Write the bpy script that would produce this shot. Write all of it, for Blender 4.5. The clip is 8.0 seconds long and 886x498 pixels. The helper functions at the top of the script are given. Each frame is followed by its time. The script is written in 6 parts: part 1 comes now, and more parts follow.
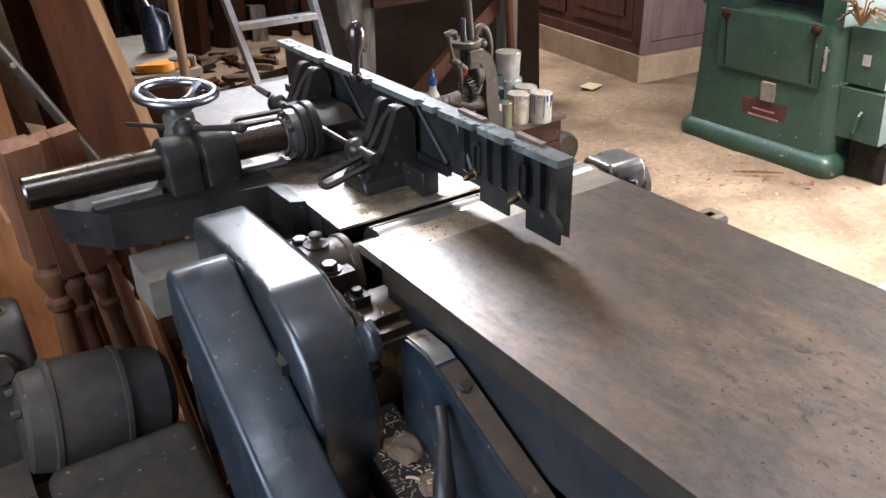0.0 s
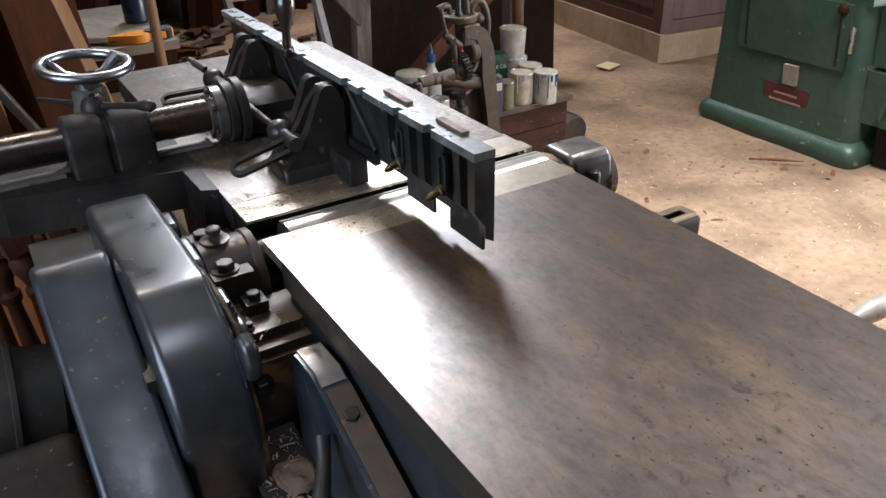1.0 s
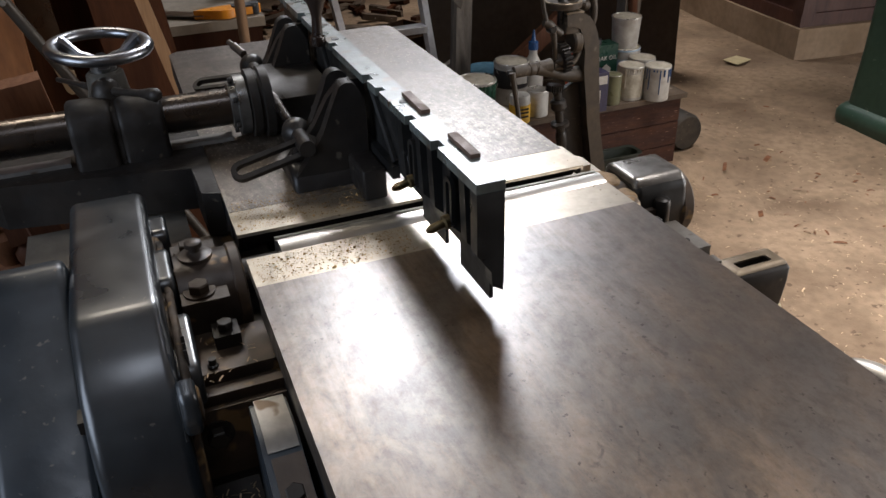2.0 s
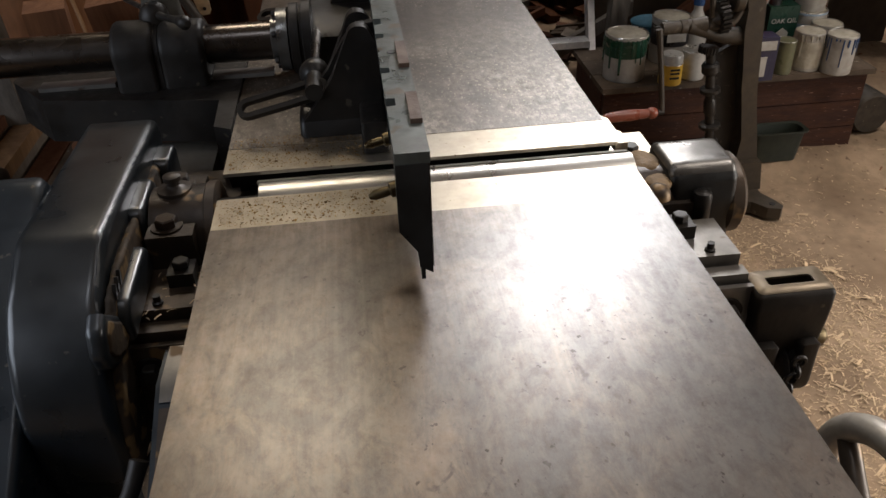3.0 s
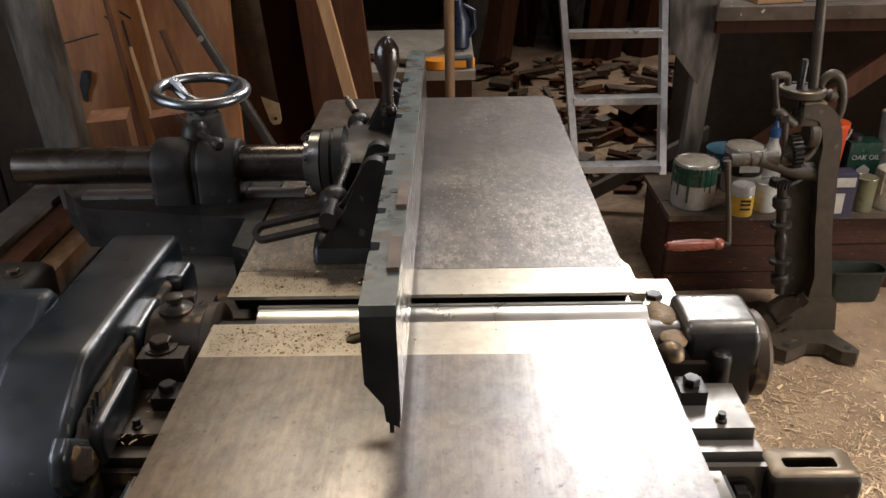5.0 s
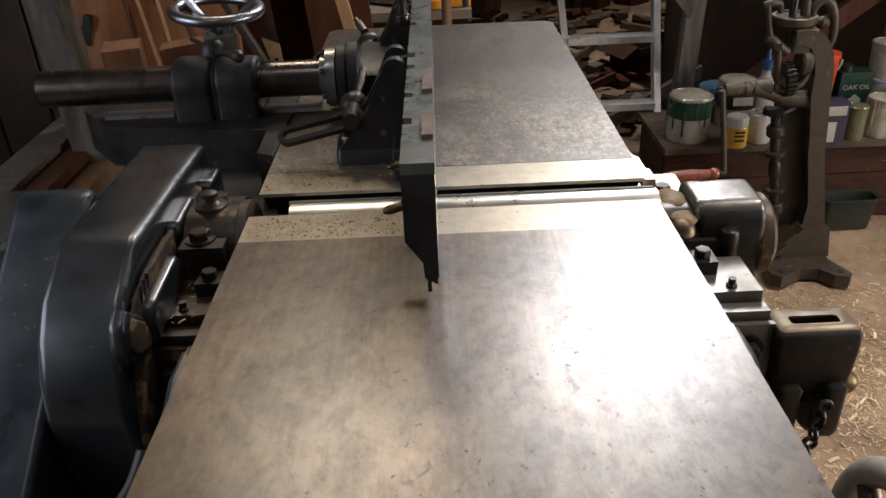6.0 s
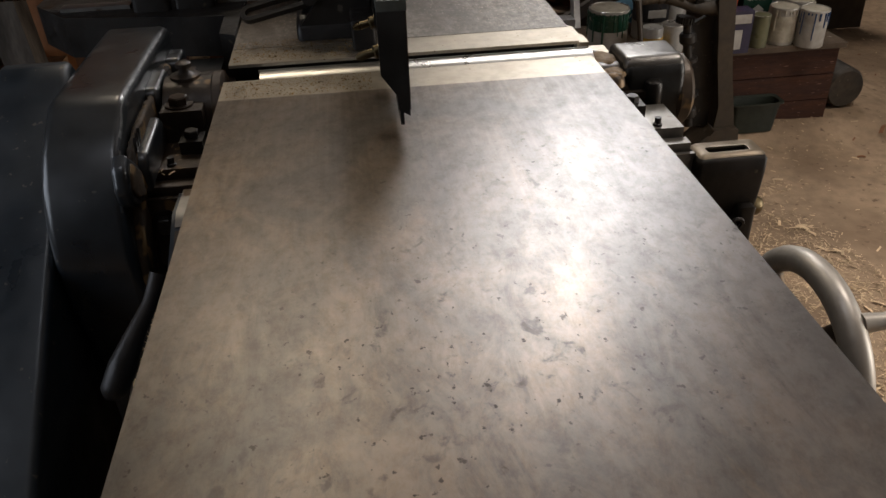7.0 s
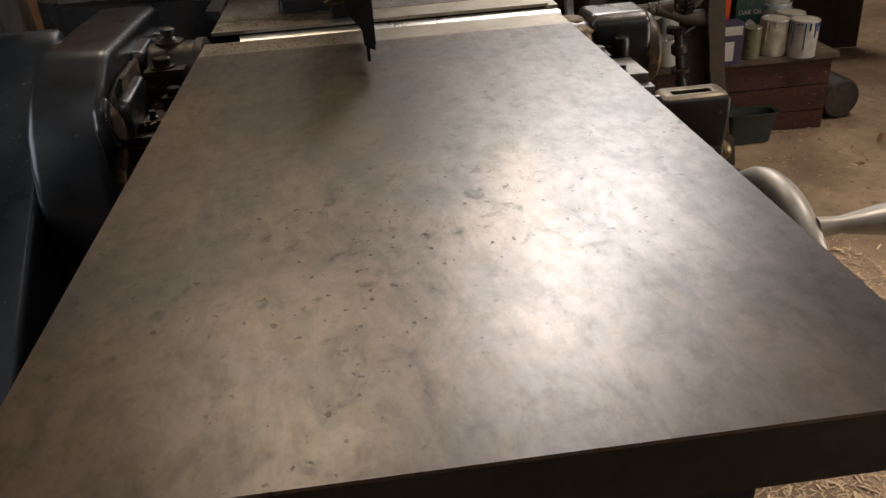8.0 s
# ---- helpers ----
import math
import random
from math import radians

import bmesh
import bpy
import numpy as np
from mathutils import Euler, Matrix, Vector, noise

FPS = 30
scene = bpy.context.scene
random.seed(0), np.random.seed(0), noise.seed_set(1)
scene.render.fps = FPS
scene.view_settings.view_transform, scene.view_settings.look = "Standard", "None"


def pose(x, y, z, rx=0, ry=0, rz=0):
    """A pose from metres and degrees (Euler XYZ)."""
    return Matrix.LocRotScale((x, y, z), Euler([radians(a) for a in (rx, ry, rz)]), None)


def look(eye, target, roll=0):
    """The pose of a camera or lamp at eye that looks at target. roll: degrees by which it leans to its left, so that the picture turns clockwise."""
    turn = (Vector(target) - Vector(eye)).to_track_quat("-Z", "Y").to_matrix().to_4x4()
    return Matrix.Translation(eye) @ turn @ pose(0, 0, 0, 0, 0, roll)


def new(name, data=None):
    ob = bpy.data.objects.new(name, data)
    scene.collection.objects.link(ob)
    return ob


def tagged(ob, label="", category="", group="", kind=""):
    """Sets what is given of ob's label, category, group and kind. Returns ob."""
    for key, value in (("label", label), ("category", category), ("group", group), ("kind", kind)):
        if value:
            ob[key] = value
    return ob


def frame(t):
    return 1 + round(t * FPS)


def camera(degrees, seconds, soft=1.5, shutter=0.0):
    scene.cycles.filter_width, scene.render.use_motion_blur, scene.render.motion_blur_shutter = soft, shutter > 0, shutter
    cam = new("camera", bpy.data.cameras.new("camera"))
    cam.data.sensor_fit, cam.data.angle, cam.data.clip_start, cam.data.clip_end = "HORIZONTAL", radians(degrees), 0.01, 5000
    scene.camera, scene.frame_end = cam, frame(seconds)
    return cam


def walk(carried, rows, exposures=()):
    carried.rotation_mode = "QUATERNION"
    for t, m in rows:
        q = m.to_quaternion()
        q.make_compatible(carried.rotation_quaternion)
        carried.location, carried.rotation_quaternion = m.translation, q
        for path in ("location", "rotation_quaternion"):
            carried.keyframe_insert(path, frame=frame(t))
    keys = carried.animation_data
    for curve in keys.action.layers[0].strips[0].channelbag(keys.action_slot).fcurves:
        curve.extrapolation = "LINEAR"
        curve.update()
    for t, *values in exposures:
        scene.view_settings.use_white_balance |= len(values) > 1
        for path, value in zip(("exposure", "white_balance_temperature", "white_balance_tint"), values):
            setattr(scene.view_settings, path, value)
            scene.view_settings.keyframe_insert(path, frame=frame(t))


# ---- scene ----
cam = camera(58.5, 8.0)
PATH = [
    (0, (-0.612, -0.803, 1.308), (0.369, 0.67, 0.377), -1.6),
    (0.5, (-0.516, -0.823, 1.293), (0.401, 0.673, 0.334), -1.6),
    (1, (-0.436, -0.776, 1.272), (0.465, 0.718, 0.293), -1.4),
    (1.5, (-0.351, -0.722, 1.262), (0.441, 0.82, 0.264), -1.1),
    (1.7, (-0.324, -0.704, 1.255), (0.416, 0.862, 0.256), -1.4),
    (2.8, (-0.088, -0.678, 1.23), (0.151, 0.976, 0.133), -2.0),
    (3, (-0.058, -0.676, 1.228), (0.109, 0.974, 0.109), -2.1),
    (3.5, (-0.001, -0.659, 1.225), (0.093, 1.021, 0.144), -1.1),
    (4, (0.03, -0.64, 1.244), (0.059, 1.093, 0.246), -1.5),
    (4.2, (0.028, -0.635, 1.255), (0.041, 1.127, 0.31), -1.5),
    (5.3, (0.023, -0.649, 1.242), (-0.02, 1.141, 0.349), -1.5),
    (5.5, (0.019, -0.663, 1.237), (-0.032, 1.123, 0.338), -1.8),
    (6, (-0.009, -0.713, 1.199), (-0.016, 1.036, 0.228), -2.6),
    (6.5, (-0.039, -0.772, 1.178), (0.07, 0.909, 0.101), -1.9),
    (7, (-0.061, -0.843, 1.159), (0.115, 0.824, 0.069), -2.1),
    (7.5, (-0.056, -0.894, 1.124), (0.173, 0.788, 0.067), -2.0),
    (8, (-0.029, -0.925, 1.069), (0.118, 0.814, 0.094), -4.1),
]
EXPOSURES = [(0, 2.75, 5900, 14), (0.5, 2.5, 5950, 14), (1.7, 1.65, 6050, 13), (2.8, 0.99, 6550, 13), (3.5, 0.96, 6600, 13), (4.2, 1.14, 6550, 13), (5.5, 1.75, 6550, 13), (6.0, 1.33, 6500, 13),
             (6.5, 0.66, 6600, 13), (7.0, 0.62, 6650, 13), (8.0, 0.64, 6950, 14)]
walk(cam, [(t, look(eye, target, roll)) for t, eye, target, roll in PATH], EXPOSURES)

# ---------------------------------------------------------------- light
world = bpy.data.worlds.new("sky")
scene.world = world
world.use_nodes = True
wn = world.node_tree
sky = wn.nodes.new("ShaderNodeTexSky")
sky.sky_type, sky.sun_disc = "NISHITA", False
sky.sun_elevation, sky.sun_rotation = radians(40), radians(15)
wn.nodes["Background"].inputs["Strength"].default_value = 0.12
wn.links.new(sky.outputs[0], wn.nodes["Background"].inputs["Color"])

CEIL = 3.2
# roof lights: x, y, size x, size y, watts, colour
ROOF_LIGHTS = [(1.47, 3.42, 0.80, 0.80, 6.0, (0.95, 0.97, 0.98)),
               (0.84, 2.78, 0.66, 0.66, 4.6, (0.98, 0.98, 0.97)),
               (-0.52, 1.95, 0.60, 0.50, 2.0, (1.0, 0.87, 0.66)),
               # The last three are unseen, added to brighten the floor and the machines.
               (1.7, 0.1, 0.8, 0.6, 11.0, (1.0, 0.93, 0.84)),
               (1.9, 3.3, 0.8, 0.6, 7.0, (1.0, 0.92, 0.82)),
               (-0.30, -0.85, 0.6, 0.6, 0.6, (0.92, 0.96, 1.0))]
# wall openings, unseen and added for fill light: a door on the east side, a window on the west side
FILL_DOOR_Y0, FILL_DOOR_Y1, FILL_DOOR_H = -1.7, 0.3, 2.3
FILL_WIN_Y0, FILL_WIN_Y1, FILL_WIN_Z0, FILL_WIN_Z1 = -1.7, 0.1, 1.0, 2.3
def opening_lamp(place, sx, sy, watts, tint, spread=180):
    lamp = bpy.data.lights.new("opening_lamp", "AREA")
    lamp.shape, lamp.size, lamp.size_y, lamp.energy, lamp.color, lamp.spread = "RECTANGLE", sx, sy, watts, tint, radians(spread)
    new("opening_lamp", lamp).matrix_world = place


# three roof windows slope towards the planer; the last three, added as fill, lie flat
for lx, ly, *rest in ROOF_LIGHTS[:3]:
    opening_lamp(look((lx, ly, CEIL), (0.1, -0.2, 0.85)), *rest, spread=90)
for lx, ly, *rest in ROOF_LIGHTS[3:]:
    opening_lamp(pose(lx, ly, CEIL + 0.02), *rest, spread=75)
opening_lamp(pose(4.36, (FILL_DOOR_Y0 + FILL_DOOR_Y1) / 2, FILL_DOOR_H / 2, 0, 90, 0), FILL_DOOR_H, FILL_DOOR_Y1 - FILL_DOOR_Y0, 60, (1.0, 0.94, 0.86))
opening_lamp(pose(-1.96, (FILL_WIN_Y0 + FILL_WIN_Y1) / 2, (FILL_WIN_Z0 + FILL_WIN_Z1) / 2, 0, -90, 0), FILL_WIN_Z1 - FILL_WIN_Z0, FILL_WIN_Y1 - FILL_WIN_Y0, 10, (0.87, 0.93, 1.0))

# ---------------------------------------------------------------- materials
def material(name, colour, rough=0.6, metal=0.0, second=None, scale=8.0, amount=0.5, fine=60.0, fine_amount=0.25,
             bump=0.15, bump_scale=80.0, rough_var=0.15, spots=None, spot_scale=40.0, spot_cover=0.62, stretch=None,
             island=0.0, coat=0.0, coords="Object", spec=0.5, edge=None):
    """A surface with broad blotches, fine grain, spots, uneven gloss and relief."""
    m = bpy.data.materials.new(name)
    m.use_nodes = True
    nt = m.node_tree
    nodes, link = nt.nodes, nt.links.new
    b = nodes["Principled BSDF"]
    b.inputs["Metallic"].default_value = metal
    b.inputs["Coat Weight"].default_value = coat
    b.inputs["Coat Roughness"].default_value = 0.22
    b.inputs["Specular IOR Level"].default_value = spec
    tc = nodes.new("ShaderNodeTexCoord")
    mp = nodes.new("ShaderNodeMapping")
    link(tc.outputs[coords], mp.inputs["Vector"])
    if stretch:
        mp.inputs["Scale"].default_value = stretch

    def noise_tex(sc, detail=4.0, distortion=0.0):
        n = nodes.new("ShaderNodeTexNoise")
        n.inputs["Scale"].default_value, n.inputs["Detail"].default_value = sc, detail
        n.inputs["Distortion"].default_value = distortion
        link(mp.outputs[0], n.inputs["Vector"])
        return n

    def ramp(src, lo, hi):
        r = nodes.new("ShaderNodeMapRange")
        r.inputs["From Min"].default_value, r.inputs["From Max"].default_value = lo, hi
        link(src, r.inputs["Value"])
        return r.outputs["Result"]

    def mix(fac, a, c, blend="MIX"):
        x = nodes.new("ShaderNodeMix")
        x.data_type, x.blend_type = "RGBA", blend
        if isinstance(fac, float):
            x.inputs[0].default_value = fac
        else:
            link(fac, x.inputs[0])
        for k, v in ((6, a), (7, c)):
            if isinstance(v, tuple):
                x.inputs[k].default_value = (*v, 1)
            else:
                link(v, x.inputs[k])
        return x.outputs[2]

    second = second or tuple(c * 0.55 for c in colour)
    big = noise_tex(scale, 5.0, 0.4)
    small = noise_tex(fine, 3.0)
    def scaled(out, k):
        q = nodes.new("ShaderNodeMath")
        q.operation = "MULTIPLY"
        q.inputs[1].default_value = k
        link(out, q.inputs[0])
        return q.outputs[0]
    col = mix(scaled(ramp(big.outputs["Fac"], 0.35, 0.68), amount), colour, second)
    col = mix(scaled(ramp(small.outputs["Fac"], 0.4, 0.7), fine_amount), col, tuple(c * 0.4 for c in colour))
    if spots:
        sp = noise_tex(spot_scale, 2.0)
        col = mix(ramp(sp.outputs["Fac"], spot_cover, spot_cover + 0.06), col, spots)
    if edge:
        g = nodes.new("ShaderNodeNewGeometry")
        e = nodes.new("ShaderNodeMath")
        e.operation = "MULTIPLY"
        link(ramp(g.outputs["Pointiness"], 0.545, 0.6), e.inputs[0])
        link(ramp(noise_tex(55.0, 5.0).outputs["Fac"], 0.45, 0.6), e.inputs[1])
        e = e.outputs[0]
        col = mix(e, col, edge)
    if island:
        g = nodes.new("ShaderNodeNewGeometry")
        h = nodes.new("ShaderNodeHueSaturation")
        link(ramp(g.outputs["Random Per Island"], 0, 1), h.inputs["Value"])
        nodes[-1].inputs["To Min"].default_value, nodes[-1].inputs["To Max"].default_value = 1 - island, 1 + island
        link(col, h.inputs["Color"])
        col = h.outputs["Color"]
    link(col, b.inputs["Base Color"])
    rr = nodes.new("ShaderNodeMapRange")
    rr.inputs["To Min"].default_value, rr.inputs["To Max"].default_value = max(0.04, rough - rough_var), min(1, rough + rough_var)
    rr.inputs["From Min"].default_value, rr.inputs["From Max"].default_value = 0.36, 0.64
    blend = nodes.new("ShaderNodeMath")
    blend.operation = "MULTIPLY_ADD"
    blend.inputs[1].default_value, blend.inputs[2].default_value = 0.5, 0.0
    both = nodes.new("ShaderNodeMath")
    both.operation = "ADD"
    link(big.outputs["Fac"], both.inputs[0])
    link(noise_tex(fine * 0.5, 6.0, 0.6).outputs["Fac"], both.inputs[1])
    link(both.outputs[0], blend.inputs[0])
    link(blend.outputs[0], rr.inputs["Value"])
    link(rr.outputs["Result"], b.inputs["Roughness"])
    if bump:
        bn = noise_tex(bump_scale, 4.0)
        bp = nodes.new("ShaderNodeBump")
        bp.inputs["Strength"].default_value, bp.inputs["Distance"].default_value = bump, 0.003
        link(bn.outputs["Fac"], bp.inputs["Height"])
        link(bp.outputs[0], b.inputs["Normal"])
    return m


M = {}


def table_iron(name, light, dark, pit, rough, metal, coat, dust=0.0, sweep=(1.0, 0.5, 1.0), gloss=0.302, blotch=1.0):
    """Ground cast iron: clouds of oil and rust, brushed streaks along the table, small pits."""
    m = bpy.data.materials.new(name)
    m.use_nodes = True
    nt = m.node_tree
    nodes, link = nt.nodes, nt.links.new
    b = nodes["Principled BSDF"]
    tc = nodes.new("ShaderNodeTexCoord")

    def tex(scale, detail, stretch=(1, 1, 1), distort=0.0, rough_=0.55):
        mp = nodes.new("ShaderNodeMapping")
        mp.inputs["Scale"].default_value = stretch
        link(tc.outputs["Object"], mp.inputs["Vector"])
        n = nodes.new("ShaderNodeTexNoise")
        n.inputs["Scale"].default_value, n.inputs["Detail"].default_value = scale, detail
        n.inputs["Distortion"].default_value, n.inputs["Roughness"].default_value = distort, rough_
        link(mp.outputs[0], n.inputs["Vector"])
        return n.outputs["Fac"]

    place = nodes.new("ShaderNodeSeparateXYZ")
    link(tc.outputs["Object"], place.inputs[0])

    def remap(src, lo, hi, a=0.0, c=1.0):
        r = nodes.new("ShaderNodeMapRange")
        for key, v in (("From Min", lo), ("From Max", hi), ("To Min", a), ("To Max", c)):
            r.inputs[key].default_value = v
        link(src, r.inputs["Value"])
        return r.outputs["Result"]

    def mix(fac, a, c):
        x = nodes.new("ShaderNodeMix")
        x.data_type = "RGBA"
        link(fac, x.inputs[0])
        for k, v in ((6, a), (7, c)):
            if isinstance(v, tuple):
                x.inputs[k].default_value = (*v, 1)
            else:
                link(v, x.inputs[k])
        return x.outputs[2]

    def add(*srcs):
        out = srcs[0]
        for q in srcs[1:]:
            n = nodes.new("ShaderNodeMath")
            n.operation = "ADD"
            link(out, n.inputs[0])
            link(q, n.inputs[1])
            out = n.outputs[0]
        return out

    cloud = tex(3.2, 7.0, sweep, 0.5, 0.6)
    stain = tex(13.0, 8.0, sweep, 0.3, 0.7)
    blot = tex(60.0, 4.0, (1, 0.8, 1), 0.5, 0.6)
    speck = tex(140.0, 3.0, (1, 0.8, 1))
    streak = tex(9.0, 6.0, (26, 0.3, 1), 0.2, 0.6)
    hair = tex(30.0, 4.0, (22, 0.8, 1), 0.0, 0.7)
    tone = tex(2.0, 3.0, (1, 1, 1), 0.4)
    smudge = tex(6.0, 7.0, (1, 0.7, 1), 1.0, 0.65)
    cluster = tex(5.0, 3.0, (1, 1, 1), 0.3)
    def mul(a, c):
        n = nodes.new("ShaderNodeMath")
        n.operation = "MULTIPLY"
        link(a, n.inputs[0])
        link(c, n.inputs[1])
        return n.outputs[0]

    run = remap(place.outputs["Y"], -0.46, -0.06, 0.12, 0.9)
    col = mix(remap(cloud, 0.40, 0.60), light, dark)
    col = mix(remap(tone, 0.42, 0.62, 0.0, 0.6), col, (light[0] * 0.66, light[1] * 0.59, light[2] * 0.42))
    col = mix(mul(run, remap(streak, 0.38, 0.66, 0.34, 0.0)), col, tuple(c * 0.45 for c in dark))
    col = mix(mul(run, remap(streak, 0.5, 0.78, 0.0, 0.08)), col, tuple(min(1, c * 1.5) for c in light))
    col = mix(mul(run, remap(hair, 0.42, 0.68, 0.28, 0.0)), col, tuple(c * 0.5 for c in dark))
    col = mix(remap(stain, 0.44, 0.64, 0.0, 0.7 * blotch), col, tuple(c * 0.5 for c in dark))
    col = mix(remap(smudge, 0.46, 0.62, 0.0, 0.75 * blotch), col, tuple(c * 0.4 for c in dark))
    mottle = tex(34.0, 7.0, (1, 0.45, 1), 0.8, 0.75)
    col = mix(remap(mottle, 0.46, 0.64, 0.0, 0.6), col, tuple(c * 0.55 for c in dark))
    pale = tex(9.0, 5.0, (1, 0.4, 1), 1.6, 0.6)
    col = mix(remap(pale, 0.62, 0.74, 0.0, 0.4), col, tuple(min(1, c * 1.7) for c in light))
    pits = mul(remap(speck, 0.64, 0.69, 0.0, 0.9), remap(cluster, 0.46, 0.64, 0.1, 1.0))
    rust = mul(remap(blot, 0.59, 0.68, 0.0, 0.75), remap(cluster, 0.50, 0.64, 0.05, 1.0))
    col = mix(rust, col, tuple(c * 1.6 for c in pit))
    col = mix(pits, col, pit)
    grain = tex(330.0, 4.0, (1, 0.5, 1))
    col = mix(remap(grain, 0.48, 0.68, 0.0, 0.25), col, pit)
    if dust:
        swirl = add(tex(5.0, 7.0, (1, 0.7, 1), 1.2, 0.6), remap(tex(18.0, 4.0, (1.0, 0.5, 1), 2.4), 0.3, 0.7, -0.10, 0.10), remap(place.outputs["Y"], 0.11, 0.40, 0.10, -0.05))
        clumps = tex(120.0, 6.0, (1, 0.5, 1), 0.3, 0.85)
        col = mix(mul(remap(clumps, 0.42, 0.60, 0.12, dust), remap(swirl, 0.38, 0.76)), col, (0.29, 0.248, 0.20))
        flecks = tex(240.0, 3.0, (1, 0.6, 1))
        col = mix(mul(remap(flecks, 0.60, 0.66, 0.0, 0.75), remap(cluster, 0.40, 0.62, 0.15, 1.0)), col, (0.44, 0.375, 0.29))
    link(col, b.inputs["Base Color"])
    b.inputs["Metallic"].default_value = metal
    patch = nodes.new("ShaderNodeMath")
    patch.operation = "MULTIPLY"
    link(remap(smudge, 0.42, 0.62, 1.0, 1.0 - 0.16 * blotch), patch.inputs[0])
    link(remap(mul(run, remap(streak, 0.36, 0.64, 0.20, 0.0)), 0.0, 1.0, coat, 0.0), patch.inputs[1])
    pitted = nodes.new("ShaderNodeMath")
    pitted.operation = "MULTIPLY"
    link(patch.outputs[0], pitted.inputs[0])
    link(remap(tex(95.0, 7.0, (1, 0.7, 1), 0.2, 0.75), 0.44, 0.66, 1.0, 0.68), pitted.inputs[1])
    worn = mul(pitted.outputs[0], remap(mottle, 0.44, 0.66, 1.0, 0.76))
    link(mul(mul(worn, remap(rust, 0.0, 1.0, 1.0, 0.4)), remap(pits, 0.0, 1.0, 1.0, 0.1)), b.inputs["Coat Weight"])
    b.inputs["Specular IOR Level"].default_value = 0.5 if coat > 0.2 else 0.15
    b.inputs["Coat IOR"].default_value = 2.05
    link(add(remap(smudge, 0.35, 0.65, gloss - 0.012, gloss + 0.022), remap(streak, 0.3, 0.7, 0.006, -0.006), remap(stain, 0.45, 0.7, -0.005, 0.02), remap(place.outputs["Y"], -0.50, -0.12, 0.060, 0.0)), b.inputs["Coat Roughness"])
    link(add(remap(cloud, 0.3, 0.7, rough - 0.02, rough + 0.12), remap(streak, 0.3, 0.7, -0.02, 0.02), remap(blot, 0.4, 0.7, -0.03, 0.09)), b.inputs["Roughness"])
    bp = nodes.new("ShaderNodeBump")
    bp.inputs["Strength"].default_value, bp.inputs["Distance"].default_value = 0.012, 0.002
    link(add(hair, stain, blot), bp.inputs["Height"])
    link(bp.outputs[0], b.inputs["Normal"])
    return m


M["table"] = table_iron("ground_cast_iron", (0.160, 0.094, 0.041), (0.055, 0.0292, 0.0112), (0.016, 0.010, 0.005), 0.39, 0.55, 1.0)
M["table_dusty"] = table_iron("dusty_cast_iron", (0.092, 0.062, 0.038), (0.052, 0.034, 0.021), (0.022, 0.015, 0.010), 0.36, 0.4, 0.40, 1.0, (1.2, 0.6, 1.0), 0.33, 0.4)
M["lip"] = material("bright_steel_lip", (0.46, 0.41, 0.335), 0.36, 0.85, (0.31, 0.26, 0.195), 14, 0.6, 90, 0.3, 0.03, 150, 0.06,
                    (0.12, 0.09, 0.05), 120, 0.69)
M["cutter"] = material("polished_steel", (0.60, 0.58, 0.54), 0.32, 1.0, (0.5, 0.48, 0.44), 6, 0.5, 60, 0.1, 0.0, 50, 0.05)
M["iron_side"] = material("painted_iron_side", (0.015, 0.0185, 0.0225), 0.5, 0.0, (0.03, 0.026, 0.022), 10, 0.6, 60, 0.3, 0.15, 90, spec=0.3)
M["dark_iron"] = material("oily_dark_iron", (0.020, 0.0180, 0.0165), 0.42, 0.2, (0.036, 0.028, 0.021), 12, 0.6, 70, 0.3, 0.2, 70, spec=0.35)
M["soot_iron"] = material("sooty_black_iron", (0.0150, 0.0132, 0.0120), 0.5, 0.0, (0.026, 0.020, 0.015), 12, 0.7, 70, 0.3, 0.3, 60, 0.2, (0.06, 0.05, 0.038), 70, 0.68, spec=0.25)
M["grey_iron"] = material("worn_grey_iron", (0.10, 0.082, 0.066), 0.38, 0.45, (0.065, 0.042, 0.027), 18, 0.8, 70, 0.3, 0.12, 90, 0.1,
                          (0.22, 0.14, 0.07), 26, 0.63)
M["steel_tube"] = material("oiled_steel_tube", (0.17, 0.15, 0.135), 0.27, 1.0, (0.10, 0.083, 0.07), 6, 0.6, 80, 0.2, 0.02, 90, 0.06)
M["chrome"] = material("polished_wheel_steel", (0.29, 0.30, 0.32), 0.30, 1.0, (0.19, 0.195, 0.21), 20, 0.5, 90, 0.2, 0.02, 90, 0.06)
M["blue"] = material("blue_grey_paint", (0.0088, 0.0132, 0.0180), 0.36, 0.0, (0.027, 0.029, 0.028), 7, 0.7, 45, 0.45, 0.16, 34, 0.12,
                     (0.085, 0.078, 0.066), 130, 0.72, spec=0.6, coat=0.6)
M["blue_dusty"] = material("blue_paint_under_crud", (0.075, 0.048, 0.026), 0.75, 0.0, (0.028, 0.026, 0.024), 22, 0.9, 80, 0.3, 0.4, 110, 0.14,
                           (0.20, 0.125, 0.055), 42, 0.58, spec=0.3)
M["blue_worn"] = material("scuffed_blue_paint", (0.0120, 0.0190, 0.0262), 0.42, 0.0, (0.028, 0.032, 0.034), 6, 0.9, 38, 0.45, 0.2, 45, 0.16,
                          (0.10, 0.088, 0.072), 120, 0.69, spec=0.5)
# Pale rim colour: worn specks together with a painted edge highlight.
M["worn_glint_edge"] = material("rim_wear_and_highlight", (0.15, 0.152, 0.15), 0.42, 0.3, (0.045, 0.05, 0.053), 34, 0.95, 130, 0.4, 0.1, 120, 0.12,
                          (0.022, 0.027, 0.032), 75, 0.55)
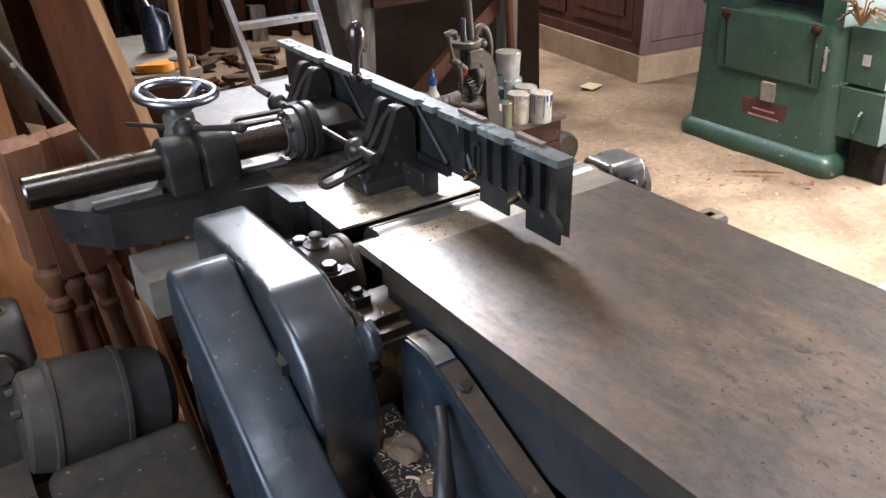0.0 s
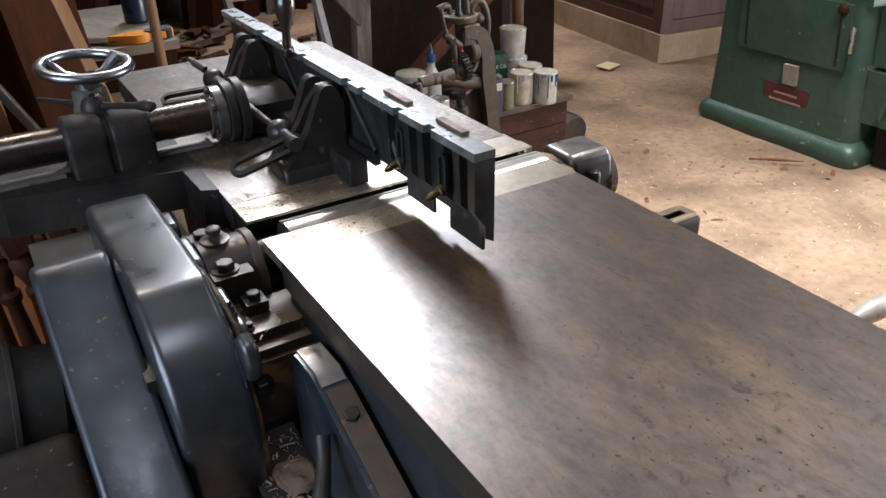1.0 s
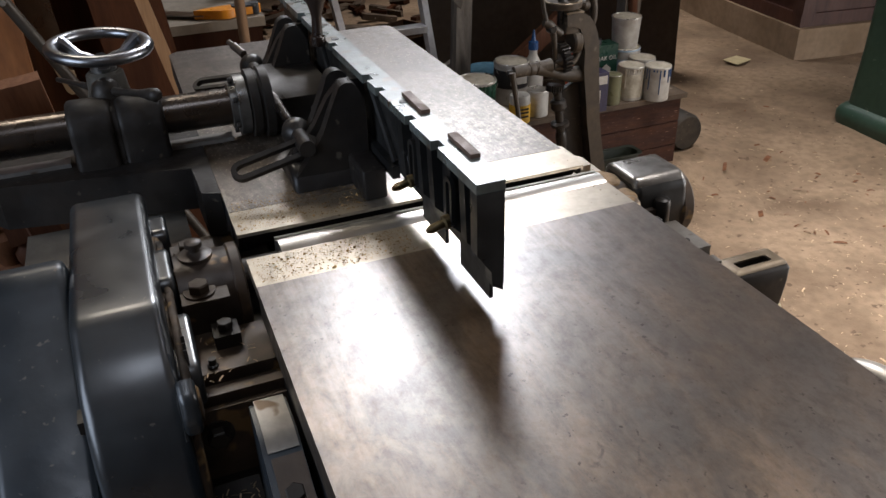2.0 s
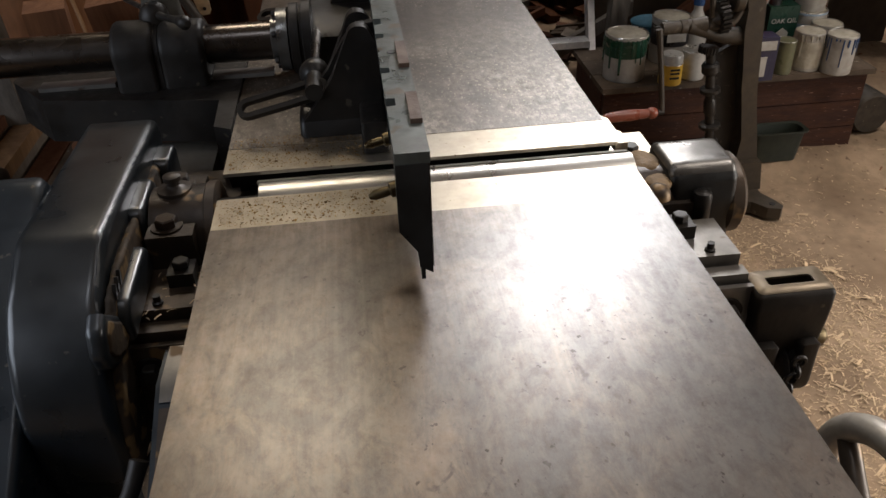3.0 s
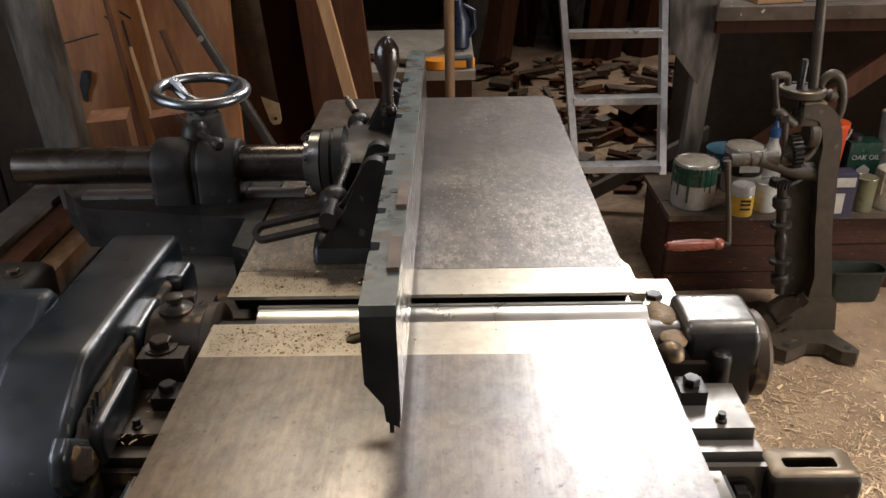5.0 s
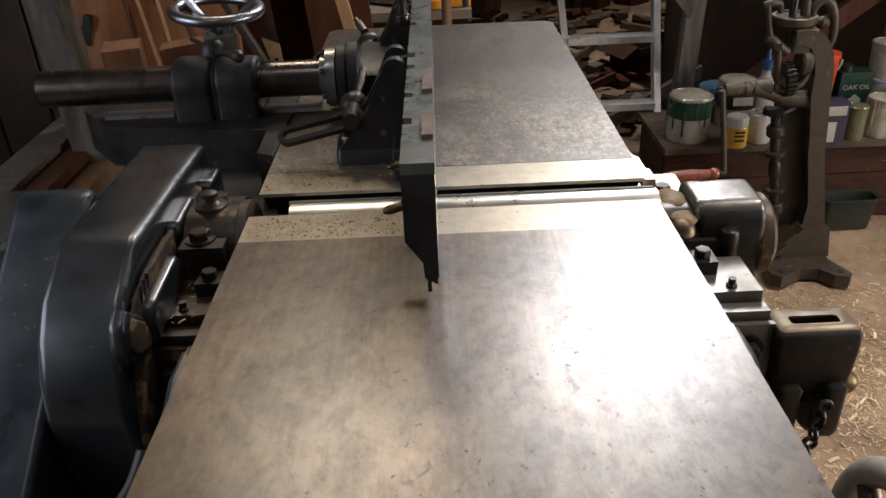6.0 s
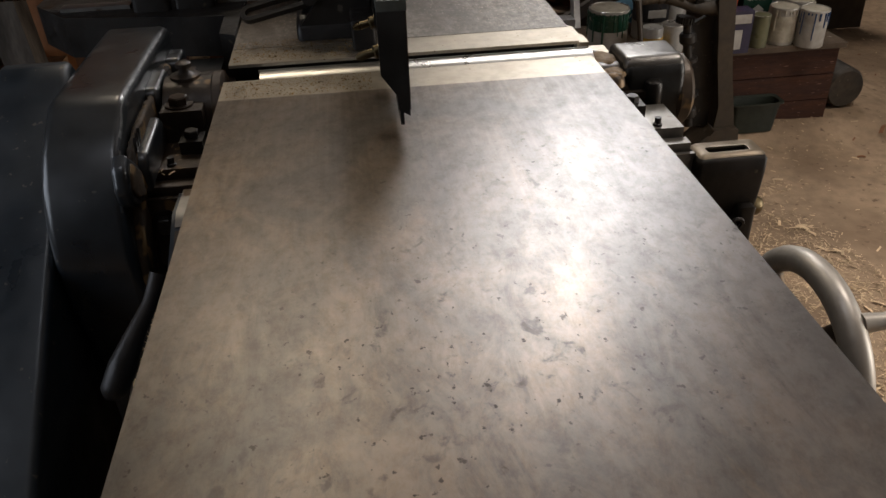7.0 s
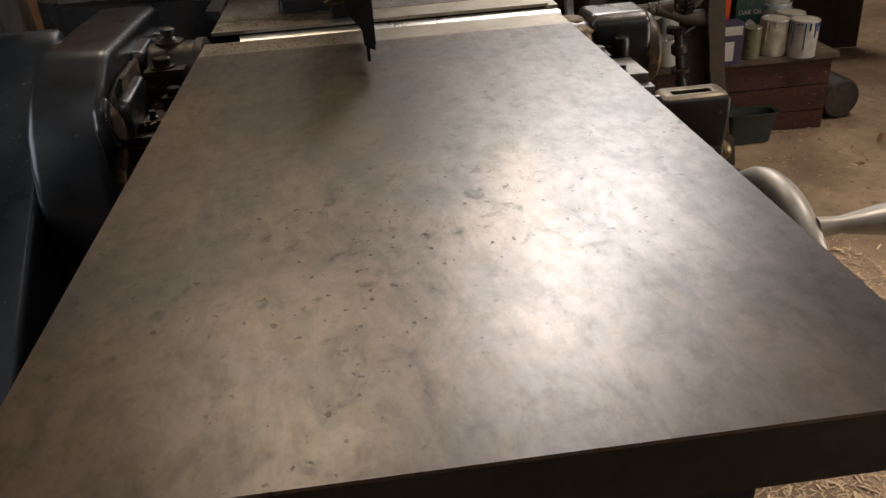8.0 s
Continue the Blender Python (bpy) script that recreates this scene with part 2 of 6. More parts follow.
M["bulb_grip"] = material("dark_varnished_grip", (0.014, 0.0085, 0.0065), 0.24, 0.0, (0.022, 0.012, 0.008), 20, 0.7, spec=0.6, coat=0.4)
M["shell_iron"] = material("greasy_brown_casting", (0.052, 0.036, 0.025), 0.42, 0.25, (0.022, 0.017, 0.014), 20, 0.85, 70, 0.3, 0.3, 70, 0.15, (0.17, 0.105, 0.05), 34, 0.62)
M["fence_top"] = material("worn_green_grey_paint", (0.155, 0.178, 0.168), 0.34, 0.25, (0.052, 0.054, 0.046), 26, 0.95, 110, 0.4, 0.15, 120, 0.12,
                          (0.085, 0.058, 0.034), 46, 0.60, spec=0.8, coat=0.4)
M["fence"] = material("dark_fence_casting", (0.0085, 0.0090, 0.0090), 0.42, 0.1, (0.020, 0.0185, 0.017), 16, 0.7, 80, 0.3, 0.2, 60,
                      spots=(0.08, 0.08, 0.076), spot_scale=40, spot_cover=0.7)
M["fence_face"] = material("ground_fence_face", (0.15, 0.138, 0.125), 0.24, 0.8, (0.12, 0.105, 0.09), 9, 0.6, 80, 0.2, 0.0, 90, 0.05)
M["rust"] = material("brown_rusty_iron", (0.13, 0.08, 0.055), 0.6, 0.2, (0.07, 0.045, 0.035), 30, 0.8, 90, 0.3, 0.3, 120)
M["dusty_grey"] = material("dusty_grey_casting", (0.085, 0.078, 0.064), 0.6, 0.1, (0.045, 0.038, 0.03), 16, 0.8, 60, 0.35, 0.25, 70, 0.12, spec=0.3)
M["pole_wood"] = material("worn_brown_pole", (0.23, 0.135, 0.070), 0.7, 0.0, (0.13, 0.072, 0.037), 6, 0.8, 40, 0.3, 0.15, 60, 0.1, stretch=(7, 7, 0.8), spec=0.2)
M["grease"] = material("rust_and_grease", (0.25, 0.155, 0.065), 0.7, 0.0, (0.09, 0.06, 0.035), 40, 0.8, 120, 0.4, 0.4, 200)
M["crate_top"] = material("grimy_shelf_board", (0.115, 0.085, 0.06), 0.8, 0.0, (0.05, 0.037, 0.027), 9, 0.8, 45, 0.35, 0.3, 70, 0.1, (0.4, 0.37, 0.32), 55, 0.7, spec=0.2)
M["edge_iron"] = material("rubbed_edge_iron", (0.052, 0.041, 0.030), 0.45, 0.3, (0.028, 0.022, 0.017), 14, 0.8, 90, 0.3, 0.1, 90)
M["wheel_steel"] = material("hand_worn_steel", (0.60, 0.56, 0.50), 0.45, 0.5, (0.40, 0.35, 0.29), 16, 0.7, 90, 0.25, 0.03, 90, 0.08, (0.12, 0.085, 0.05), 40, 0.68)
M["cap"] = material("worn_bearing_cap", (0.21, 0.20, 0.185), 0.36, 0.7, (0.05, 0.045, 0.04), 26, 0.9, 90, 0.4, 0.25, 60, 0.12, (0.26, 0.19, 0.10), 22, 0.66)
M["socket"] = material("worn_brown_socket", (0.013, 0.0100, 0.0076), 0.5, 0.0, (0.03, 0.022, 0.016), 22, 0.8, 90, 0.3, 0.12, 90, 0.1, (0.10, 0.078, 0.05), 60, 0.68, spec=0.25)
M["socket_rim"] = material("rubbed_socket_rim", (0.24, 0.19, 0.13), 0.42, 0.5, (0.16, 0.125, 0.085), 30, 0.8, 90, 0.3, 0.1, 90)
M["gold_dust"] = material("golden_wood_dust", (0.30, 0.19, 0.075), 0.8, 0.0, (0.16, 0.095, 0.04), 60, 0.8, 120, 0.3, island=0.5, spec=0.2)
M["ring_steel"] = material("graduated_ring_steel", (0.26, 0.26, 0.25), 0.36, 0.9, (0.13, 0.125, 0.115), 20, 0.8, 90, 0.3, 0.05, 90)
M["post"] = material("stained_grey_post", (0.15, 0.13, 0.108), 0.8, 0.0, (0.025, 0.021, 0.017), 4.5, 0.9, 45, 0.35, 0.3, 70, 0.1, stretch=(5, 5, 1.2), spec=0.2)
M["rust_iron"] = material("oily_rusty_iron", (0.085, 0.058, 0.038), 0.46, 0.25, (0.03, 0.022, 0.017), 24, 0.8, 70, 0.3, 0.2, 80, 0.12, (0.21, 0.13, 0.055), 30, 0.58)
M["packing"] = material("grey_packing_wood", (0.17, 0.145, 0.112), 0.85, 0.0, (0.13, 0.115, 0.095), 16, 0.8, 50, 0.3, 0.3, 70, 0.1, spec=0.2)
M["rail_steel"] = material("worn_bright_rail", (0.26, 0.245, 0.225), 0.38, 0.6, (0.15, 0.135, 0.115), 20, 0.8, 90, 0.3, 0.06, 90, 0.1, (0.09, 0.06, 0.035), 34, 0.66)
M["brass"] = material("brass_bolt", (0.17, 0.13, 0.07), 0.35, 1.0)
M["green"] = material("green_machine_paint", (0.029, 0.062, 0.038), 0.55, 0.0, (0.044, 0.075, 0.050), 7, 0.9, 40, 0.25, 0.08, 40, 0.12,
                      (0.12, 0.15, 0.11), 34, 0.70, spec=0.4)
M["green_base"] = material("green_base_paint", (0.030, 0.068, 0.045), 0.45, 0.0, (0.05, 0.09, 0.064), 7, 0.6, 50, 0.2, 0.06, 40, 0.1,
                           (0.25, 0.24, 0.18), 30, 0.68)
# Flat black put in for the shade in holes, slots, splits and the opening.
M["black"] = material("hole_shade_black", (0.008, 0.008, 0.008), 0.6)
M["red_plate"] = material("red_enamel_plate", (0.088, 0.024, 0.022), 0.5, 0.0, (0.055, 0.02, 0.018), 20, 0.8)
M["plate_letters"] = material("worn_plate_letters", (0.42, 0.2, 0.18), 0.5)
M["dust"] = material("sawdust_floor", (0.33, 0.238, 0.158), 0.95, 0.0, (0.135, 0.092, 0.060), 2.7, 0.85, 30, 0.45, 1.0, 70, 0.03,
                     (0.13, 0.09, 0.06), 38, 0.66, spec=0.1)
M["shaving"] = material("wood_shavings", (0.50, 0.37, 0.235), 0.8, 0.0, (0.36, 0.25, 0.15), 10, 0.6, 60, 0.2, 0.1, 60, 0.05, island=0.3, spec=0.2)
M["pine"] = material("pale_pine", (0.42, 0.24, 0.115), 0.6, 0.0, (0.30, 0.155, 0.07), 7, 0.7, 40, 0.3, 0.12, 60, 0.1, stretch=(9, 9, 0.8), spec=0.3)
M["brown_wood"] = material("red_brown_hardwood", (0.112, 0.046, 0.023), 0.68, 0.0, (0.062, 0.025, 0.014), 7, 0.7, 40, 0.3, 0.12, 60, 0.1, stretch=(9, 9, 0.8), spec=0.2)
M["newel_wood"] = material("sawn_brown_hardwood", (0.21, 0.092, 0.042), 0.7, 0.0, (0.10, 0.040, 0.020), 6, 0.8, 40, 0.3, 0.15, 60, 0.1, stretch=(7, 7, 0.8), spec=0.2)
M["board_wood"] = material("red_stained_board", (0.072, 0.026, 0.0105), 0.65, 0.0, (0.036, 0.0135, 0.006), 5, 0.8, 40, 0.3, 0.1, 60, 0.12, stretch=(6, 6, 0.6), spec=0.1)
M["dark_wood"] = material("dark_stained_board", (0.036, 0.0125, 0.0050), 0.65, 0.0, (0.021, 0.008, 0.0038), 5, 0.7, 40, 0.3, 0.1, 60, 0.12, stretch=(6, 6, 0.6), spec=0.1)
M["ply"] = material("stained_plywood", (0.31, 0.128, 0.046), 0.6, 0.0, (0.17, 0.066, 0.025), 6, 0.8, 30, 0.3, 0.1, 60, 0.1, stretch=(4, 4, 0.8), spec=0.3)
M["old_wood"] = material("weathered_grey_wood", (0.17, 0.145, 0.12), 0.8, 0.0, (0.11, 0.09, 0.07), 6, 0.7, 45, 0.35, 0.3, 70, 0.1, stretch=(6, 6, 0.8), spec=0.2)
M["bench_wood"] = material("dusty_bench_wood", (0.27, 0.23, 0.18), 0.8, 0.0, (0.16, 0.13, 0.095), 6, 0.8, 45, 0.35, 0.3, 70, 0.1, spec=0.2)
M["crate"] = material("red_stained_crate", (0.040, 0.018, 0.013), 0.75, 0.0, (0.075, 0.032, 0.018), 11, 0.85, 45, 0.35, 0.25, 70, 0.1,
                      (0.2, 0.12, 0.08), 40, 0.68, (1, 6, 6), spec=0.2)
M["cabinet"] = material("dark_mahogany", (0.070, 0.022, 0.012), 0.6, 0.0, (0.034, 0.014, 0.010), 4, 0.7, 40, 0.3, 0.08, 50, 0.1, stretch=(5, 5, 0.7))
M["plinth"] = material("dusty_plinth", (0.31, 0.225, 0.15), 0.9, 0.0, (0.19, 0.13, 0.08), 5, 0.7, 30, 0.3, 0.2, 60, 0.05, spec=0.1)
M["wall"] = material("sooty_wall_boards", (0.085, 0.064, 0.048), 0.9, 0.0, (0.045, 0.034, 0.026), 3, 0.7, 30, 0.3, 0.3, 40, 0.05, spec=0.15)
M["roof"] = material("dark_roof_boards", (0.22, 0.168, 0.12), 0.9, 0.0, (0.13, 0.098, 0.068), 3, 0.7, 30, 0.3, 0.3, 40, 0.05, spec=0.15)
M["alu"] = material("dull_aluminium", (0.74, 0.73, 0.72), 0.42, 0.55, (0.55, 0.52, 0.49), 12, 0.6, 60, 0.3, 0.05, 90)
M["drill"] = material("old_drill_casting", (0.054, 0.040, 0.026), 0.52, 0.2, (0.028, 0.022, 0.016), 14, 0.7, 70, 0.3, 0.2, 80, 0.1,
                      (0.11, 0.09, 0.065), 30, 0.68)
M["handle_red"] = material("varnished_red_handle", (0.22, 0.06, 0.035), 0.32, 0.0, (0.13, 0.035, 0.02), 20, 0.6)
M["orange"] = material("orange_plastic", (0.72, 0.27, 0.02), 0.4, 0.0, (0.6, 0.2, 0.02), 20, 0.4)
M["cone"] = material("orange_red_plastic", (0.75, 0.10, 0.03), 0.45, 0.0, (0.6, 0.08, 0.02), 20, 0.4)
M["rubber"] = material("black_rubber", (0.02, 0.02, 0.02), 0.6)
M["saw"] = material("saw_steel", (0.15, 0.10, 0.062), 0.36, 0.8, (0.08, 0.047, 0.028), 12, 0.7, 60, 0.3, 0.03, 60)
# Light tan gives the blade's end the look of catching light.
M["saw_tip"] = material("lit_tan_tip", (0.55, 0.40, 0.24), 0.45, 0.3, (0.36, 0.25, 0.14), 30, 0.6)
M["navy_card"] = material("dark_violet_card", (0.020, 0.017, 0.045), 0.5, 0.0, (0.03, 0.026, 0.055), 12, 0.6)
M["navy"] = material("navy_plastic", (0.012, 0.022, 0.055), 0.35)
M["white"] = material("white_tin_paint", (0.44, 0.42, 0.38), 0.5, 0.0, (0.26, 0.235, 0.2), 22, 0.8, 60, 0.2, 0.05, 60, 0.1, (0.25, 0.22, 0.18), 40, 0.7)
M["tin"] = material("tinned_steel", (0.50, 0.48, 0.44), 0.35, 0.8, (0.3, 0.26, 0.2), 25, 0.6, 60, 0.3, 0.05, 60)
M["paint_lid"] = material("dried_paint_lid", (0.50, 0.46, 0.38), 0.6, 0.0, (0.3, 0.27, 0.2), 30, 0.8, 80, 0.3, 0.3, 120)
M["green_paint"] = material("dark_green_gloss", (0.012, 0.06, 0.035), 0.3)
M["blue_paint"] = material("deep_blue_gloss", (0.02, 0.06, 0.16), 0.3)
M["light_blue"] = material("pale_blue_plastic", (0.34, 0.44, 0.55), 0.45)
M["yellow"] = material("yellow_label", (0.60, 0.36, 0.03), 0.5, 0.0, (0.5, 0.28, 0.03), 30, 0.5)
M["clear"] = material("cloudy_plastic", (0.46, 0.44, 0.40), 0.35)
M["olive"] = material("olive_tin", (0.13, 0.13, 0.07), 0.4, 0.0, (0.09, 0.085, 0.05), 20, 0.6)
M["black_label"] = material("black_label", (0.02, 0.02, 0.022), 0.4)
M["dark_green_tin"] = material("dark_green_tin", (0.012, 0.045, 0.03), 0.35)
M["tray"] = material("green_tray_paint", (0.014, 0.019, 0.012), 0.6, 0.0, (0.014, 0.018, 0.012), 12, 0.7)
M["motor"] = material("dusty_motor_paint", (0.026, 0.024, 0.0215), 0.6, 0.0, (0.060, 0.046, 0.032), 7, 0.9, 50, 0.4, 0.35, 45, 0.15, (0.12, 0.10, 0.075), 60, 0.7, spec=0.3)
M["cover_paint"] = material("grimy_cover_paint", (0.015, 0.014, 0.0125), 0.7, 0.0, (0.034, 0.026, 0.018), 7, 0.9, 50, 0.4, 0.3, 45, 0.15, (0.12, 0.10, 0.07), 110, 0.70, spec=0.15)
M["teal"] = material("teal_plastic", (0.01, 0.10, 0.16), 0.5)
M["carton"] = material("brown_cardboard", (0.075, 0.043, 0.026), 0.9, 0.0, (0.05, 0.029, 0.018), 8, 0.7, 40, 0.25, 0.1, 60, 0.05, spec=0.1)
M["paper"] = material("yellowed_paper", (0.55, 0.46, 0.26), 0.8)


# ---------------------------------------------------------------- mesh helpers
def box(bm, x0, x1, y0, y1, z0, z1):
    v = [bm.verts.new((x, y, z)) for z in (z0, z1) for x, y in ((x0, y0), (x1, y0), (x1, y1), (x0, y1))]
    for f in ((3, 2, 1, 0), (4, 5, 6, 7), (0, 1, 5, 4), (1, 2, 6, 5), (2, 3, 7, 6), (3, 0, 4, 7)):
        bm.faces.new([v[i] for i in f])
    return bm


def obox(bm, m, sx, sy, sz):
    """A box of that size, centred on the pose m."""
    v = [bm.verts.new(m @ Vector((x * sx / 2, y * sy / 2, z * sz / 2))) for z in (-1, 1) for x, y in ((-1, -1), (1, -1), (1, 1), (-1, 1))]
    for f in ((3, 2, 1, 0), (4, 5, 6, 7), (0, 1, 5, 4), (1, 2, 6, 5), (2, 3, 7, 6), (3, 0, 4, 7)):
        bm.faces.new([v[i] for i in f])
    return bm


def rings(bm, loops, closed=True, cap=True):
    """Skin between loops of points."""
    vs = [[bm.verts.new(p) for p in loop] for loop in loops]
    n = len(vs[0])
    for a, b in zip(vs, vs[1:]):
        for i in range(n if closed else n - 1):
            j = (i + 1) % n
            bm.faces.new((a[i], a[j], b[j], b[i]))
    if cap and closed:
        bm.faces.new(vs[0][::-1])
        bm.faces.new(vs[-1])
    return bm


def frame_of(d):
    d = Vector(d).normalized()
    u = d.cross(Vector((0, 0, 1)) if abs(d.z) < 0.9 else Vector((1, 0, 0))).normalized()
    return d, u, d.cross(u)


def cyl(bm, p0, p1, r0, r1=None, seg=24):
    return lathe(bm, p0, p1, [(0, r0), (1, r0 if r1 is None else r1)], seg)


def lathe(bm, p0, p1, profile, seg=24):
    """A turned form along p0-p1: profile of (share of the way, radius)."""
    p0, p1 = Vector(p0), Vector(p1)
    d, u, w = frame_of(p1 - p0)
    L = (p1 - p0).length
    loops = []
    for s, r in profile:
        c = p0 + d * (s * L)
        loops.append([c + (u * math.cos(2 * math.pi * k / seg) + w * math.sin(2 * math.pi * k / seg)) * max(r, 1e-5) for k in range(seg)])
    return rings(bm, loops)


def tube(bm, pts, r, seg=12):
    """A round bar along points; r may be a list."""
    pts = [Vector(p) for p in pts]
    rs = r if isinstance(r, (list, tuple)) else [r] * len(pts)
    loops = []
    d, u, w = frame_of(pts[1] - pts[0])
    for i, p in enumerate(pts):
        t = (pts[min(i + 1, len(pts) - 1)] - pts[max(i - 1, 0)]).normalized()
        u = (u - t * u.dot(t)).normalized()
        w = t.cross(u)
        loops.append([p + (u * math.cos(2 * math.pi * k / seg) + w * math.sin(2 * math.pi * k / seg)) * rs[i] for k in range(seg)])
    return rings(bm, loops)


def arched(pts, r, n=4):
    """Points and radii smoothed along a bent bar."""
    out, rs = [], []
    pts = [Vector(p) for p in pts]
    r = r if isinstance(r, (list, tuple)) else [r] * len(pts)
    for a in range(len(pts) - 1):
        p0, p1, p2, p3 = pts[max(a - 1, 0)], pts[a], pts[a + 1], pts[min(a + 2, len(pts) - 1)]
        for k in range(n):
            t = k / n
            out.append(0.5 * (2 * p1 + (p2 - p0) * t + (2 * p0 - 5 * p1 + 4 * p2 - p3) * t * t + (3 * p1 - p0 - 3 * p2 + p3) * t ** 3))
            rs.append(r[a] + (r[a + 1] - r[a]) * t)
    return out + [pts[-1]], rs + [r[-1]]


def bent(pts, r, seg=14, n=4):
    return tube(B(), *arched(pts, r, n), seg)


def torus(bm, c, axis, R, r, seg=40, ring=12, squash=1.0):
    c = Vector(c)
    d, u, w = frame_of(axis)
    loops = []
    for i in range(seg):
        a = 2 * math.pi * i / seg
        e = u * math.cos(a) + w * math.sin(a)
        loops.append([c + e * (R + r * math.cos(2 * math.pi * k / ring)) + d * (r * squash * math.sin(2 * math.pi * k / ring)) for k in range(ring)])
    vs = [[bm.verts.new(p) for p in l] for l in loops]
    for i in range(seg):
        a, b = vs[i], vs[(i + 1) % seg]
        for k in range(ring):
            bm.faces.new((a[k], a[(k + 1) % ring], b[(k + 1) % ring], b[k]))
    return bm


def prism(bm, outline, axis, a, b):
    """An outline of two coordinates pushed along the third axis from a to b."""
    def place(p, q):
        return {"x": (q, p[0], p[1]), "y": (p[0], q, p[1]), "z": (p[0], p[1], q)}[axis]
    return rings(bm, [[place(p, a) for p in outline], [place(p, b) for p in outline]])


def slot_link(bm, p0, p1, half, hole, thick, normal):
    """A flat link with rounded ends and a long slot, between two centres."""
    p0, p1 = Vector(p0), Vector(p1)
    d = (p1 - p0).normalized()
    n = Vector(normal).normalized()
    n = (n - d * n.dot(d)).normalized()
    s = d.cross(n)

    def ring(r, off):
        pts = []
        for c, sg in ((p1, 1), (p0, -1)):
            for k in range(9):
                a = -math.pi / 2 + math.pi * k / 8
                pts.append(c + (d * math.cos(a) * sg + s * math.sin(a) * sg) * r + n * off)
        return pts
    t = thick / 2
    loops = [ring(hole, -t), ring(half, -t), ring(half, t), ring(hole, t)]
    vs = [[bm.verts.new(p) for p in l] for l in loops]
    for i in range(4):
        a, b = vs[i], vs[(i + 1) % 4]
        for k in range(18):
            bm.faces.new((a[k], a[(k + 1) % 18], b[(k + 1) % 18], b[k]))
    return bm


def hexbolt(bm, c, r, h, axis=(0, 0, 1), washer=True):
    c, ax = Vector(c), Vector(axis).normalized()
    if washer:
        cyl(bm, c, c + ax * h * 0.2, r * 1.45, seg=20)
    lathe(bm, c + ax * h * 0.2, c + ax * h, [(0, r), (0.85, r), (1, r * 0.86)], 6)
    return bm


ORIGIN = {}


def thing(name, loc, label, category, group="", rot=None):
    ob = tagged(new(name), label, category, group)
    ob.empty_display_size = 0.05
    ob.location = loc
    if rot is not None:
        ob.rotation_euler = [radians(a) for a in rot]
        ORIGIN[ob.name] = Vector((0, 0, 0))
    else:
        ORIGIN[ob.name] = Vector(loc)
    return ob


def mesh_of(name, bm, mat, angle=35.0, flip=True):
    if flip:
        bmesh.ops.recalc_face_normals(bm, faces=bm.faces)
    me = bpy.data.meshes.new(name)
    for f in bm.faces:
        f.smooth = True
    bm.to_mesh(me)
    bm.free()
    me.set_sharp_from_angle(angle=radians(angle))
    me.materials.append(mat)
    return me


def part(name, bm, mat, parent=None, label="", bevel=0.0, segments=2, angle=35.0):
    """One mesh object under a thing or part; a thing with no turn takes world coordinates."""
    root = parent
    while root is not None and root.parent is not None:
        root = root.parent
    if root is not None:
        bm.transform(Matrix.Translation(-ORIGIN.get(root.name, Vector())))
    if bevel:
        es = [e for e in bm.edges if len(e.link_faces) == 2 and e.calc_face_angle(0) > radians(30)]
        bmesh.ops.recalc_face_normals(bm, faces=bm.faces)
        bmesh.ops.bevel(bm, geom=es, offset=bevel, segments=segments, profile=0.6, affect="EDGES", clamp_overlap=True)
    ob = new(name, mesh_of(name, bm, mat, angle))
    ob.parent = parent
    if label:
        ob["label"] = label
    return ob


def solo(name, bm, mat, label, category, kind="", bevel=0.0, group="", angle=35.0):
    """A thing of one mesh, its origin at its base."""
    ob = part(name, bm, mat, None, "", bevel, angle=angle)
    return tagged(ob, label, category, group, kind)


def B():
    return bmesh.new()


def jitter(bm, amount, scale):
    for v in bm.verts:
        v.co += noise.noise_vector(v.co * scale) * amount
    return bm


# ---------------------------------------------------------------- the room
X0, X1, Y0, Y1 = -1.9, 4.3, -3.2, 6.0


def floor_height(x, y):
    p = Vector((x, y, 0))
    def step(v, a, b):
        t = min(1.0, max(0.0, (v - a) / (b - a)))
        return t * t * (3 - 2 * t)
    heap = step(y, 1.33, 1.45) * step(x, 0.3, 0.6) * (1 - step(x, 1.6, 2.1)) * (1 - step(y, 2.0, 2.4))
    return 0.042 * heap + 0.012 * noise.noise(p * 1.3) + 0.006 * noise.noise(p * 5) + 0.003 * noise.noise(p * 17) - 0.006


def build_floor():
    bm = B()
    step = 0.03
    nx, ny = int((X1 - X0 + 0.4) / step), int((Y1 - Y0 + 0.4) / step)
    grid = [[bm.verts.new((X0 - 0.2 + i * step, Y0 - 0.2 + j * step, floor_height(X0 - 0.2 + i * step, Y0 - 0.2 + j * step)))
             for i in range(nx + 1)] for j in range(ny + 1)]
    for j in range(ny):
        for i in range(nx):
            bm.faces.new((grid[j][i], grid[j][i + 1], grid[j + 1][i + 1], grid[j + 1][i]))
    return solo("floor", bm, M["dust"], "earth floor under trodden sawdust and shavings", "floor", "structure", angle=80)


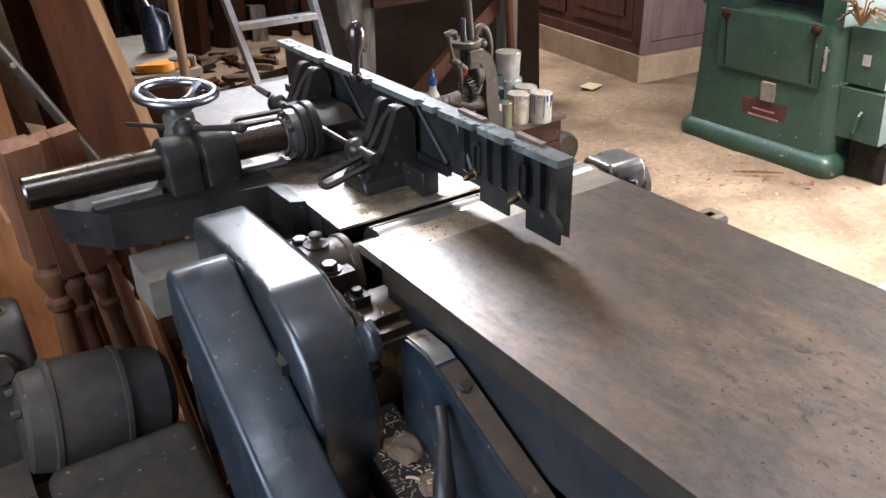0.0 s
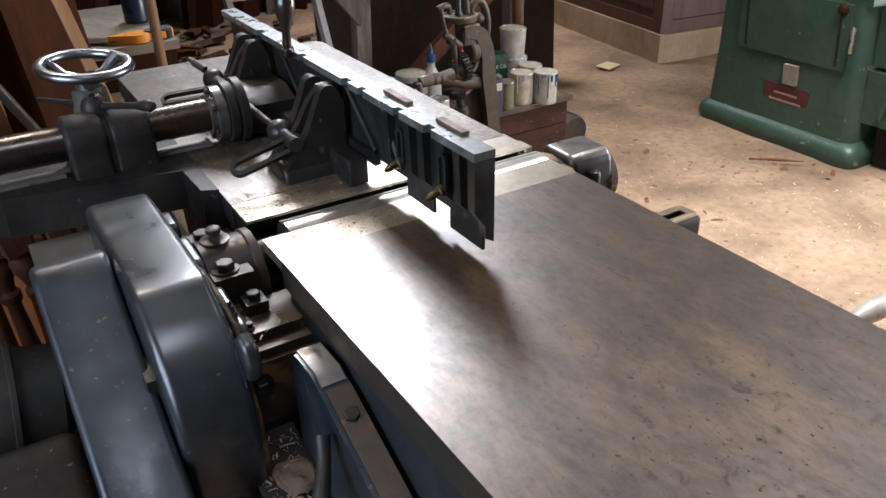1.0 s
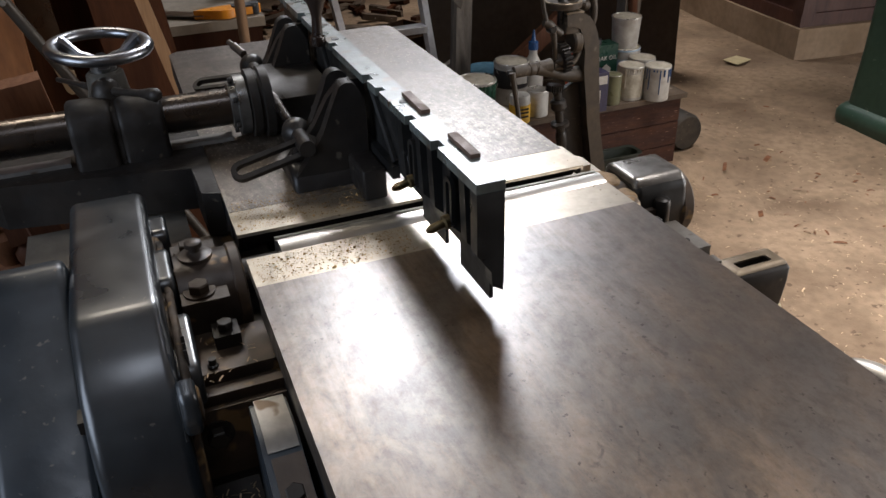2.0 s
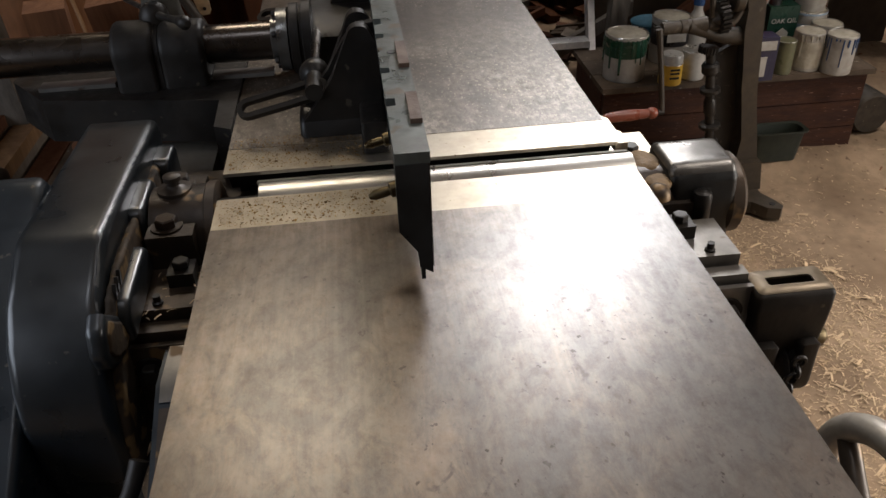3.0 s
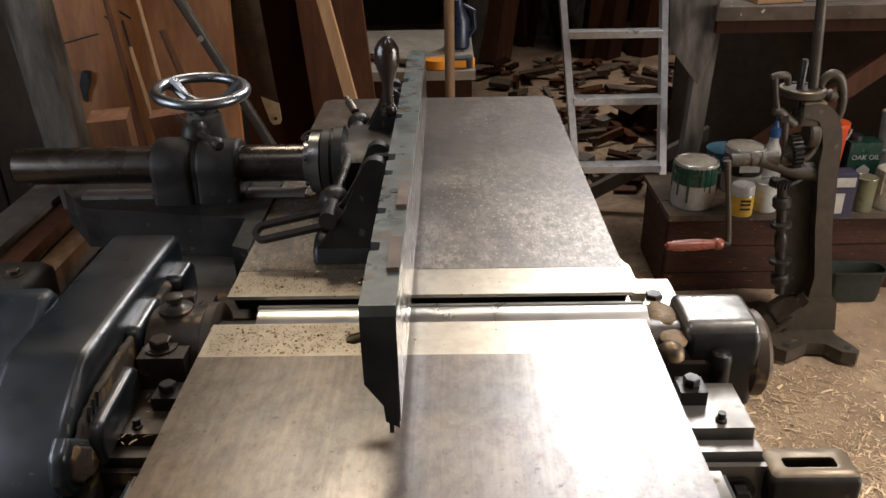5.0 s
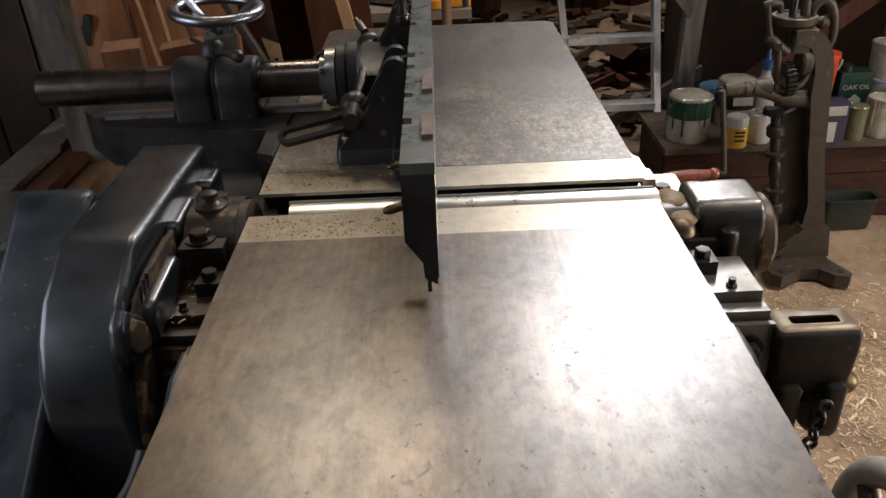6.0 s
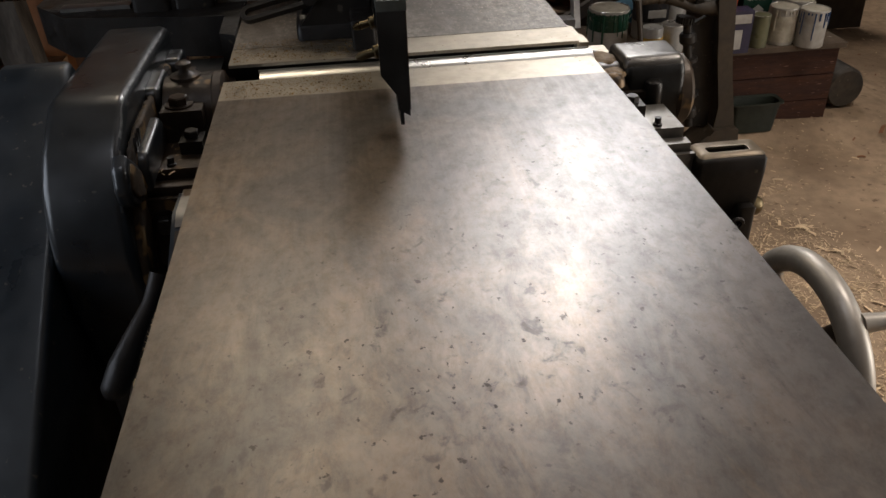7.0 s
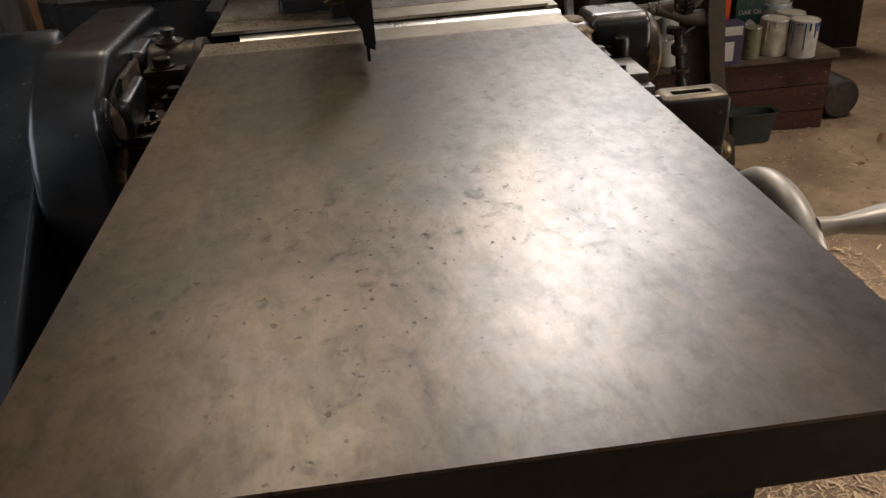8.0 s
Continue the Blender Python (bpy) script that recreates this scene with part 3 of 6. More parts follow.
def build_walls():
    t = 0.15
    for name, a in (("wall_north", (X0 - t, X1 + t, Y1, Y1 + t)), ("wall_south", (X0 - t, X1 + t, Y0 - t, Y0))):
        solo(name, box(B(), *a, -0.1, CEIL), M["wall"], "dark sooty boarded workshop wall", "wall", "structure")
    bm = box(B(), X1, X1 + t, Y0, FILL_DOOR_Y0, -0.1, CEIL)
    box(bm, X1, X1 + t, FILL_DOOR_Y1, Y1, -0.1, CEIL)
    box(bm, X1, X1 + t, FILL_DOOR_Y0, FILL_DOOR_Y1, FILL_DOOR_H, CEIL)
    solo("wall_east", bm, M["wall"], "dark sooty boarded wall with an added, unseen doorway", "wall", "structure")
    bm = box(B(), X0 - t, X0, Y0, FILL_WIN_Y0, -0.1, CEIL)
    box(bm, X0 - t, X0, FILL_WIN_Y1, Y1, -0.1, CEIL)
    box(bm, X0 - t, X0, FILL_WIN_Y0, FILL_WIN_Y1, -0.1, FILL_WIN_Z0)
    box(bm, X0 - t, X0, FILL_WIN_Y0, FILL_WIN_Y1, FILL_WIN_Z1, CEIL)
    solo("wall_west", bm, M["wall"], "dark sooty boarded wall with an added, unseen wide window opening", "wall", "structure")
    # the roof, with its openings
    xs = sorted({X0 - t, X1 + t, *[c for lx, ly, sx, sy, w, k in ROOF_LIGHTS for c in (lx - sx / 2, lx + sx / 2)]})
    ys = sorted({Y0 - t, Y1 + t, *[c for lx, ly, sx, sy, w, k in ROOF_LIGHTS for c in (ly - sy / 2, ly + sy / 2)]})
    bm = B()
    for x0, x1 in zip(xs, xs[1:]):
        for y0, y1 in zip(ys, ys[1:]):
            cx, cy = (x0 + x1) / 2, (y0 + y1) / 2
            if not any(abs(cx - lx) < sx / 2 and abs(cy - ly) < sy / 2 for lx, ly, sx, sy, w, k in ROOF_LIGHTS):
                box(bm, x0, x1, y0, y1, CEIL, CEIL + 0.1)
    solo("ceiling", bm, M["roof"], "dark boarded workshop ceiling with inferred and added roof lights", "ceiling", "structure")


build_floor()
build_walls()
partition = solo("wall_partition", box(B(), -1.9, -0.5, 1.5, 1.58, -0.05, 1.9), M["wall"], "dark timber partition behind the leaning boards", "wall", "structure")


# ---------------------------------------------------------------- the planer
HX, TOP = 0.205, 0.85
planer = thing("surface_planer", (0, 0, 0), "old cast-iron surface planer with blue-grey guards", "planing machine")

# tables: ground top, curled front edge at the operator's end
def table_mesh(edge, y0, y1, round_far=False):
    bm = B()
    r, pts = 0.012, []
    outline = []
    def corner(cx, cy, rad, a0):
        return [(cx + rad * math.cos(radians(a0 + k * 15)), cy + rad * math.sin(radians(a0 + k * 15))) for k in range(7)]
    rad = 0.022
    if round_far:
        outline = [(-HX, y0), (HX, y0)] + corner(HX - rad, y1 - rad, rad, 0) + corner(-HX + rad, y1 - rad, rad, 90)
    else:
        outline = corner(-HX + rad, y0 + rad, rad, 180) + corner(HX - rad, y0 + rad, rad, 270) + [(HX, y1), (-HX, y1)]
    prism(edge, outline, "z", TOP - 0.034, TOP - 0.0022)
    return prism(bm, outline, "z", TOP - 0.0020, TOP)


rim_in, rim_out = B(), B()
infeed = part("infeed_table", table_mesh(rim_in, -0.704, -0.055), M["table"], planer, "worn ground iron table with brown stains", 0.0006)
part("table_edge", rim_in, M["edge_iron"], infeed, "dark unground edge", 0.0015)
part("lip_plate", box(B(), -HX, HX, -0.0548, 0.0, TOP - 0.014, TOP - 0.0004), M["lip"], infeed, "bright steel table lip", 0.001)
outfeed = part("outfeed_table", table_mesh(rim_out, 0.107, 0.77, True), M["table_dusty"], planer, "dusty iron table with pale swirls", 0.0006)
part("table_edge", rim_out, M["iron_side"], outfeed, "dark unground edge", 0.0015)
part("lip_plate", box(B(), -HX, HX, 0.0525, 0.1068, TOP - 0.0042, TOP - 0.0004), M["lip"], outfeed, "bright steel table lip", 0.001)
part("lip_nose", prism(B(), [(0.062, TOP - 0.0044), (0.078, TOP - 0.03), (0.1068, TOP - 0.03), (0.1068, TOP - 0.0044)], "x", -HX + 0.002, HX - 0.002), M["soot_iron"], outfeed, "dark undercut nose", 0.001)
part("lip_end", prism(B(), [(HX - 0.001, 0.056), (HX + 0.013, 0.056), (HX + 0.013, 0.083), (HX + 0.009, 0.087), (HX + 0.009, 0.118), (HX + 0.004, 0.124), (HX - 0.001, 0.15)], "z", TOP - 0.014, TOP - 0.004), M["lip"], outfeed, "chipped bright end of the lip", 0.001)
# table ribs and aprons
for xa, xb, ya, yb, tb, z0 in ((-HX + 0.004, -HX + 0.02, -0.69, -0.06, infeed, 0.12), (HX - 0.02, HX - 0.004, -0.69, -0.06, infeed, 0.046),
                               (-HX + 0.018, HX - 0.018, -0.697, -0.672, infeed, 0.040),
                               (-HX + 0.004, -HX + 0.02, 0.11, 0.75, outfeed, 0.1), (HX - 0.02, HX - 0.004, 0.11, 0.75, outfeed, 0.1)):
    part("table_apron", box(B(), xa, xb, ya, yb, TOP - z0, TOP - 0.031), M["edge_iron" if xb - xa > 0.1 else "iron_side"], tb, "blue-black painted apron", 0.002)
# wing that carries the fence bar
bm = prism(B(), [(-HX - 0.001, 0.15), (-0.226, 0.16), (-0.228, 0.235), (-0.445, 0.275), (-0.5, 0.345), (-0.5, 0.47), (-HX - 0.001, 0.47)], "z", 0.80, 0.8545)
part("fence_wing", bm, M["soot_iron"], outfeed, "oily black bracket beside the table", 0.004)
# cutter block with its two flats and blades
cut = part("cutter_block", cyl(B(), (-0.168, 0.0275, 0.8145), (0.212, 0.0275, 0.8145), 0.033, seg=48), M["cutter"], planer, "bright round steel cutter block", 0.001)
for a in (75, 195, 315):
    bm = B()
    c = Vector((0.02, 0.0275 + 0.0325 * math.cos(radians(a)), 0.8145 + 0.0325 * math.sin(radians(a))))
    obox(bm, Matrix.Translation(c) @ Matrix.Rotation(radians(a - 90), 4, "X"), 0.38, 0.008, 0.003)
    part("blade", bm, M["cutter"], cut)
part("shaft", cyl(B(), (-0.235, 0.0275, 0.815), (-0.166, 0.0275, 0.815), 0.019), M["dark_iron"], cut)

# bed casting and pedestal
bm = B()
prism(bm, [(-0.62, 0.70), (-0.5, 0.62), (-0.42, 0.12), (-0.5, 0.02), (-0.5, 0.0), (0.6, 0.0), (0.6, 0.02), (0.52, 0.12), (0.6, 0.62), (0.7, 0.74), (0.7, 0.78), (-0.62, 0.78)], "x", -0.165, 0.165)
part("bed", bm, M["iron_side"], planer, "dark blue-black painted bed casting", 0.006)

# bearing housings and the rails beside the block
def bearing(side, rad, zc):
    s = side
    hb = B()
    # half-round shell round the shaft
    outl = [(0.0275 + rad * math.cos(radians(a)), zc + rad * math.sin(radians(a))) for a in range(0, 181, 15)]
    outl = [(0.0275 + rad, 0.74)] + outl + [(0.0275 - rad, 0.74)]
    prism(hb, outl, "x", s * 0.212, s * 0.272)
    low = (-0.030, 0.832) if s < 0 else (-0.012, 0.806)
    box(hb, min(s * 0.228, s * 0.272), max(s * 0.228, s * 0.272), low[0], 0.09, 0.74, low[1])
    return part("bearing_housing", hb, M["shell_iron"], planer, "greasy iron bearing housing with rust", 0.006, 3)


left_b = bearing(-1, 0.047, 0.802)
right_b = bearing(1, 0.034, 0.796)
for hs, pts in ((left_b, ((-0.254, -0.011, 0.832), (-0.254, 0.073, 0.832))),
                (right_b, ((0.226, 0.076, 0.806),))):
    for p in pts:
        part("bolt", hexbolt(B(), p, 0.0105, 0.0105), M["shell_iron"], hs, "", 0.001)
part("oil_stud", lathe(B(), (-0.250, 0.031, 0.847), (-0.250, 0.031, 0.866), [(0, 0.017), (0.2, 0.0165), (0.26, 0.009), (0.4, 0.006), (0.62, 0.0055), (0.66, 0.0085), (0.9, 0.0085), (1, 0.005)], 20), M["shell_iron"], left_b, "greasy oil plug on a wide washer")
part("shell_rim", lathe(B(), (-0.2205, 0.0275, 0.802), (-0.2085, 0.0275, 0.802), [(0, 0.0475), (0.15, 0.0492), (0.85, 0.0492), (1, 0.046)], 40), M["rust_iron"], left_b, "rust-brown shell rim", 0.0008)
for x, y, z, r in ((0.234, 0.045, 0.828, 0.015), (0.236, 0.008, 0.8245, 0.013)):
    bm = B()
    bmesh.ops.create_icosphere(bm, subdivisions=3, radius=r)
    bm.transform(Matrix.Translation((x, y, z)) @ Matrix.Diagonal((1, 1.6, 0.30, 1)))
    jitter(bm, 0.0014, 90)
    part("grease", bm, M["grease"], right_b, "brown caked grease and dust")

# stepped slide rails on both sides
def rails(s):
    def bx(bm, a, b, y0, y1, z0, z1):
        return box(bm, min(s * a, s * b), max(s * a, s * b), y0, y1, z0, z1)
    rm = M["rust_iron" if s < 0 else "rail_steel"]
    rl = part("slide_rail", bx(B(), 0.17, 0.284, -0.0945, -0.030, 0.72, 0.797), rm, planer, "worn iron slide with stepped grooves", 0.003)
    part("rail_step", bx(B(), 0.17, 0.2855, -0.1135, -0.0985, 0.72, 0.787), rm, rl, "", 0.003)
    part("rail_step", bx(B(), 0.17, 0.288, -0.1225, -0.1170, 0.70, 0.7785), rm, rl, "", 0.003)
    part("rail_core", bx(B(), 0.16, 0.286, -0.1215, 0.10, 0.60, 0.745), M["dark_iron"], rl, "", 0.004)
    part("clamp_block", bx(B(), 0.227, 0.251, -0.063, -0.038, 0.79, 0.811), M["dark_iron"], rl, "", 0.002)
    part("bolt", hexbolt(B(), (s * 0.239, -0.05, 0.8105), 0.0078, 0.0085, washer=False), M["dark_iron"], rl, "", 0.0012)
    part("stud", lathe(B(), (s * 0.2575, -0.085, 0.796), (s * 0.2575, -0.085, 0.806), [(0, 0.005), (0.3, 0.005), (0.4, 0.0035), (1, 0.0035)], 12), M["dark_iron"], rl)
    part("bolt", hexbolt(B(), (s * 0.266, -0.1225, 0.752), 0.010, 0.012, (0, -1, 0)), M["dark_iron"], rl, "", 0.0012)
    return rl


rails(-1)
rails(1)
# far pair on the outfeed side
for s in (-1, 1):
    part("slide_rail", box(B(), min(s * 0.17, s * 0.275), max(s * 0.17, s * 0.275), 0.098, 0.165, 0.72, 0.797), M["grey_iron"], planer, "grey iron slide", 0.003)
part("bolt", hexbolt(B(), (0.245, 0.12, 0.797), 0.010, 0.0125), M["dark_iron"], planer, "", 0.0012)

def hood(outline, x0, x1, r, n=6):
    """An outline in y and z pushed along x, its rims rounded."""
    m = len(outline)
    area = sum(outline[i][0] * outline[(i + 1) % m][1] - outline[(i + 1) % m][0] * outline[i][1] for i in range(m))
    sign = 1 if area > 0 else -1
    normals = []
    for i in range(m):
        a, b = Vector(outline[i - 1]), Vector(outline[(i + 1) % m])
        t = (b - a).normalized()
        normals.append(Vector((t.y, -t.x)) * sign)
    loops = []
    for k in range(2 * n + 2):
        a = radians(90 * k / n) if k <= n else radians(90 - 90 * (k - n - 1) / n)
        inset = r * (1 - math.sin(a))
        x = x0 + r * (1 - math.cos(a)) if k <= n else x1 - r * (1 - math.cos(a))
        loops.append([(x, p[0] - q.x * inset, p[1] - q.y * inset) for p, q in zip(outline, normals)])
    return rings(B(), loops)


def dense(outline, step=0.02):
    """The outline with points set closer together."""
    out = []
    for i, p in enumerate(outline):
        q = outline[(i + 1) % len(outline)]
        n = max(1, int(math.dist(p, q) / step))
        out += [(p[0] + (q[0] - p[0]) * k / n, p[1] + (q[1] - p[1]) * k / n) for k in range(n)]
    return out


# end cap of the right-hand bearing, a rounded casting with a collar
cap = part("bearing_cap", hood(dense([(0.0, 0.748), (-0.006, 0.80), (-0.002, 0.828), (0.010, 0.838), (0.062, 0.838), (0.072, 0.828), (0.076, 0.79), (0.076, 0.748)], 0.006), 0.246, 0.320, 0.009, 5), M["fence"], planer, "rounded black cap with a worn bright top", angle=60)
part("cap_top", hood(dense([(0.002, 0.822), (0.002, 0.832), (0.008, 0.8385), (0.013, 0.8402), (0.06, 0.8402), (0.067, 0.837), (0.071, 0.831), (0.071, 0.822)], 0.004), 0.247, 0.318, 0.006, 4), M["cap"], cap, "worn bright grey metal", angle=60)
part("collar", lathe(B(), (0.312, 0.036, 0.787), (0.334, 0.036, 0.787), [(0, 0.040), (0.2, 0.044), (0.75, 0.044), (1, 0.038)], 32), M["rust_iron"], cap, "brown dusty collar", 0.001)
part("lug", lathe(B(), (0.279, -0.008, 0.772), (0.279, -0.008, 0.818), [(0, 0.006), (0.15, 0.0105), (0.85, 0.0105), (0.95, 0.009), (1, 0.005)], 18), M["dark_iron"], cap, "", 0.001)
part("dome_nut", lathe(B(), (0.229, -0.014, 0.818), (0.229, -0.014, 0.832), [(0, 0.013), (0.5, 0.012), (0.85, 0.008), (1, 0.002)], 18), M["rust_iron"], right_b, "grease-covered dome nut")
part("worn_pad", box(B(), 0.209, 0.270, 0.100, 0.160, 0.797, 0.8045), M["lip"], planer, "bright worn pad", 0.003)

# blue pulley guard: a rounded hood with a lower inner flange
def hood_outline(drop, grow=0.0):
    pts = [(0.168, 0.56), (0.172, 0.80), (0.173, 0.853), (0.169, 0.864), (0.160, 0.868), (0.05, 0.8705), (-0.072, 0.8715), (-0.081, 0.8705), (-0.090, 0.8665), (-0.135, 0.842),
           (-0.160, 0.816), (-0.176, 0.785), (-0.185, 0.75), (-0.182, 0.69), (-0.168, 0.62), (-0.14, 0.56)]
    return [(y * (1 - drop * 1.6) + 0.002, z - drop) for y, z in pts]


guard = part("pulley_guard", hood(dense(hood_outline(0.0)), -0.363, -0.287, 0.010), M["blue"], planer, "rounded blue-grey painted pulley guard, scuffed", angle=60)
part("inner_flange", hood(dense(hood_outline(0.03)), -0.300, -0.2805, 0.006), M["blue_dusty"], guard, "paint under brown dusty crud", angle=60)
def worn_glint_rim(outline, x1, r, lo, hi, width=0.0035):
    """A ragged pale band, wear plus painted highlight, along the rounded rim of a hood, between two values of y."""
    run = [p for p in dense(outline, 0.004) if lo < p[0] < hi and p[1] > 0.66]
    loops = []
    for k, p in enumerate(run):
        a, b = Vector(run[max(0, k - 2)]), Vector(run[min(len(run) - 1, k + 2)])
        t = (b - a).normalized()
        n = Vector((-t.y, t.x)) if -t.y * (p[0] + 0.01) + t.x * (p[1] - 0.70) > 0 else Vector((t.y, -t.x))
        w = width * (0.55 + 0.9 * abs(noise.noise((p[0] * 70, p[1] * 70, 2.0))) + 0.5 * abs(noise.noise((p[0] * 260, p[1] * 260, 5.0)))) / r
        mid = radians(48) + 0.25 * noise.noise((p[0] * 40, p[1] * 40, 9.0))
        loop = []
        for out, q in ((0.0005, mid - w), (0.0007, mid), (0.0005, mid + w), (-0.001, mid + w), (-0.001, mid - w)):
            inset = r - (r + out) * math.sin(q)
            loop.append((x1 - r + (r + out) * math.cos(q), p[0] - n.x * inset, p[1] - n.y * inset))
        loops.append(loop)
    return rings(B(), loops)


part("worn_glint_rim", worn_glint_rim(hood_outline(0.0), -0.287, 0.010, -0.17, 0.14, 0.0013), M["worn_glint_edge"], guard, "worn paint specks with the rim's highlight coloured in", angle=80)
lug_near = [(-0.128, 0.792), (-0.131, 0.815), (-0.122, 0.829), (-0.045, 0.834), (-0.036, 0.826), (-0.036, 0.80)]
lug_mid = [(-0.012, 0.80), (-0.012, 0.842), (-0.006, 0.850), (0.052, 0.852), (0.06, 0.845), (0.06, 0.80)]
lug_far = [(0.105, 0.79), (0.105, 0.834), (0.112, 0.842), (0.150, 0.842), (0.157, 0.834), (0.157, 0.79)]
for outline, xb in ((lug_near, -0.268), (lug_mid, -0.274), (lug_far, -0.270)):
    part("hood_lug", hood(dense(outline, 0.006), -0.292, xb, 0.005, 4), M["blue"], guard, "rounded lug, paint rubbed at its edge", angle=60)
# turned-up lower corner of the flange, filled with sawdust
corner = [(-0.120, 0.790), (-0.130, 0.822), (-0.158, 0.846), (-0.172, 0.838), (-0.180, 0.818), (-0.176, 0.803), (-0.165, 0.794), (-0.142, 0.787)]
part("flange_corner", hood(dense(corner, 0.005), -0.290, -0.2755, 0.005, 4), M["blue"], guard, "turned-up corner of the guard", angle=60)
fill = [(-0.126, 0.796), (-0.134, 0.818), (-0.156, 0.837), (-0.167, 0.829), (-0.172, 0.817), (-0.168, 0.808), (-0.160, 0.801), (-0.142, 0.793)]
part("caked_dust", jitter(hood(dense(fill, 0.004), -0.280, -0.2735, 0.003, 3), 0.001, 160), M["blue_dusty"], guard, "brown sawdust caked in the corner", angle=60)
crust = [(-0.142, 0.826), (-0.128, 0.838), (-0.09, 0.845), (-0.03, 0.846), (0.09, 0.842), (0.10, 0.81), (0.0, 0.80), (-0.05, 0.80), (-0.13, 0.80)]
part("caked_dust", jitter(hood(dense(crust, 0.004), -0.285, -0.2780, 0.003, 3), 0.0014, 120), M["blue_dusty"], guard, "brown sawdust and grease packed along the flange", angle=60)
for k in range(3):
    part("vent_bar", obox(B(), pose(-0.2775, -0.119 + 0.009 * k, 0.838 + 0.0012 * k, -24, 0, 0), 0.003, 0.0035, 0.013), M["dark_iron"], guard, "", 0.001)

# sloping belt guard from the block's pulley down to the motor
bo = [(0.045, 0.80), (0.04, 0.862), (0.028, 0.876), (0.012, 0.876), (-0.30, 0.668), (-0.62, 0.455), (-0.72, 0.30), (-0.60, 0.25), (-0.1, 0.58)]
belt = part("belt_guard", hood(dense(bo), -0.439, -0.364, 0.008, 4), M["blue_worn"], planer, "sloping blue-grey painted belt guard", angle=60)
part("guard_seam", prism(B(), [(0.02, 0.60), (0.046, 0.80), (0.05, 0.80), (0.05, 0.60)], "x", -0.43, -0.372), M["dark_iron"], belt)
part("guard_bracket", box(B(), -0.372, -0.352, -0.12, 0.10, 0.62, 0.80), M["dark_iron"], planer, "", 0.004)
# off-white block behind the belt guard
part("packing_block", box(B(), -0.43, -0.245, 0.185, 0.285, 0.725, 0.782), M["packing"], planer, "grey dusty packing block", 0.006, 2)

# inclined slide bracket under the infeed table
def slide_bracket(s, paint, label):
    def along(outline, a, b):
        return prism(B(), outline, "x", min(s * a, s * b), max(s * a, s * b))
    wedge = part("slide_bracket", along([(-0.145, 0.62), (-0.148, 0.785), (-0.158, 0.802), (-0.20, 0.803), (-0.215, 0.797), (-0.50, 0.672), (-0.50, 0.55), (-0.2, 0.58)], 0.207, 0.238), paint, planer, label, 0.006, 3)
    part("worn_pad", along([(-0.156, 0.8025), (-0.156, 0.8045), (-0.20, 0.8055), (-0.216, 0.799), (-0.214, 0.7965)], 0.209, 0.234), M["rail_steel"], wedge, "bright worn pad", 0.0008)
    part("slide_strip", along([(-0.222, 0.7955), (-0.222, 0.7985), (-0.50, 0.6765), (-0.50, 0.673)], 0.208, 0.233), M["rust_iron" if s < 0 else "rail_steel"], wedge, "rusty brown strip" if s < 0 else "dull worn strip", 0.001)
    for y, z in ((-0.25, 0.783), (-0.40, 0.718)):
        part("bolt", hexbolt(B(), (s * 0.222, y, z), 0.008, 0.008, (0, -0.4, 0.91)), M["dark_iron"], wedge)


slide_bracket(-1, M["blue_worn"], "blue painted inclined slide with a rusty top")
slide_bracket(1, M["iron_side"], "dark inclined slide with a dull worn top")
part("ledge", prism(B(), [(-0.12, 0.690), (-0.36, 0.620), (-0.38, 0.58), (-0.12, 0.62)], "x", -0.30, -0.2385), M["dark_iron"], planer, "dark sloping ledge under sawdust", 0.004)
part("lever", bent([(-0.250, -0.245, 0.770), (-0.258, -0.262, 0.752), (-0.270, -0.280, 0.735), (-0.282, -0.298, 0.715), (-0.291, -0.311, 0.699), (-0.294, -0.316, 0.693)], [0.0075, 0.0065, 0.0085, 0.0125, 0.0115, 0.004], 16), M["dark_iron"], planer, "worn dark iron lever with a bulb grip")
for x, y, z, r in ((-0.262, -0.17, 0.672, 0.026), (-0.256, -0.225, 0.656, 0.022), (-0.262, -0.33, 0.626, 0.026)):
    bm = B()
    bmesh.ops.create_icosphere(bm, subdivisions=4, radius=r)
    bm.transform(Matrix.Translation((x, y, z)) @ Matrix.Diagonal((0.9, 1.6, 0.22, 1)))
    jitter(bm, 0.004, 70)
    part("sawdust_mound", jitter(bm, 0.0016, 260), M["dust"], planer, "tan mound of sawdust and chips")

# drive and height wheel at the operator's right
wheel_c, wheel_r = Vector((0.324, -0.322, 0.663)), 0.103
hw = part("height_handwheel", torus(B(), wheel_c, (1, 0, 0), wheel_r - 0.012, 0.0125, 56, 14), M["wheel_steel"], planer, "grey iron spoked handwheel")
for k in range(4):
    a = radians(35 + 90 * k)
    e = Vector((0, math.cos(a), math.sin(a)))
    part("spoke", tube(B(), [wheel_c + Vector((-0.012, 0, 0)) + e * 0.015, wheel_c + Vector((-0.006, 0, 0)) + e * 0.05, wheel_c + e * (wheel_r - 0.014)], [0.012, 0.0095, 0.009]), M["grey_iron"], hw)
part("hub", lathe(B(), wheel_c + Vector((-0.13, 0, 0)), wheel_c + Vector((0.016, 0, 0)), [(0, 0.014), (0.75, 0.014), (0.76, 0.022), (1, 0.022)], 20), M["grey_iron"], hw, "", 0.001)
hp = wheel_c + Vector((0.008, -0.053, 0.078))
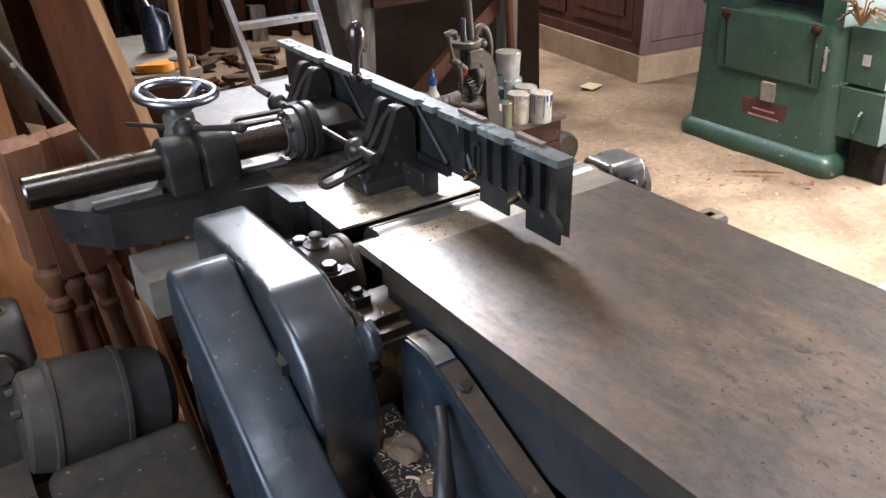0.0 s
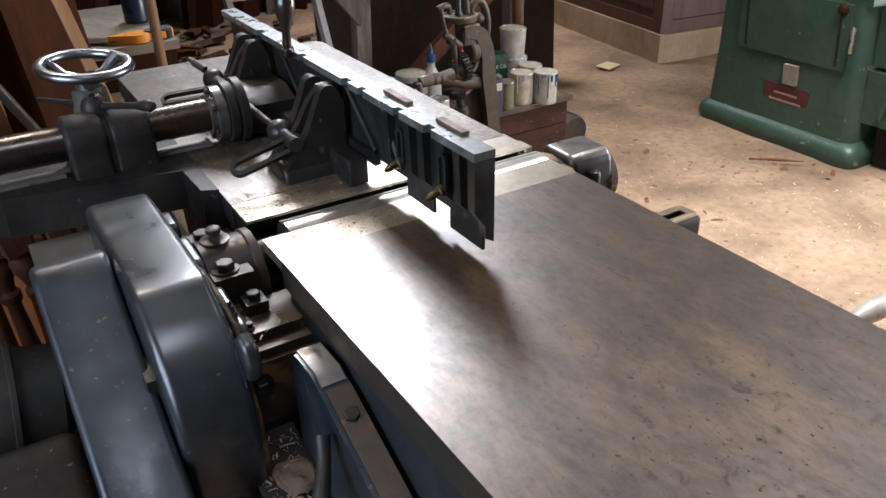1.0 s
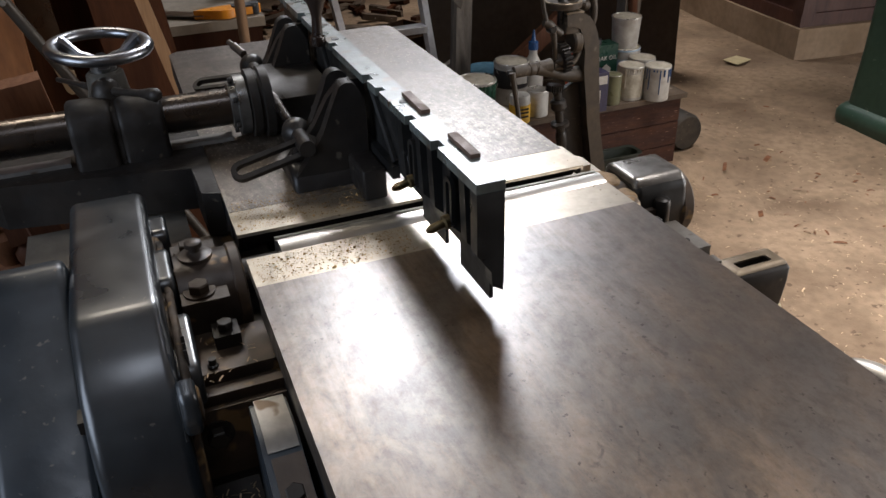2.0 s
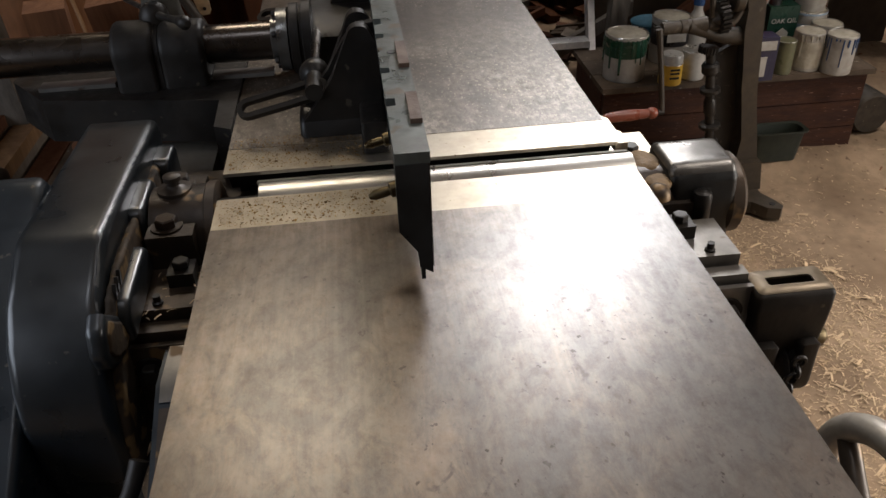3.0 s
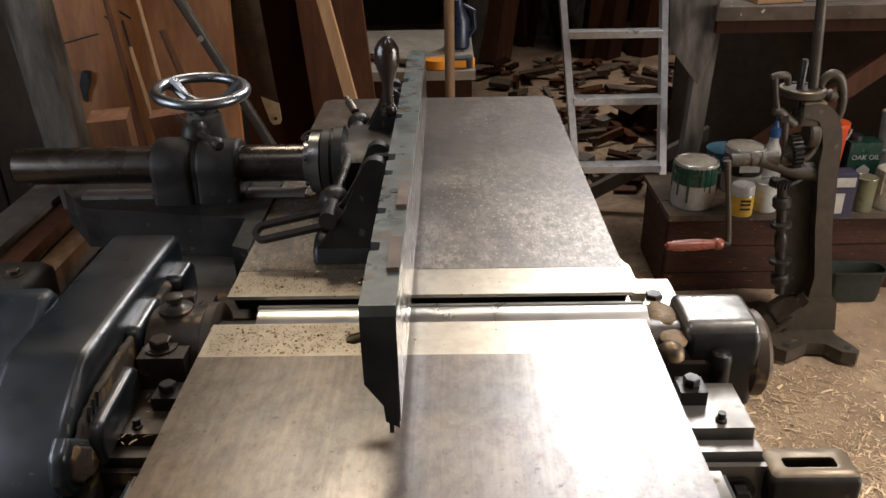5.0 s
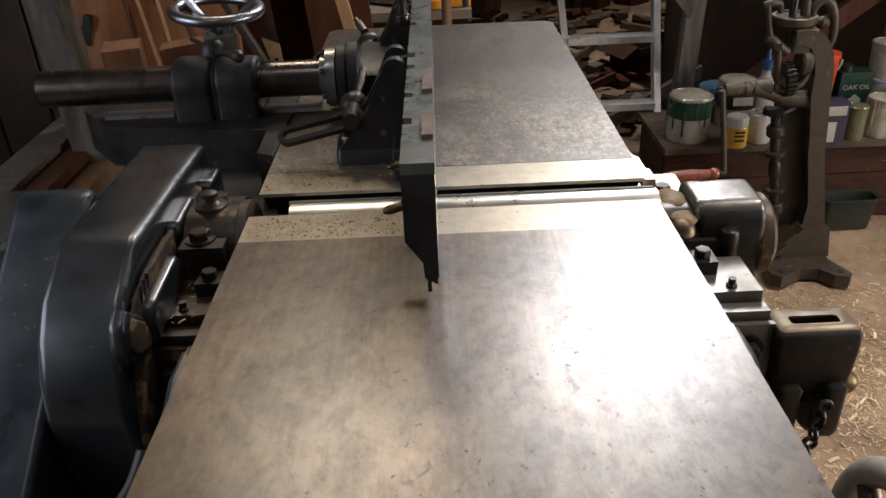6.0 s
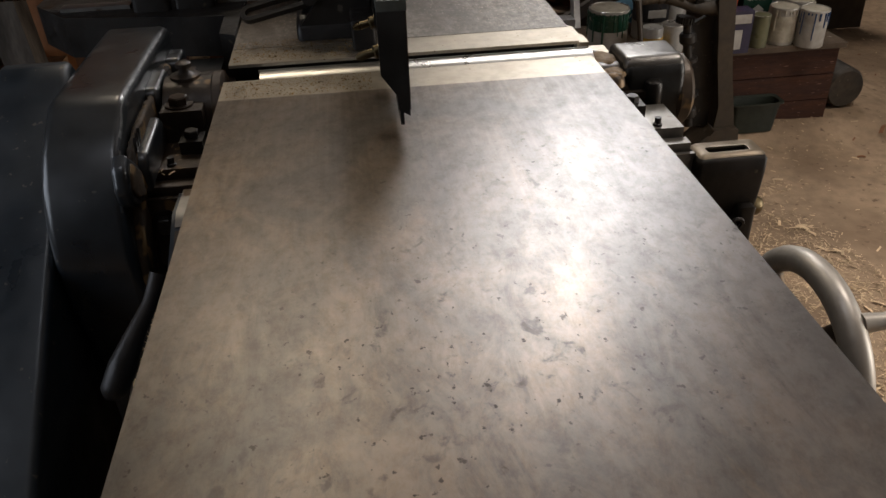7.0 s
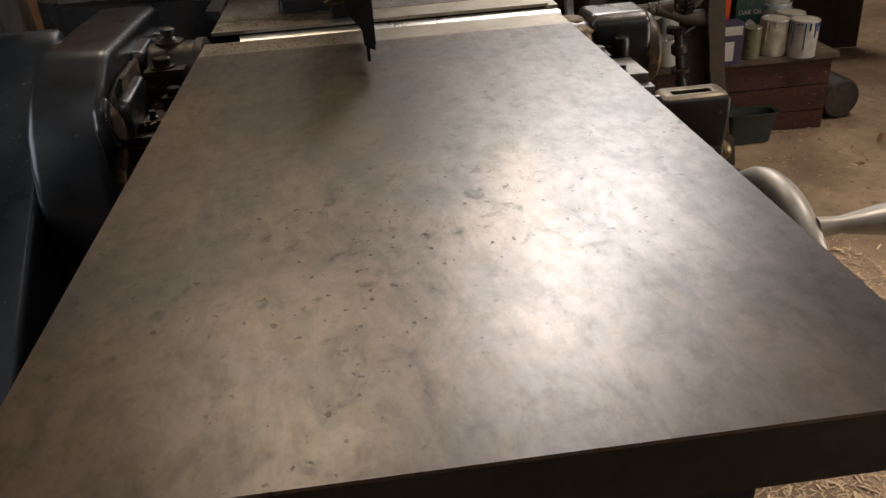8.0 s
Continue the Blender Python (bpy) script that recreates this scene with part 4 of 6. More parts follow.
part("handle", lathe(B(), hp, hp + Vector((0.105, 0, 0)), [(0, 0.009), (0.12, 0.008), (0.2, 0.0075), (0.55, 0.0135), (0.8, 0.0145), (0.95, 0.010), (1, 0.003)], 20), M["wheel_steel"], hw, "worn iron crank handle")
part("wheel_boss", lathe(B(), (0.18, wheel_c.y, wheel_c.z), (0.29, wheel_c.y, wheel_c.z), [(0, 0.04), (0.5, 0.034), (1, 0.026)], 24), M["dark_iron"], planer, "", 0.002)

# guard socket with a slot and its chain
def slot_ring(x0, x1, y0, y1, z, r=0.003):
    out = []
    for cx, cy, a0 in ((x1 - r, y1 - r, 0), (x0 + r, y1 - r, 90), (x0 + r, y0 + r, 180), (x1 - r, y0 + r, 270)):
        out += [(cx + r * math.cos(radians(a0 + 22.5 * k)), cy + r * math.sin(radians(a0 + 22.5 * k)), z) for k in range(5)]
    return out


sb = rings(B(), [slot_ring(0.3024, 0.3465, -0.124, -0.113, 0.735), slot_ring(0.3015, 0.3474, -0.125, -0.112, 0.7762), slot_ring(0.2898, 0.3609, -0.134, -0.099, 0.7762, 0.004),
                 slot_ring(0.2862, 0.3636, -0.138, -0.096, 0.772, 0.005), slot_ring(0.2862, 0.3636, -0.138, -0.096, 0.755, 0.005), slot_ring(0.2889, 0.3627, -0.137, -0.096, 0.735, 0.005),
                 slot_ring(0.2961, 0.3600, -0.134, -0.098, 0.695, 0.005)], cap=True)
sock = part("guard_socket", sb, M["socket"], planer, "brown slotted iron socket with a rubbed rim", angle=60)
part("socket_rim", rings(B(), [slot_ring(0.3015, 0.3474, -0.1250, -0.1120, 0.7764), slot_ring(0.3019, 0.3469, -0.1245, -0.1125, 0.7790), slot_ring(0.2925, 0.3582, -0.131, -0.102, 0.7797, 0.004),
                               slot_ring(0.2889, 0.3618, -0.1345, -0.099, 0.7764, 0.005)], cap=False), M["socket_rim"], sock, "rubbed tan rim", angle=60)
part("socket_pin", lathe(B(), (0.358, -0.118, 0.705), (0.378, -0.118, 0.705), [(0, 0.012), (0.6, 0.012), (0.9, 0.008), (1, 0.003)], 16), M["brass"], sock)
part("socket_pin", cyl(B(), (0.276, -0.118, 0.70), (0.294, -0.118, 0.70), 0.010, seg=16), M["lip"], sock)
part("socket_arm", prism(B(), [(-0.12, 0.66), (-0.10, 0.72), (-0.05, 0.74), (-0.02, 0.70), (-0.06, 0.64)], "x", 0.20, 0.30), M["dark_iron"], sock, "", 0.004)
def lobe(y, z, r, drop):
    return dense([(y + r * math.cos(radians(a)), z - drop + r * math.sin(radians(a))) for a in range(180, 361, 20)] + [(y + r, z + 0.02), (y - r, z + 0.02)], 0.012)


for x0, x1 in ((0.293, 0.315), (0.336, 0.357)):
    part("clevis_lug", hood(lobe(-0.125, 0.70, 0.022, 0.028), x0, x1, 0.006, 4), M["dark_iron"], sock, "black rounded lug", angle=60)
part("sprocket", lathe(B(), (0.324, -0.130, 0.685), (0.339, -0.130, 0.685), [(0, 0.018), (0.2, 0.022), (0.5, 0.016), (0.8, 0.022), (1, 0.018)], 20), M["dark_iron"], sock)
for k in range(16):
    c = Vector((0.334 - 0.0015 * k, -0.152, 0.704 - 0.011 * k))
    part("chain_link", torus(B(), c, (1, 0, 0) if k % 2 else (0, 1, 0), 0.006, 0.0024, 12, 6, 1.0), M["dark_iron"], sock)


# ---------------------------------------------------------------- the fence
fence = thing("planer_fence", (-0.03, 0.2, 0.85), "dark cast fence with worn green-grey top edge", "planer fence")
FX, FB, FT, FY0, FY1 = -0.015, 0.884, 0.974, -0.182, 0.592
plate = part("fence_plate", prism(B(), [(FX - 0.008, FB), (FX, FB - 0.006), (FX, FT - 0.0072), (FX - 0.008, FT - 0.0072)], "y", FY0, FY1), M["fence_face"], fence, "ground fence face")
# notched top flange
pts_l = [(-0.040, FY0)]
for a, b in ((-0.10, -0.085), (-0.03, -0.018), (0.06, 0.072), (0.10, 0.118), (0.24, 0.255), (0.40, 0.42), (0.52, 0.53)):
    pts_l += [(-0.040, a), (-0.0325, a + 0.001), (-0.0325, b), (-0.040, b + 0.001)]
pts_l += [(-0.040, FY1)]
flange_outline = [(FX + 0.0005, FY0), (FX + 0.0005, FY1)] + pts_l[::-1]
flange = part("top_flange", prism(B(), flange_outline, "z", FT - 0.007, FT + 0.002), M["fence_top"], plate, "worn green-grey painted top edge", 0.001)
for y in (0.02, 0.27, 0.50):
    part("rivet_hole", cyl(B(), (-0.028, y, FT + 0.0015), (-0.028, y, FT + 0.0027), 0.0045, seg=16), M["black"], plate)
for y0, y1 in ((-0.135, -0.085), (-0.02, 0.035)):
    part("spring_strip", obox(B(), pose(-0.0195, (y0 + y1) / 2, FT + 0.0045, 1, 0, 0), 0.009, y1 - y0, 0.004), M["rust"], plate, "thin rust-brown strip", 0.0008)
# end rib, vertical ribs and the lower flange of the casting
part("end_rib", prism(B(), [(-0.040, FT - 0.007), (-0.040, 0.912), (-0.027, 0.893), (-0.026, 0.879), (FX - 0.001, 0.873), (FX - 0.001, FT - 0.007)], "y", FY0 - 0.001, FY0 + 0.012), M["fence"], plate, "", 0.002)
for y in (-0.142, -0.112, -0.068, -0.038, 0.012):
    part("rib", prism(B(), [(-0.036, FT - 0.007), (-0.034, 0.905), (-0.022, 0.893), (-0.022, FT - 0.007)], "y", y - 0.006, y + 0.006), M["fence"], plate, "", 0.002)
part("web", box(B(), -0.0255, -0.0225, FY0 + 0.012, FY1, FB + 0.002, FT - 0.008), M["fence"], plate)
part("lower_flange", box(B(), -0.034, -0.0255, 0.05, FY1, FB - 0.004, FB + 0.010), M["fence"], plate, "", 0.002)
for ya, za, yb, zb in ((0.03, 0.962, -0.01, 0.895), (0.13, 0.962, 0.055, 0.897), (0.36, 0.962, 0.29, 0.90), (0.47, 0.962, 0.56, 0.90)):
    part("diagonal_rib", tube(B(), [(-0.028, ya, za), (-0.028, yb, zb)], 0.004, 6), M["fence"], plate)
# two sliding stop plates held by bolts in slots
for y0, y1, zb, yb in ((-0.093, -0.032, 0.877, -0.024), (-0.191, -0.128, 0.874, -0.116)):
    sp = part("stop_plate", box(B(), -0.0245, -0.0212, y0 + 0.017, y1 + 0.017, zb - 0.013, zb + 0.05), M["fence"], fence, "thin sliding dark steel stop plate", 0.0008)
    part("slot", slot_link(B(), (-0.036, yb, 0.915), (-0.036, yb, 0.946), 0.0085, 0.004, 0.004, (1, 0, 0)), M["fence"], sp)
    part("wing_bolt", lathe(B(), (-0.0365, yb, 0.912), (-0.060, yb - 0.004, 0.908), [(0, 0.0065), (0.25, 0.0065), (0.3, 0.004), (0.8, 0.0042), (1, 0.002)], 14), M["brass"], sp, "brass clamping bolt")
# carrying brackets, curved arms with feet
def bracket(y):
    br = part("bracket", prism(B(), [(-0.030, 0.964), (-0.030, 0.895), (-0.045, 0.862), (-0.125, 0.862), (-0.118, 0.885), (-0.092, 0.915), (-0.074, 0.945), (-0.058, 0.962)], "y", y - 0.006, y + 0.006),
              M["dark_iron"], fence, "oily black curved bracket", 0.002, 2)
    crown = [(-0.056 + 0.013 * math.cos(radians(a)), 0.9555 + 0.013 * math.sin(radians(a))) for a in range(20, 171, 15)]
    plate_outline = [(-0.037, 0.864), (-0.037, 0.945)] + crown + [(-0.088, 0.915), (-0.108, 0.885), (-0.126, 0.864)]
    for k in (-1, 1):
        bm = prism(B(), dense(plate_outline, 0.008), "y", y + k * 0.024 - 0.0075, y + k * 0.024 + 0.0075)
        part("arm", jitter(bm, 0.0008, 60), M["soot_iron"], br, "broad black arm with a rounded crown", 0.003, 3)
    part("foot", hood([(q[0], q[1]) for q in dense([(y - 0.036, 0.8505), (y + 0.036, 0.8505), (y + 0.034, 0.866), (y + 0.018, 0.876), (y - 0.018, 0.876), (y - 0.034, 0.866)], 0.01)], -0.128, -0.036, 0.007, 4), M["soot_iron"], br, angle=60)
    part("pivot", cyl(B(), (-0.108, y - 0.036, 0.902), (-0.108, y + 0.036, 0.902), 0.0095, seg=20), M["dark_iron"], br, "", 0.002)
    return br


part("lower_rail", hood(dense([(0.068, 0.8515), (0.068, 0.886), (0.50, 0.886), (0.50, 0.8515)], 0.02), -0.062, -0.0345, 0.004, 3), M["soot_iron"], fence, "sooty rail under the fence", angle=60)
for y, lev in ((0.155, (-0.180, 0.132, 0.884)), (0.420, (-0.182, 0.455, 0.884))):
    bracket(y)
    part("slotted_lever", slot_link(B(), lev, (-0.105, y - 0.02, 0.900), 0.0125, 0.0065, 0.007, (0.1, -0.5, 0.85)), M["dark_iron"], fence, "black slotted clamping lever", 0.0012)
part("lever_pin", lathe(B(), (-0.115, 0.472, 0.915), (-0.13, 0.50, 0.928), [(0, 0.006), (0.7, 0.006), (0.75, 0.004), (1, 0.004)], 12), M["grey_iron"], fence)
part("tie_rod", tube(B(), [(-0.108, 0.155, 0.902), (-0.108, 0.435, 0.902)], 0.006, 12), M["steel_tube"], fence)
for y in (0.175, 0.455):
    part("rod_end", lathe(B(), (-0.108, y - 0.016, 0.902), (-0.108, y + 0.016, 0.902), [(0, 0.008), (0.2, 0.015), (0.5, 0.0175), (0.8, 0.015), (1, 0.008)], 18), M["dark_iron"], fence)
part("body_block", prism(B(), [(0.30, 0.858), (0.30, 0.90), (0.33, 0.915), (0.41, 0.915), (0.44, 0.90), (0.44, 0.858)], "x", -0.115, -0.035), M["dark_iron"], fence, "", 0.006)
# tilt handle with a bulb grip
part("tilt_handle", lathe(B(), (-0.050, 0.27, 0.972), (-0.048, 0.262, 1.064), [(0, 0.009), (0.06, 0.010), (0.12, 0.009), (0.14, 0.0065), (0.38, 0.006), (0.5, 0.009), (0.68, 0.0145), (0.85, 0.014), (0.95, 0.009), (1, 0.003)], 24), M["bulb_grip"], fence, "glossy dark brown bulb handle")
# bar, clamp and handwheel
barY, barZ = 0.318, 0.895
bar = part("slide_bar", lathe(B(), (-0.536, barY, barZ), (-0.158, barY, barZ), [(0, 0.017), (0.0, 0.0215), (0.008, 0.0238), (1, 0.0238)], 48), M["steel_tube"], fence, "oiled steel slide bar")
fl = part("flange", lathe(B(), (-0.140, barY, barZ), (-0.112, barY, barZ), [(0, 0.036), (0.05, 0.0435), (0.42, 0.0435), (0.48, 0.041), (0.56, 0.041), (0.62, 0.046), (1, 0.046)], 48), M["dark_iron"], fence, "dark iron flange", 0.001)
part("graduated_ring", lathe(B(), (-0.163, barY, barZ), (-0.1405, barY, barZ), [(0, 0.026), (0.03, 0.0285), (0.35, 0.0285), (0.38, 0.0385), (0.95, 0.0385), (1, 0.036)], 48), M["ring_steel"], fl, "worn graduated grey ring", 0.001)
for k in range(6):
    a = radians(30 + 60 * k)
    part("bolt", hexbolt(B(), (-0.1545, barY + 0.033 * math.cos(a), barZ + 0.033 * math.sin(a)), 0.004, 0.006, (-1, 0, 0), False), M["dark_iron"], fl)


def saddle(r, rz):
    """A rounded block round the bar, standing on the wing."""
    arc = [(barY + r * math.cos(radians(a)), barZ + rz * math.sin(radians(a))) for a in range(-15, 196, 15)]
    return dense(arc + [(barY - r - 0.002, 0.8548), (barY + r + 0.002, 0.8548)], 0.008)


cl = part("bar_clamp", hood(saddle(0.039, 0.035), -0.354, -0.303, 0.007, 4), M["soot_iron"], fence, "oily black split clamp round the bar", angle=60)
part("clamp_half", hood(saddle(0.036, 0.0325), -0.299, -0.244, 0.007, 4), M["soot_iron"], cl, angle=60)
part("neck", prism(B(), saddle(0.034, 0.030), "x", -0.304, -0.298), M["soot_iron"], cl)
# pinion post behind the bar, its cross lever and the handwheel
wc = Vector((-0.300, 0.367, 0.978))
wa = Vector((0.06, -0.06, 1)).normalized()
part("post", lathe(B(), (wc.x, wc.y, 0.855), wc - wa * 0.030, [(0, 0.030), (0.55, 0.030), (0.66, 0.0265), (0.74, 0.0245), (0.96, 0.0225), (1, 0.019)], 24), M["dusty_grey"], cl, "grey-green cast post")
part("clamp_handle", bent([(-0.306, 0.340, 0.931), (-0.286, 0.305, 0.937), (-0.266, 0.270, 0.943), (-0.256, 0.252, 0.946), (-0.250, 0.243, 0.947), (-0.246, 0.238, 0.947)],
                          [0.0065, 0.0042, 0.0045, 0.0072, 0.0082, 0.004], 14), M["dark_iron"], cl)
part("clamp_handle", tube(B(), [(-0.306, 0.340, 0.931), (-0.336, 0.395, 0.927), (-0.362, 0.438, 0.924)], [0.0065, 0.0035, 0.0032], 12), M["dark_iron"], cl)
part("lever_boss", lathe(B(), (-0.305, 0.333, 0.910), (-0.303, 0.333, 0.947), [(0, 0.018), (0.6, 0.018), (0.85, 0.015), (1, 0.008)], 20), M["dark_iron"], cl)
fw = part("fence_handwheel", torus(B(), wc, wa, 0.0555, 0.0082, 56, 14, 0.85), M["chrome"], fence, "polished three-spoke handwheel")
d_, u_, v_ = frame_of(wa)
for k in range(3):
    a = radians(60 + 120 * k)
    e = u_ * math.cos(a) + v_ * math.sin(a)
    part("spoke", tube(B(), [wc - wa * 0.022 + e * 0.008, wc - wa * 0.015 + e * 0.030, wc - wa * 0.004 + e * 0.046, wc - wa * 0.001 + e * 0.053], [0.0095, 0.0065, 0.0085, 0.0105], 10), M["chrome"], fw)
part("hub", cyl(B(), wc - wa * 0.034, wc - wa * 0.015, 0.0155, seg=20), M["ring_steel"], fw, "", 0.001)
for xa, xb in ((-0.455, -0.362), (-0.243, -0.166)):
    part("slide_edge", box(B(), xa, xb, 0.300, 0.322, 0.8548, 0.8600), M["rail_steel"], fence, "light grey slide edge", 0.003)


# ---------------------------------------------------------------- the motor
motor = thing("electric_motor", (-0.57, 0.2, 0.0), "dusty dark electric motor on a timber stand", "electric motor")
ma, mz = Vector((-0.625, 0.20, 0.628)), Vector((-0.43, 0.20, 0.595))
mb = lathe(B(), ma, mz, [(0, 0.03), (0.0, 0.06), (0.03, 0.068), (0.16, 0.073), (0.17, 0.079), (0.62, 0.079), (0.63, 0.074), (0.9, 0.07), (0.97, 0.055), (1, 0.03)], 40)
mbody = part("motor_body", mb, M["motor"], motor, "dusty dark motor shell")
for f0, f1 in ((0.155, 0.20), (0.60, 0.645)):
    part("band", lathe(B(), ma.lerp(mz, f0), ma.lerp(mz, f1), [(0, 0.079), (0.15, 0.0815), (0.85, 0.0815), (1, 0.079)], 40), M["motor"], mbody)
for k in range(4):
    a = radians(40 + 90 * k)
    part("bolt", cyl(B(), ma + Vector((-0.006, 0.045 * math.cos(a), 0.045 * math.sin(a))), ma + Vector((0.004, 0.045 * math.cos(a), 0.045 * math.sin(a))), 0.006, seg=8), M["motor"], mbody)
part("motor_foot", box(B(), -0.60, -0.45, 0.13, 0.27, 0.46, 0.545), M["motor"], motor, "", 0.005)
part("stand", box(B(), -0.64, -0.45, 0.10, 0.28, 0.0, 0.46), M["old_wood"], motor, "rough timber stand", 0.006)
cast = thing("iron_casting", (-0.61, 0.36, 0.0), "dark dusty iron casting standing beside the motor", "machine part")
part("casting_body", hood(dense([(0.30, 0.0), (0.30, 0.67), (0.312, 0.70), (0.335, 0.715), (0.40, 0.715), (0.42, 0.70), (0.42, 0.0)], 0.03), -0.69, -0.578, 0.014, 4), M["motor"], cast, angle=60)
part("boss", lathe(B(), (-0.63, 0.303, 0.66), (-0.63, 0.285, 0.66), [(0, 0.026), (0.7, 0.025), (1, 0.018)], 24), M["motor"], cast)
part("bolt", hexbolt(B(), (-0.61, 0.36, 0.715), 0.009, 0.009), M["rust_iron"], cast)
cover = thing("motor_cover", (-0.55, -0.25, 0.0), "low blue-grey metal cover dotted with shavings", "machine cover")
part("lid", hood(dense([(-0.40, 0.42), (-0.40, 0.50), (-0.385, 0.52), (-0.36, 0.532), (0.0, 0.652), (0.03, 0.660), (0.05, 0.650), (0.06, 0.625), (0.06, 0.42)], 0.02), -0.617, -0.441, 0.018, 5), M["cover_paint"], cover, angle=60)
part("base", box(B(), -0.605, -0.45, -0.39, 0.05, 0.0, 0.42), M["motor"], cover, "", 0.006)


# ---------------------------------------------------------------- green machine
gm = thing("green_machine", (2.75, 1.2, 0), "green painted cast-iron machine base with a red plate", "woodworking machine")
GX, GY0, GY1 = 2.42, 0.895, 1.60


def round_rect(x0, x1, y0, y1, r, n=5):
    out = []
    for cx, cy, a0 in ((x1 - r, y1 - r, 0), (x0 + r, y1 - r, 90), (x0 + r, y0 + r, 180), (x1 - r, y0 + r, 270)):
        out += [(cx + r * math.cos(radians(a0 + 90 * k / n)), cy + r * math.sin(radians(a0 + 90 * k / n))) for k in range(n + 1)]
    return out


bm = B()
rings(bm, [[(x, y, z) for x, y in round_rect(GX - o, 3.05, GY0 - o * 0.5, GY1 + o, 0.05)] for z, o in ((0.0, 0.02), (0.3, 0.0), (0.596, -0.012))], cap=True)
body = part("body", bm, M["green"], gm, "green painted casting")
# upper body round the dark opening
bm = B()
box(bm, GX + 0.013, 3.04, GY0 + 0.01, 1.0, 0.596, 1.35)
box(bm, GX + 0.013, 3.04, 1.385, GY1 - 0.015, 0.596, 1.35)
box(bm, GX + 0.013, 3.04, 1.0, 1.385, 1.05, 1.35)
part("upper_body", bm, M["green"], gm, "", 0.012, 2)
# Black sheet closes the opening; its colour supplies the shade within.
part("opening_shade", box(B(), GX + 0.25, GX + 0.27, 1.0, 1.385, 0.60, 1.05), M["black"], gm, "black sheet for the shade inside the machine")
bm = B()
rings(bm, [[(x, y, z) for x, y in round_rect(GX - o, 3.08, GY0 - o, GY1 + o, 0.05)] for z, o in ((-0.02, 0.036), (0.02, 0.045), (0.045, 0.044), (0.062, 0.036), (0.074, 0.025), (0.084, 0.008))], cap=True)
part("base_moulding", bm, M["green_base"], gm, "rounded brighter green base moulding", angle=60)
pan = part("hatch", obox(B(), pose(GX - 0.006, 1.215, 0.472, 0, -1.8, 0), 0.014, 0.50, 0.25), M["green"], gm, "flat green hatch panel", 0.003)
for y in (1.448, 0.985):
    part("hinge_slot", obox(B(), pose(GX - 0.0145, y - 0.0 + (-0.02 if y > 1.2 else 0.02), 0.455, 0, -1.8, 0), 0.003, 0.008, 0.19), M["black"], pan)
for y in (1.432, 1.0):
    part("knob", lathe(B(), (GX - 0.004, y, 0.575), (GX - 0.035, y, 0.577), [(0, 0.02), (0.5, 0.022), (0.9, 0.015), (1, 0.004)], 18), M["dark_wood"], pan, "dark brown knob")
part("wood_tab", obox(B(), pose(GX - 0.012, 1.19, 0.285, 0, -3, 0), 0.02, 0.06, 0.08), M["bench_wood"], gm, "small worn wooden tab", 0.008)
pl = part("name_plate", obox(B(), pose(GX - 0.006, 1.205, 0.175, 0, -2, 0), 0.006, 0.215, 0.125), M["red_plate"], gm, "red enamel plate", 0.003)
for z, w in ((0.200, 0.11), (0.170, 0.15)):
    part("letter_bar", obox(B(), pose(GX - 0.0100, 1.205, z, 0, -2, 0), 0.002, w, 0.008), M["plate_letters"], pl)
part("latch", tube(B(), [(GX - 0.004, 0.945, 0.50), (GX - 0.03, 0.94, 0.52), (GX - 0.035, 0.935, 0.47), (GX - 0.03, 0.94, 0.43)], 0.008, 8), M["tin"], gm, "bright worn latch")
sw = part("switch_box", box(B(), 2.455, 2.98, 0.71, 0.893, 0.165, 0.365), M["green"], gm, "green starter box", 0.022, 3)
part("switch_lever", tube(B(), [(2.465, 0.83, 0.20), (2.44, 0.81, 0.20), (2.44, 0.795, 0.27), (2.465, 0.795, 0.285)], 0.008, 8), M["green_base"], sw)
part("switch_box", box(B(), 2.475, 2.98, 0.73, 0.893, 0.38, 0.60), M["green"], gm, "green control box", 0.015, 3)
part("side_casing", box(B(), 2.50, 2.98, 0.69, 0.846, 0.0, 0.155), M["cover_paint"], gm, "dark low casing", 0.01, 2)
part("switch_plate", box(B(), 2.469, 2.475, 0.80, 0.83, 0.46, 0.50), M["white"], gm, "", 0.002)
twigs = thing("dry_twig_bundle", (2.45, 0.85, 0.61), "tangle of dry brown stalks on the machine", "twigs")
for k in range(26):
    c = Vector((2.45, 0.85, 0.61))
    p1 = c + Vector((random.uniform(-0.06, 0.02), random.uniform(-0.12, 0.1), random.uniform(0.0, 0.12)))
    part("stalk", tube(B(), [c, (c + p1) / 2 + Vector((0, 0, 0.04)), p1], 0.004, 5), M["pole_wood"], twigs)

gm.location.y -= 0.04  # stands a little further towards -y
for ob in gm.children_recursive:
    ob.data.transform(Matrix(((1, 0, 0, 0), (0, 1, 0.07, 0), (0, 0, 1, 0), (0, 0, 0, 1))))

# ---------------------------------------------------------------- mahogany cabinet
cab = thing("cabinet", (2.83, 2.29, 0), "dark red-brown panelled cabinet on a dusty plinth", "cabinet", rot=(0, 0, -7))
part("plinth", box(B(), 0.0, 1.35, 0.0, 1.5, -0.03, 0.15), M["plinth"], cab, "dusty pale plinth", 0.006)
part("body", box(B(), 0.04, 1.3, 0.05, 1.45, 0.15, 1.9), M["cabinet"], cab, "dark mahogany carcass", 0.008)
part("base_moulding", box(B(), 0.02, 1.32, 0.03, 1.47, 0.151, 0.215), M["cabinet"], cab, "", 0.015, 3)
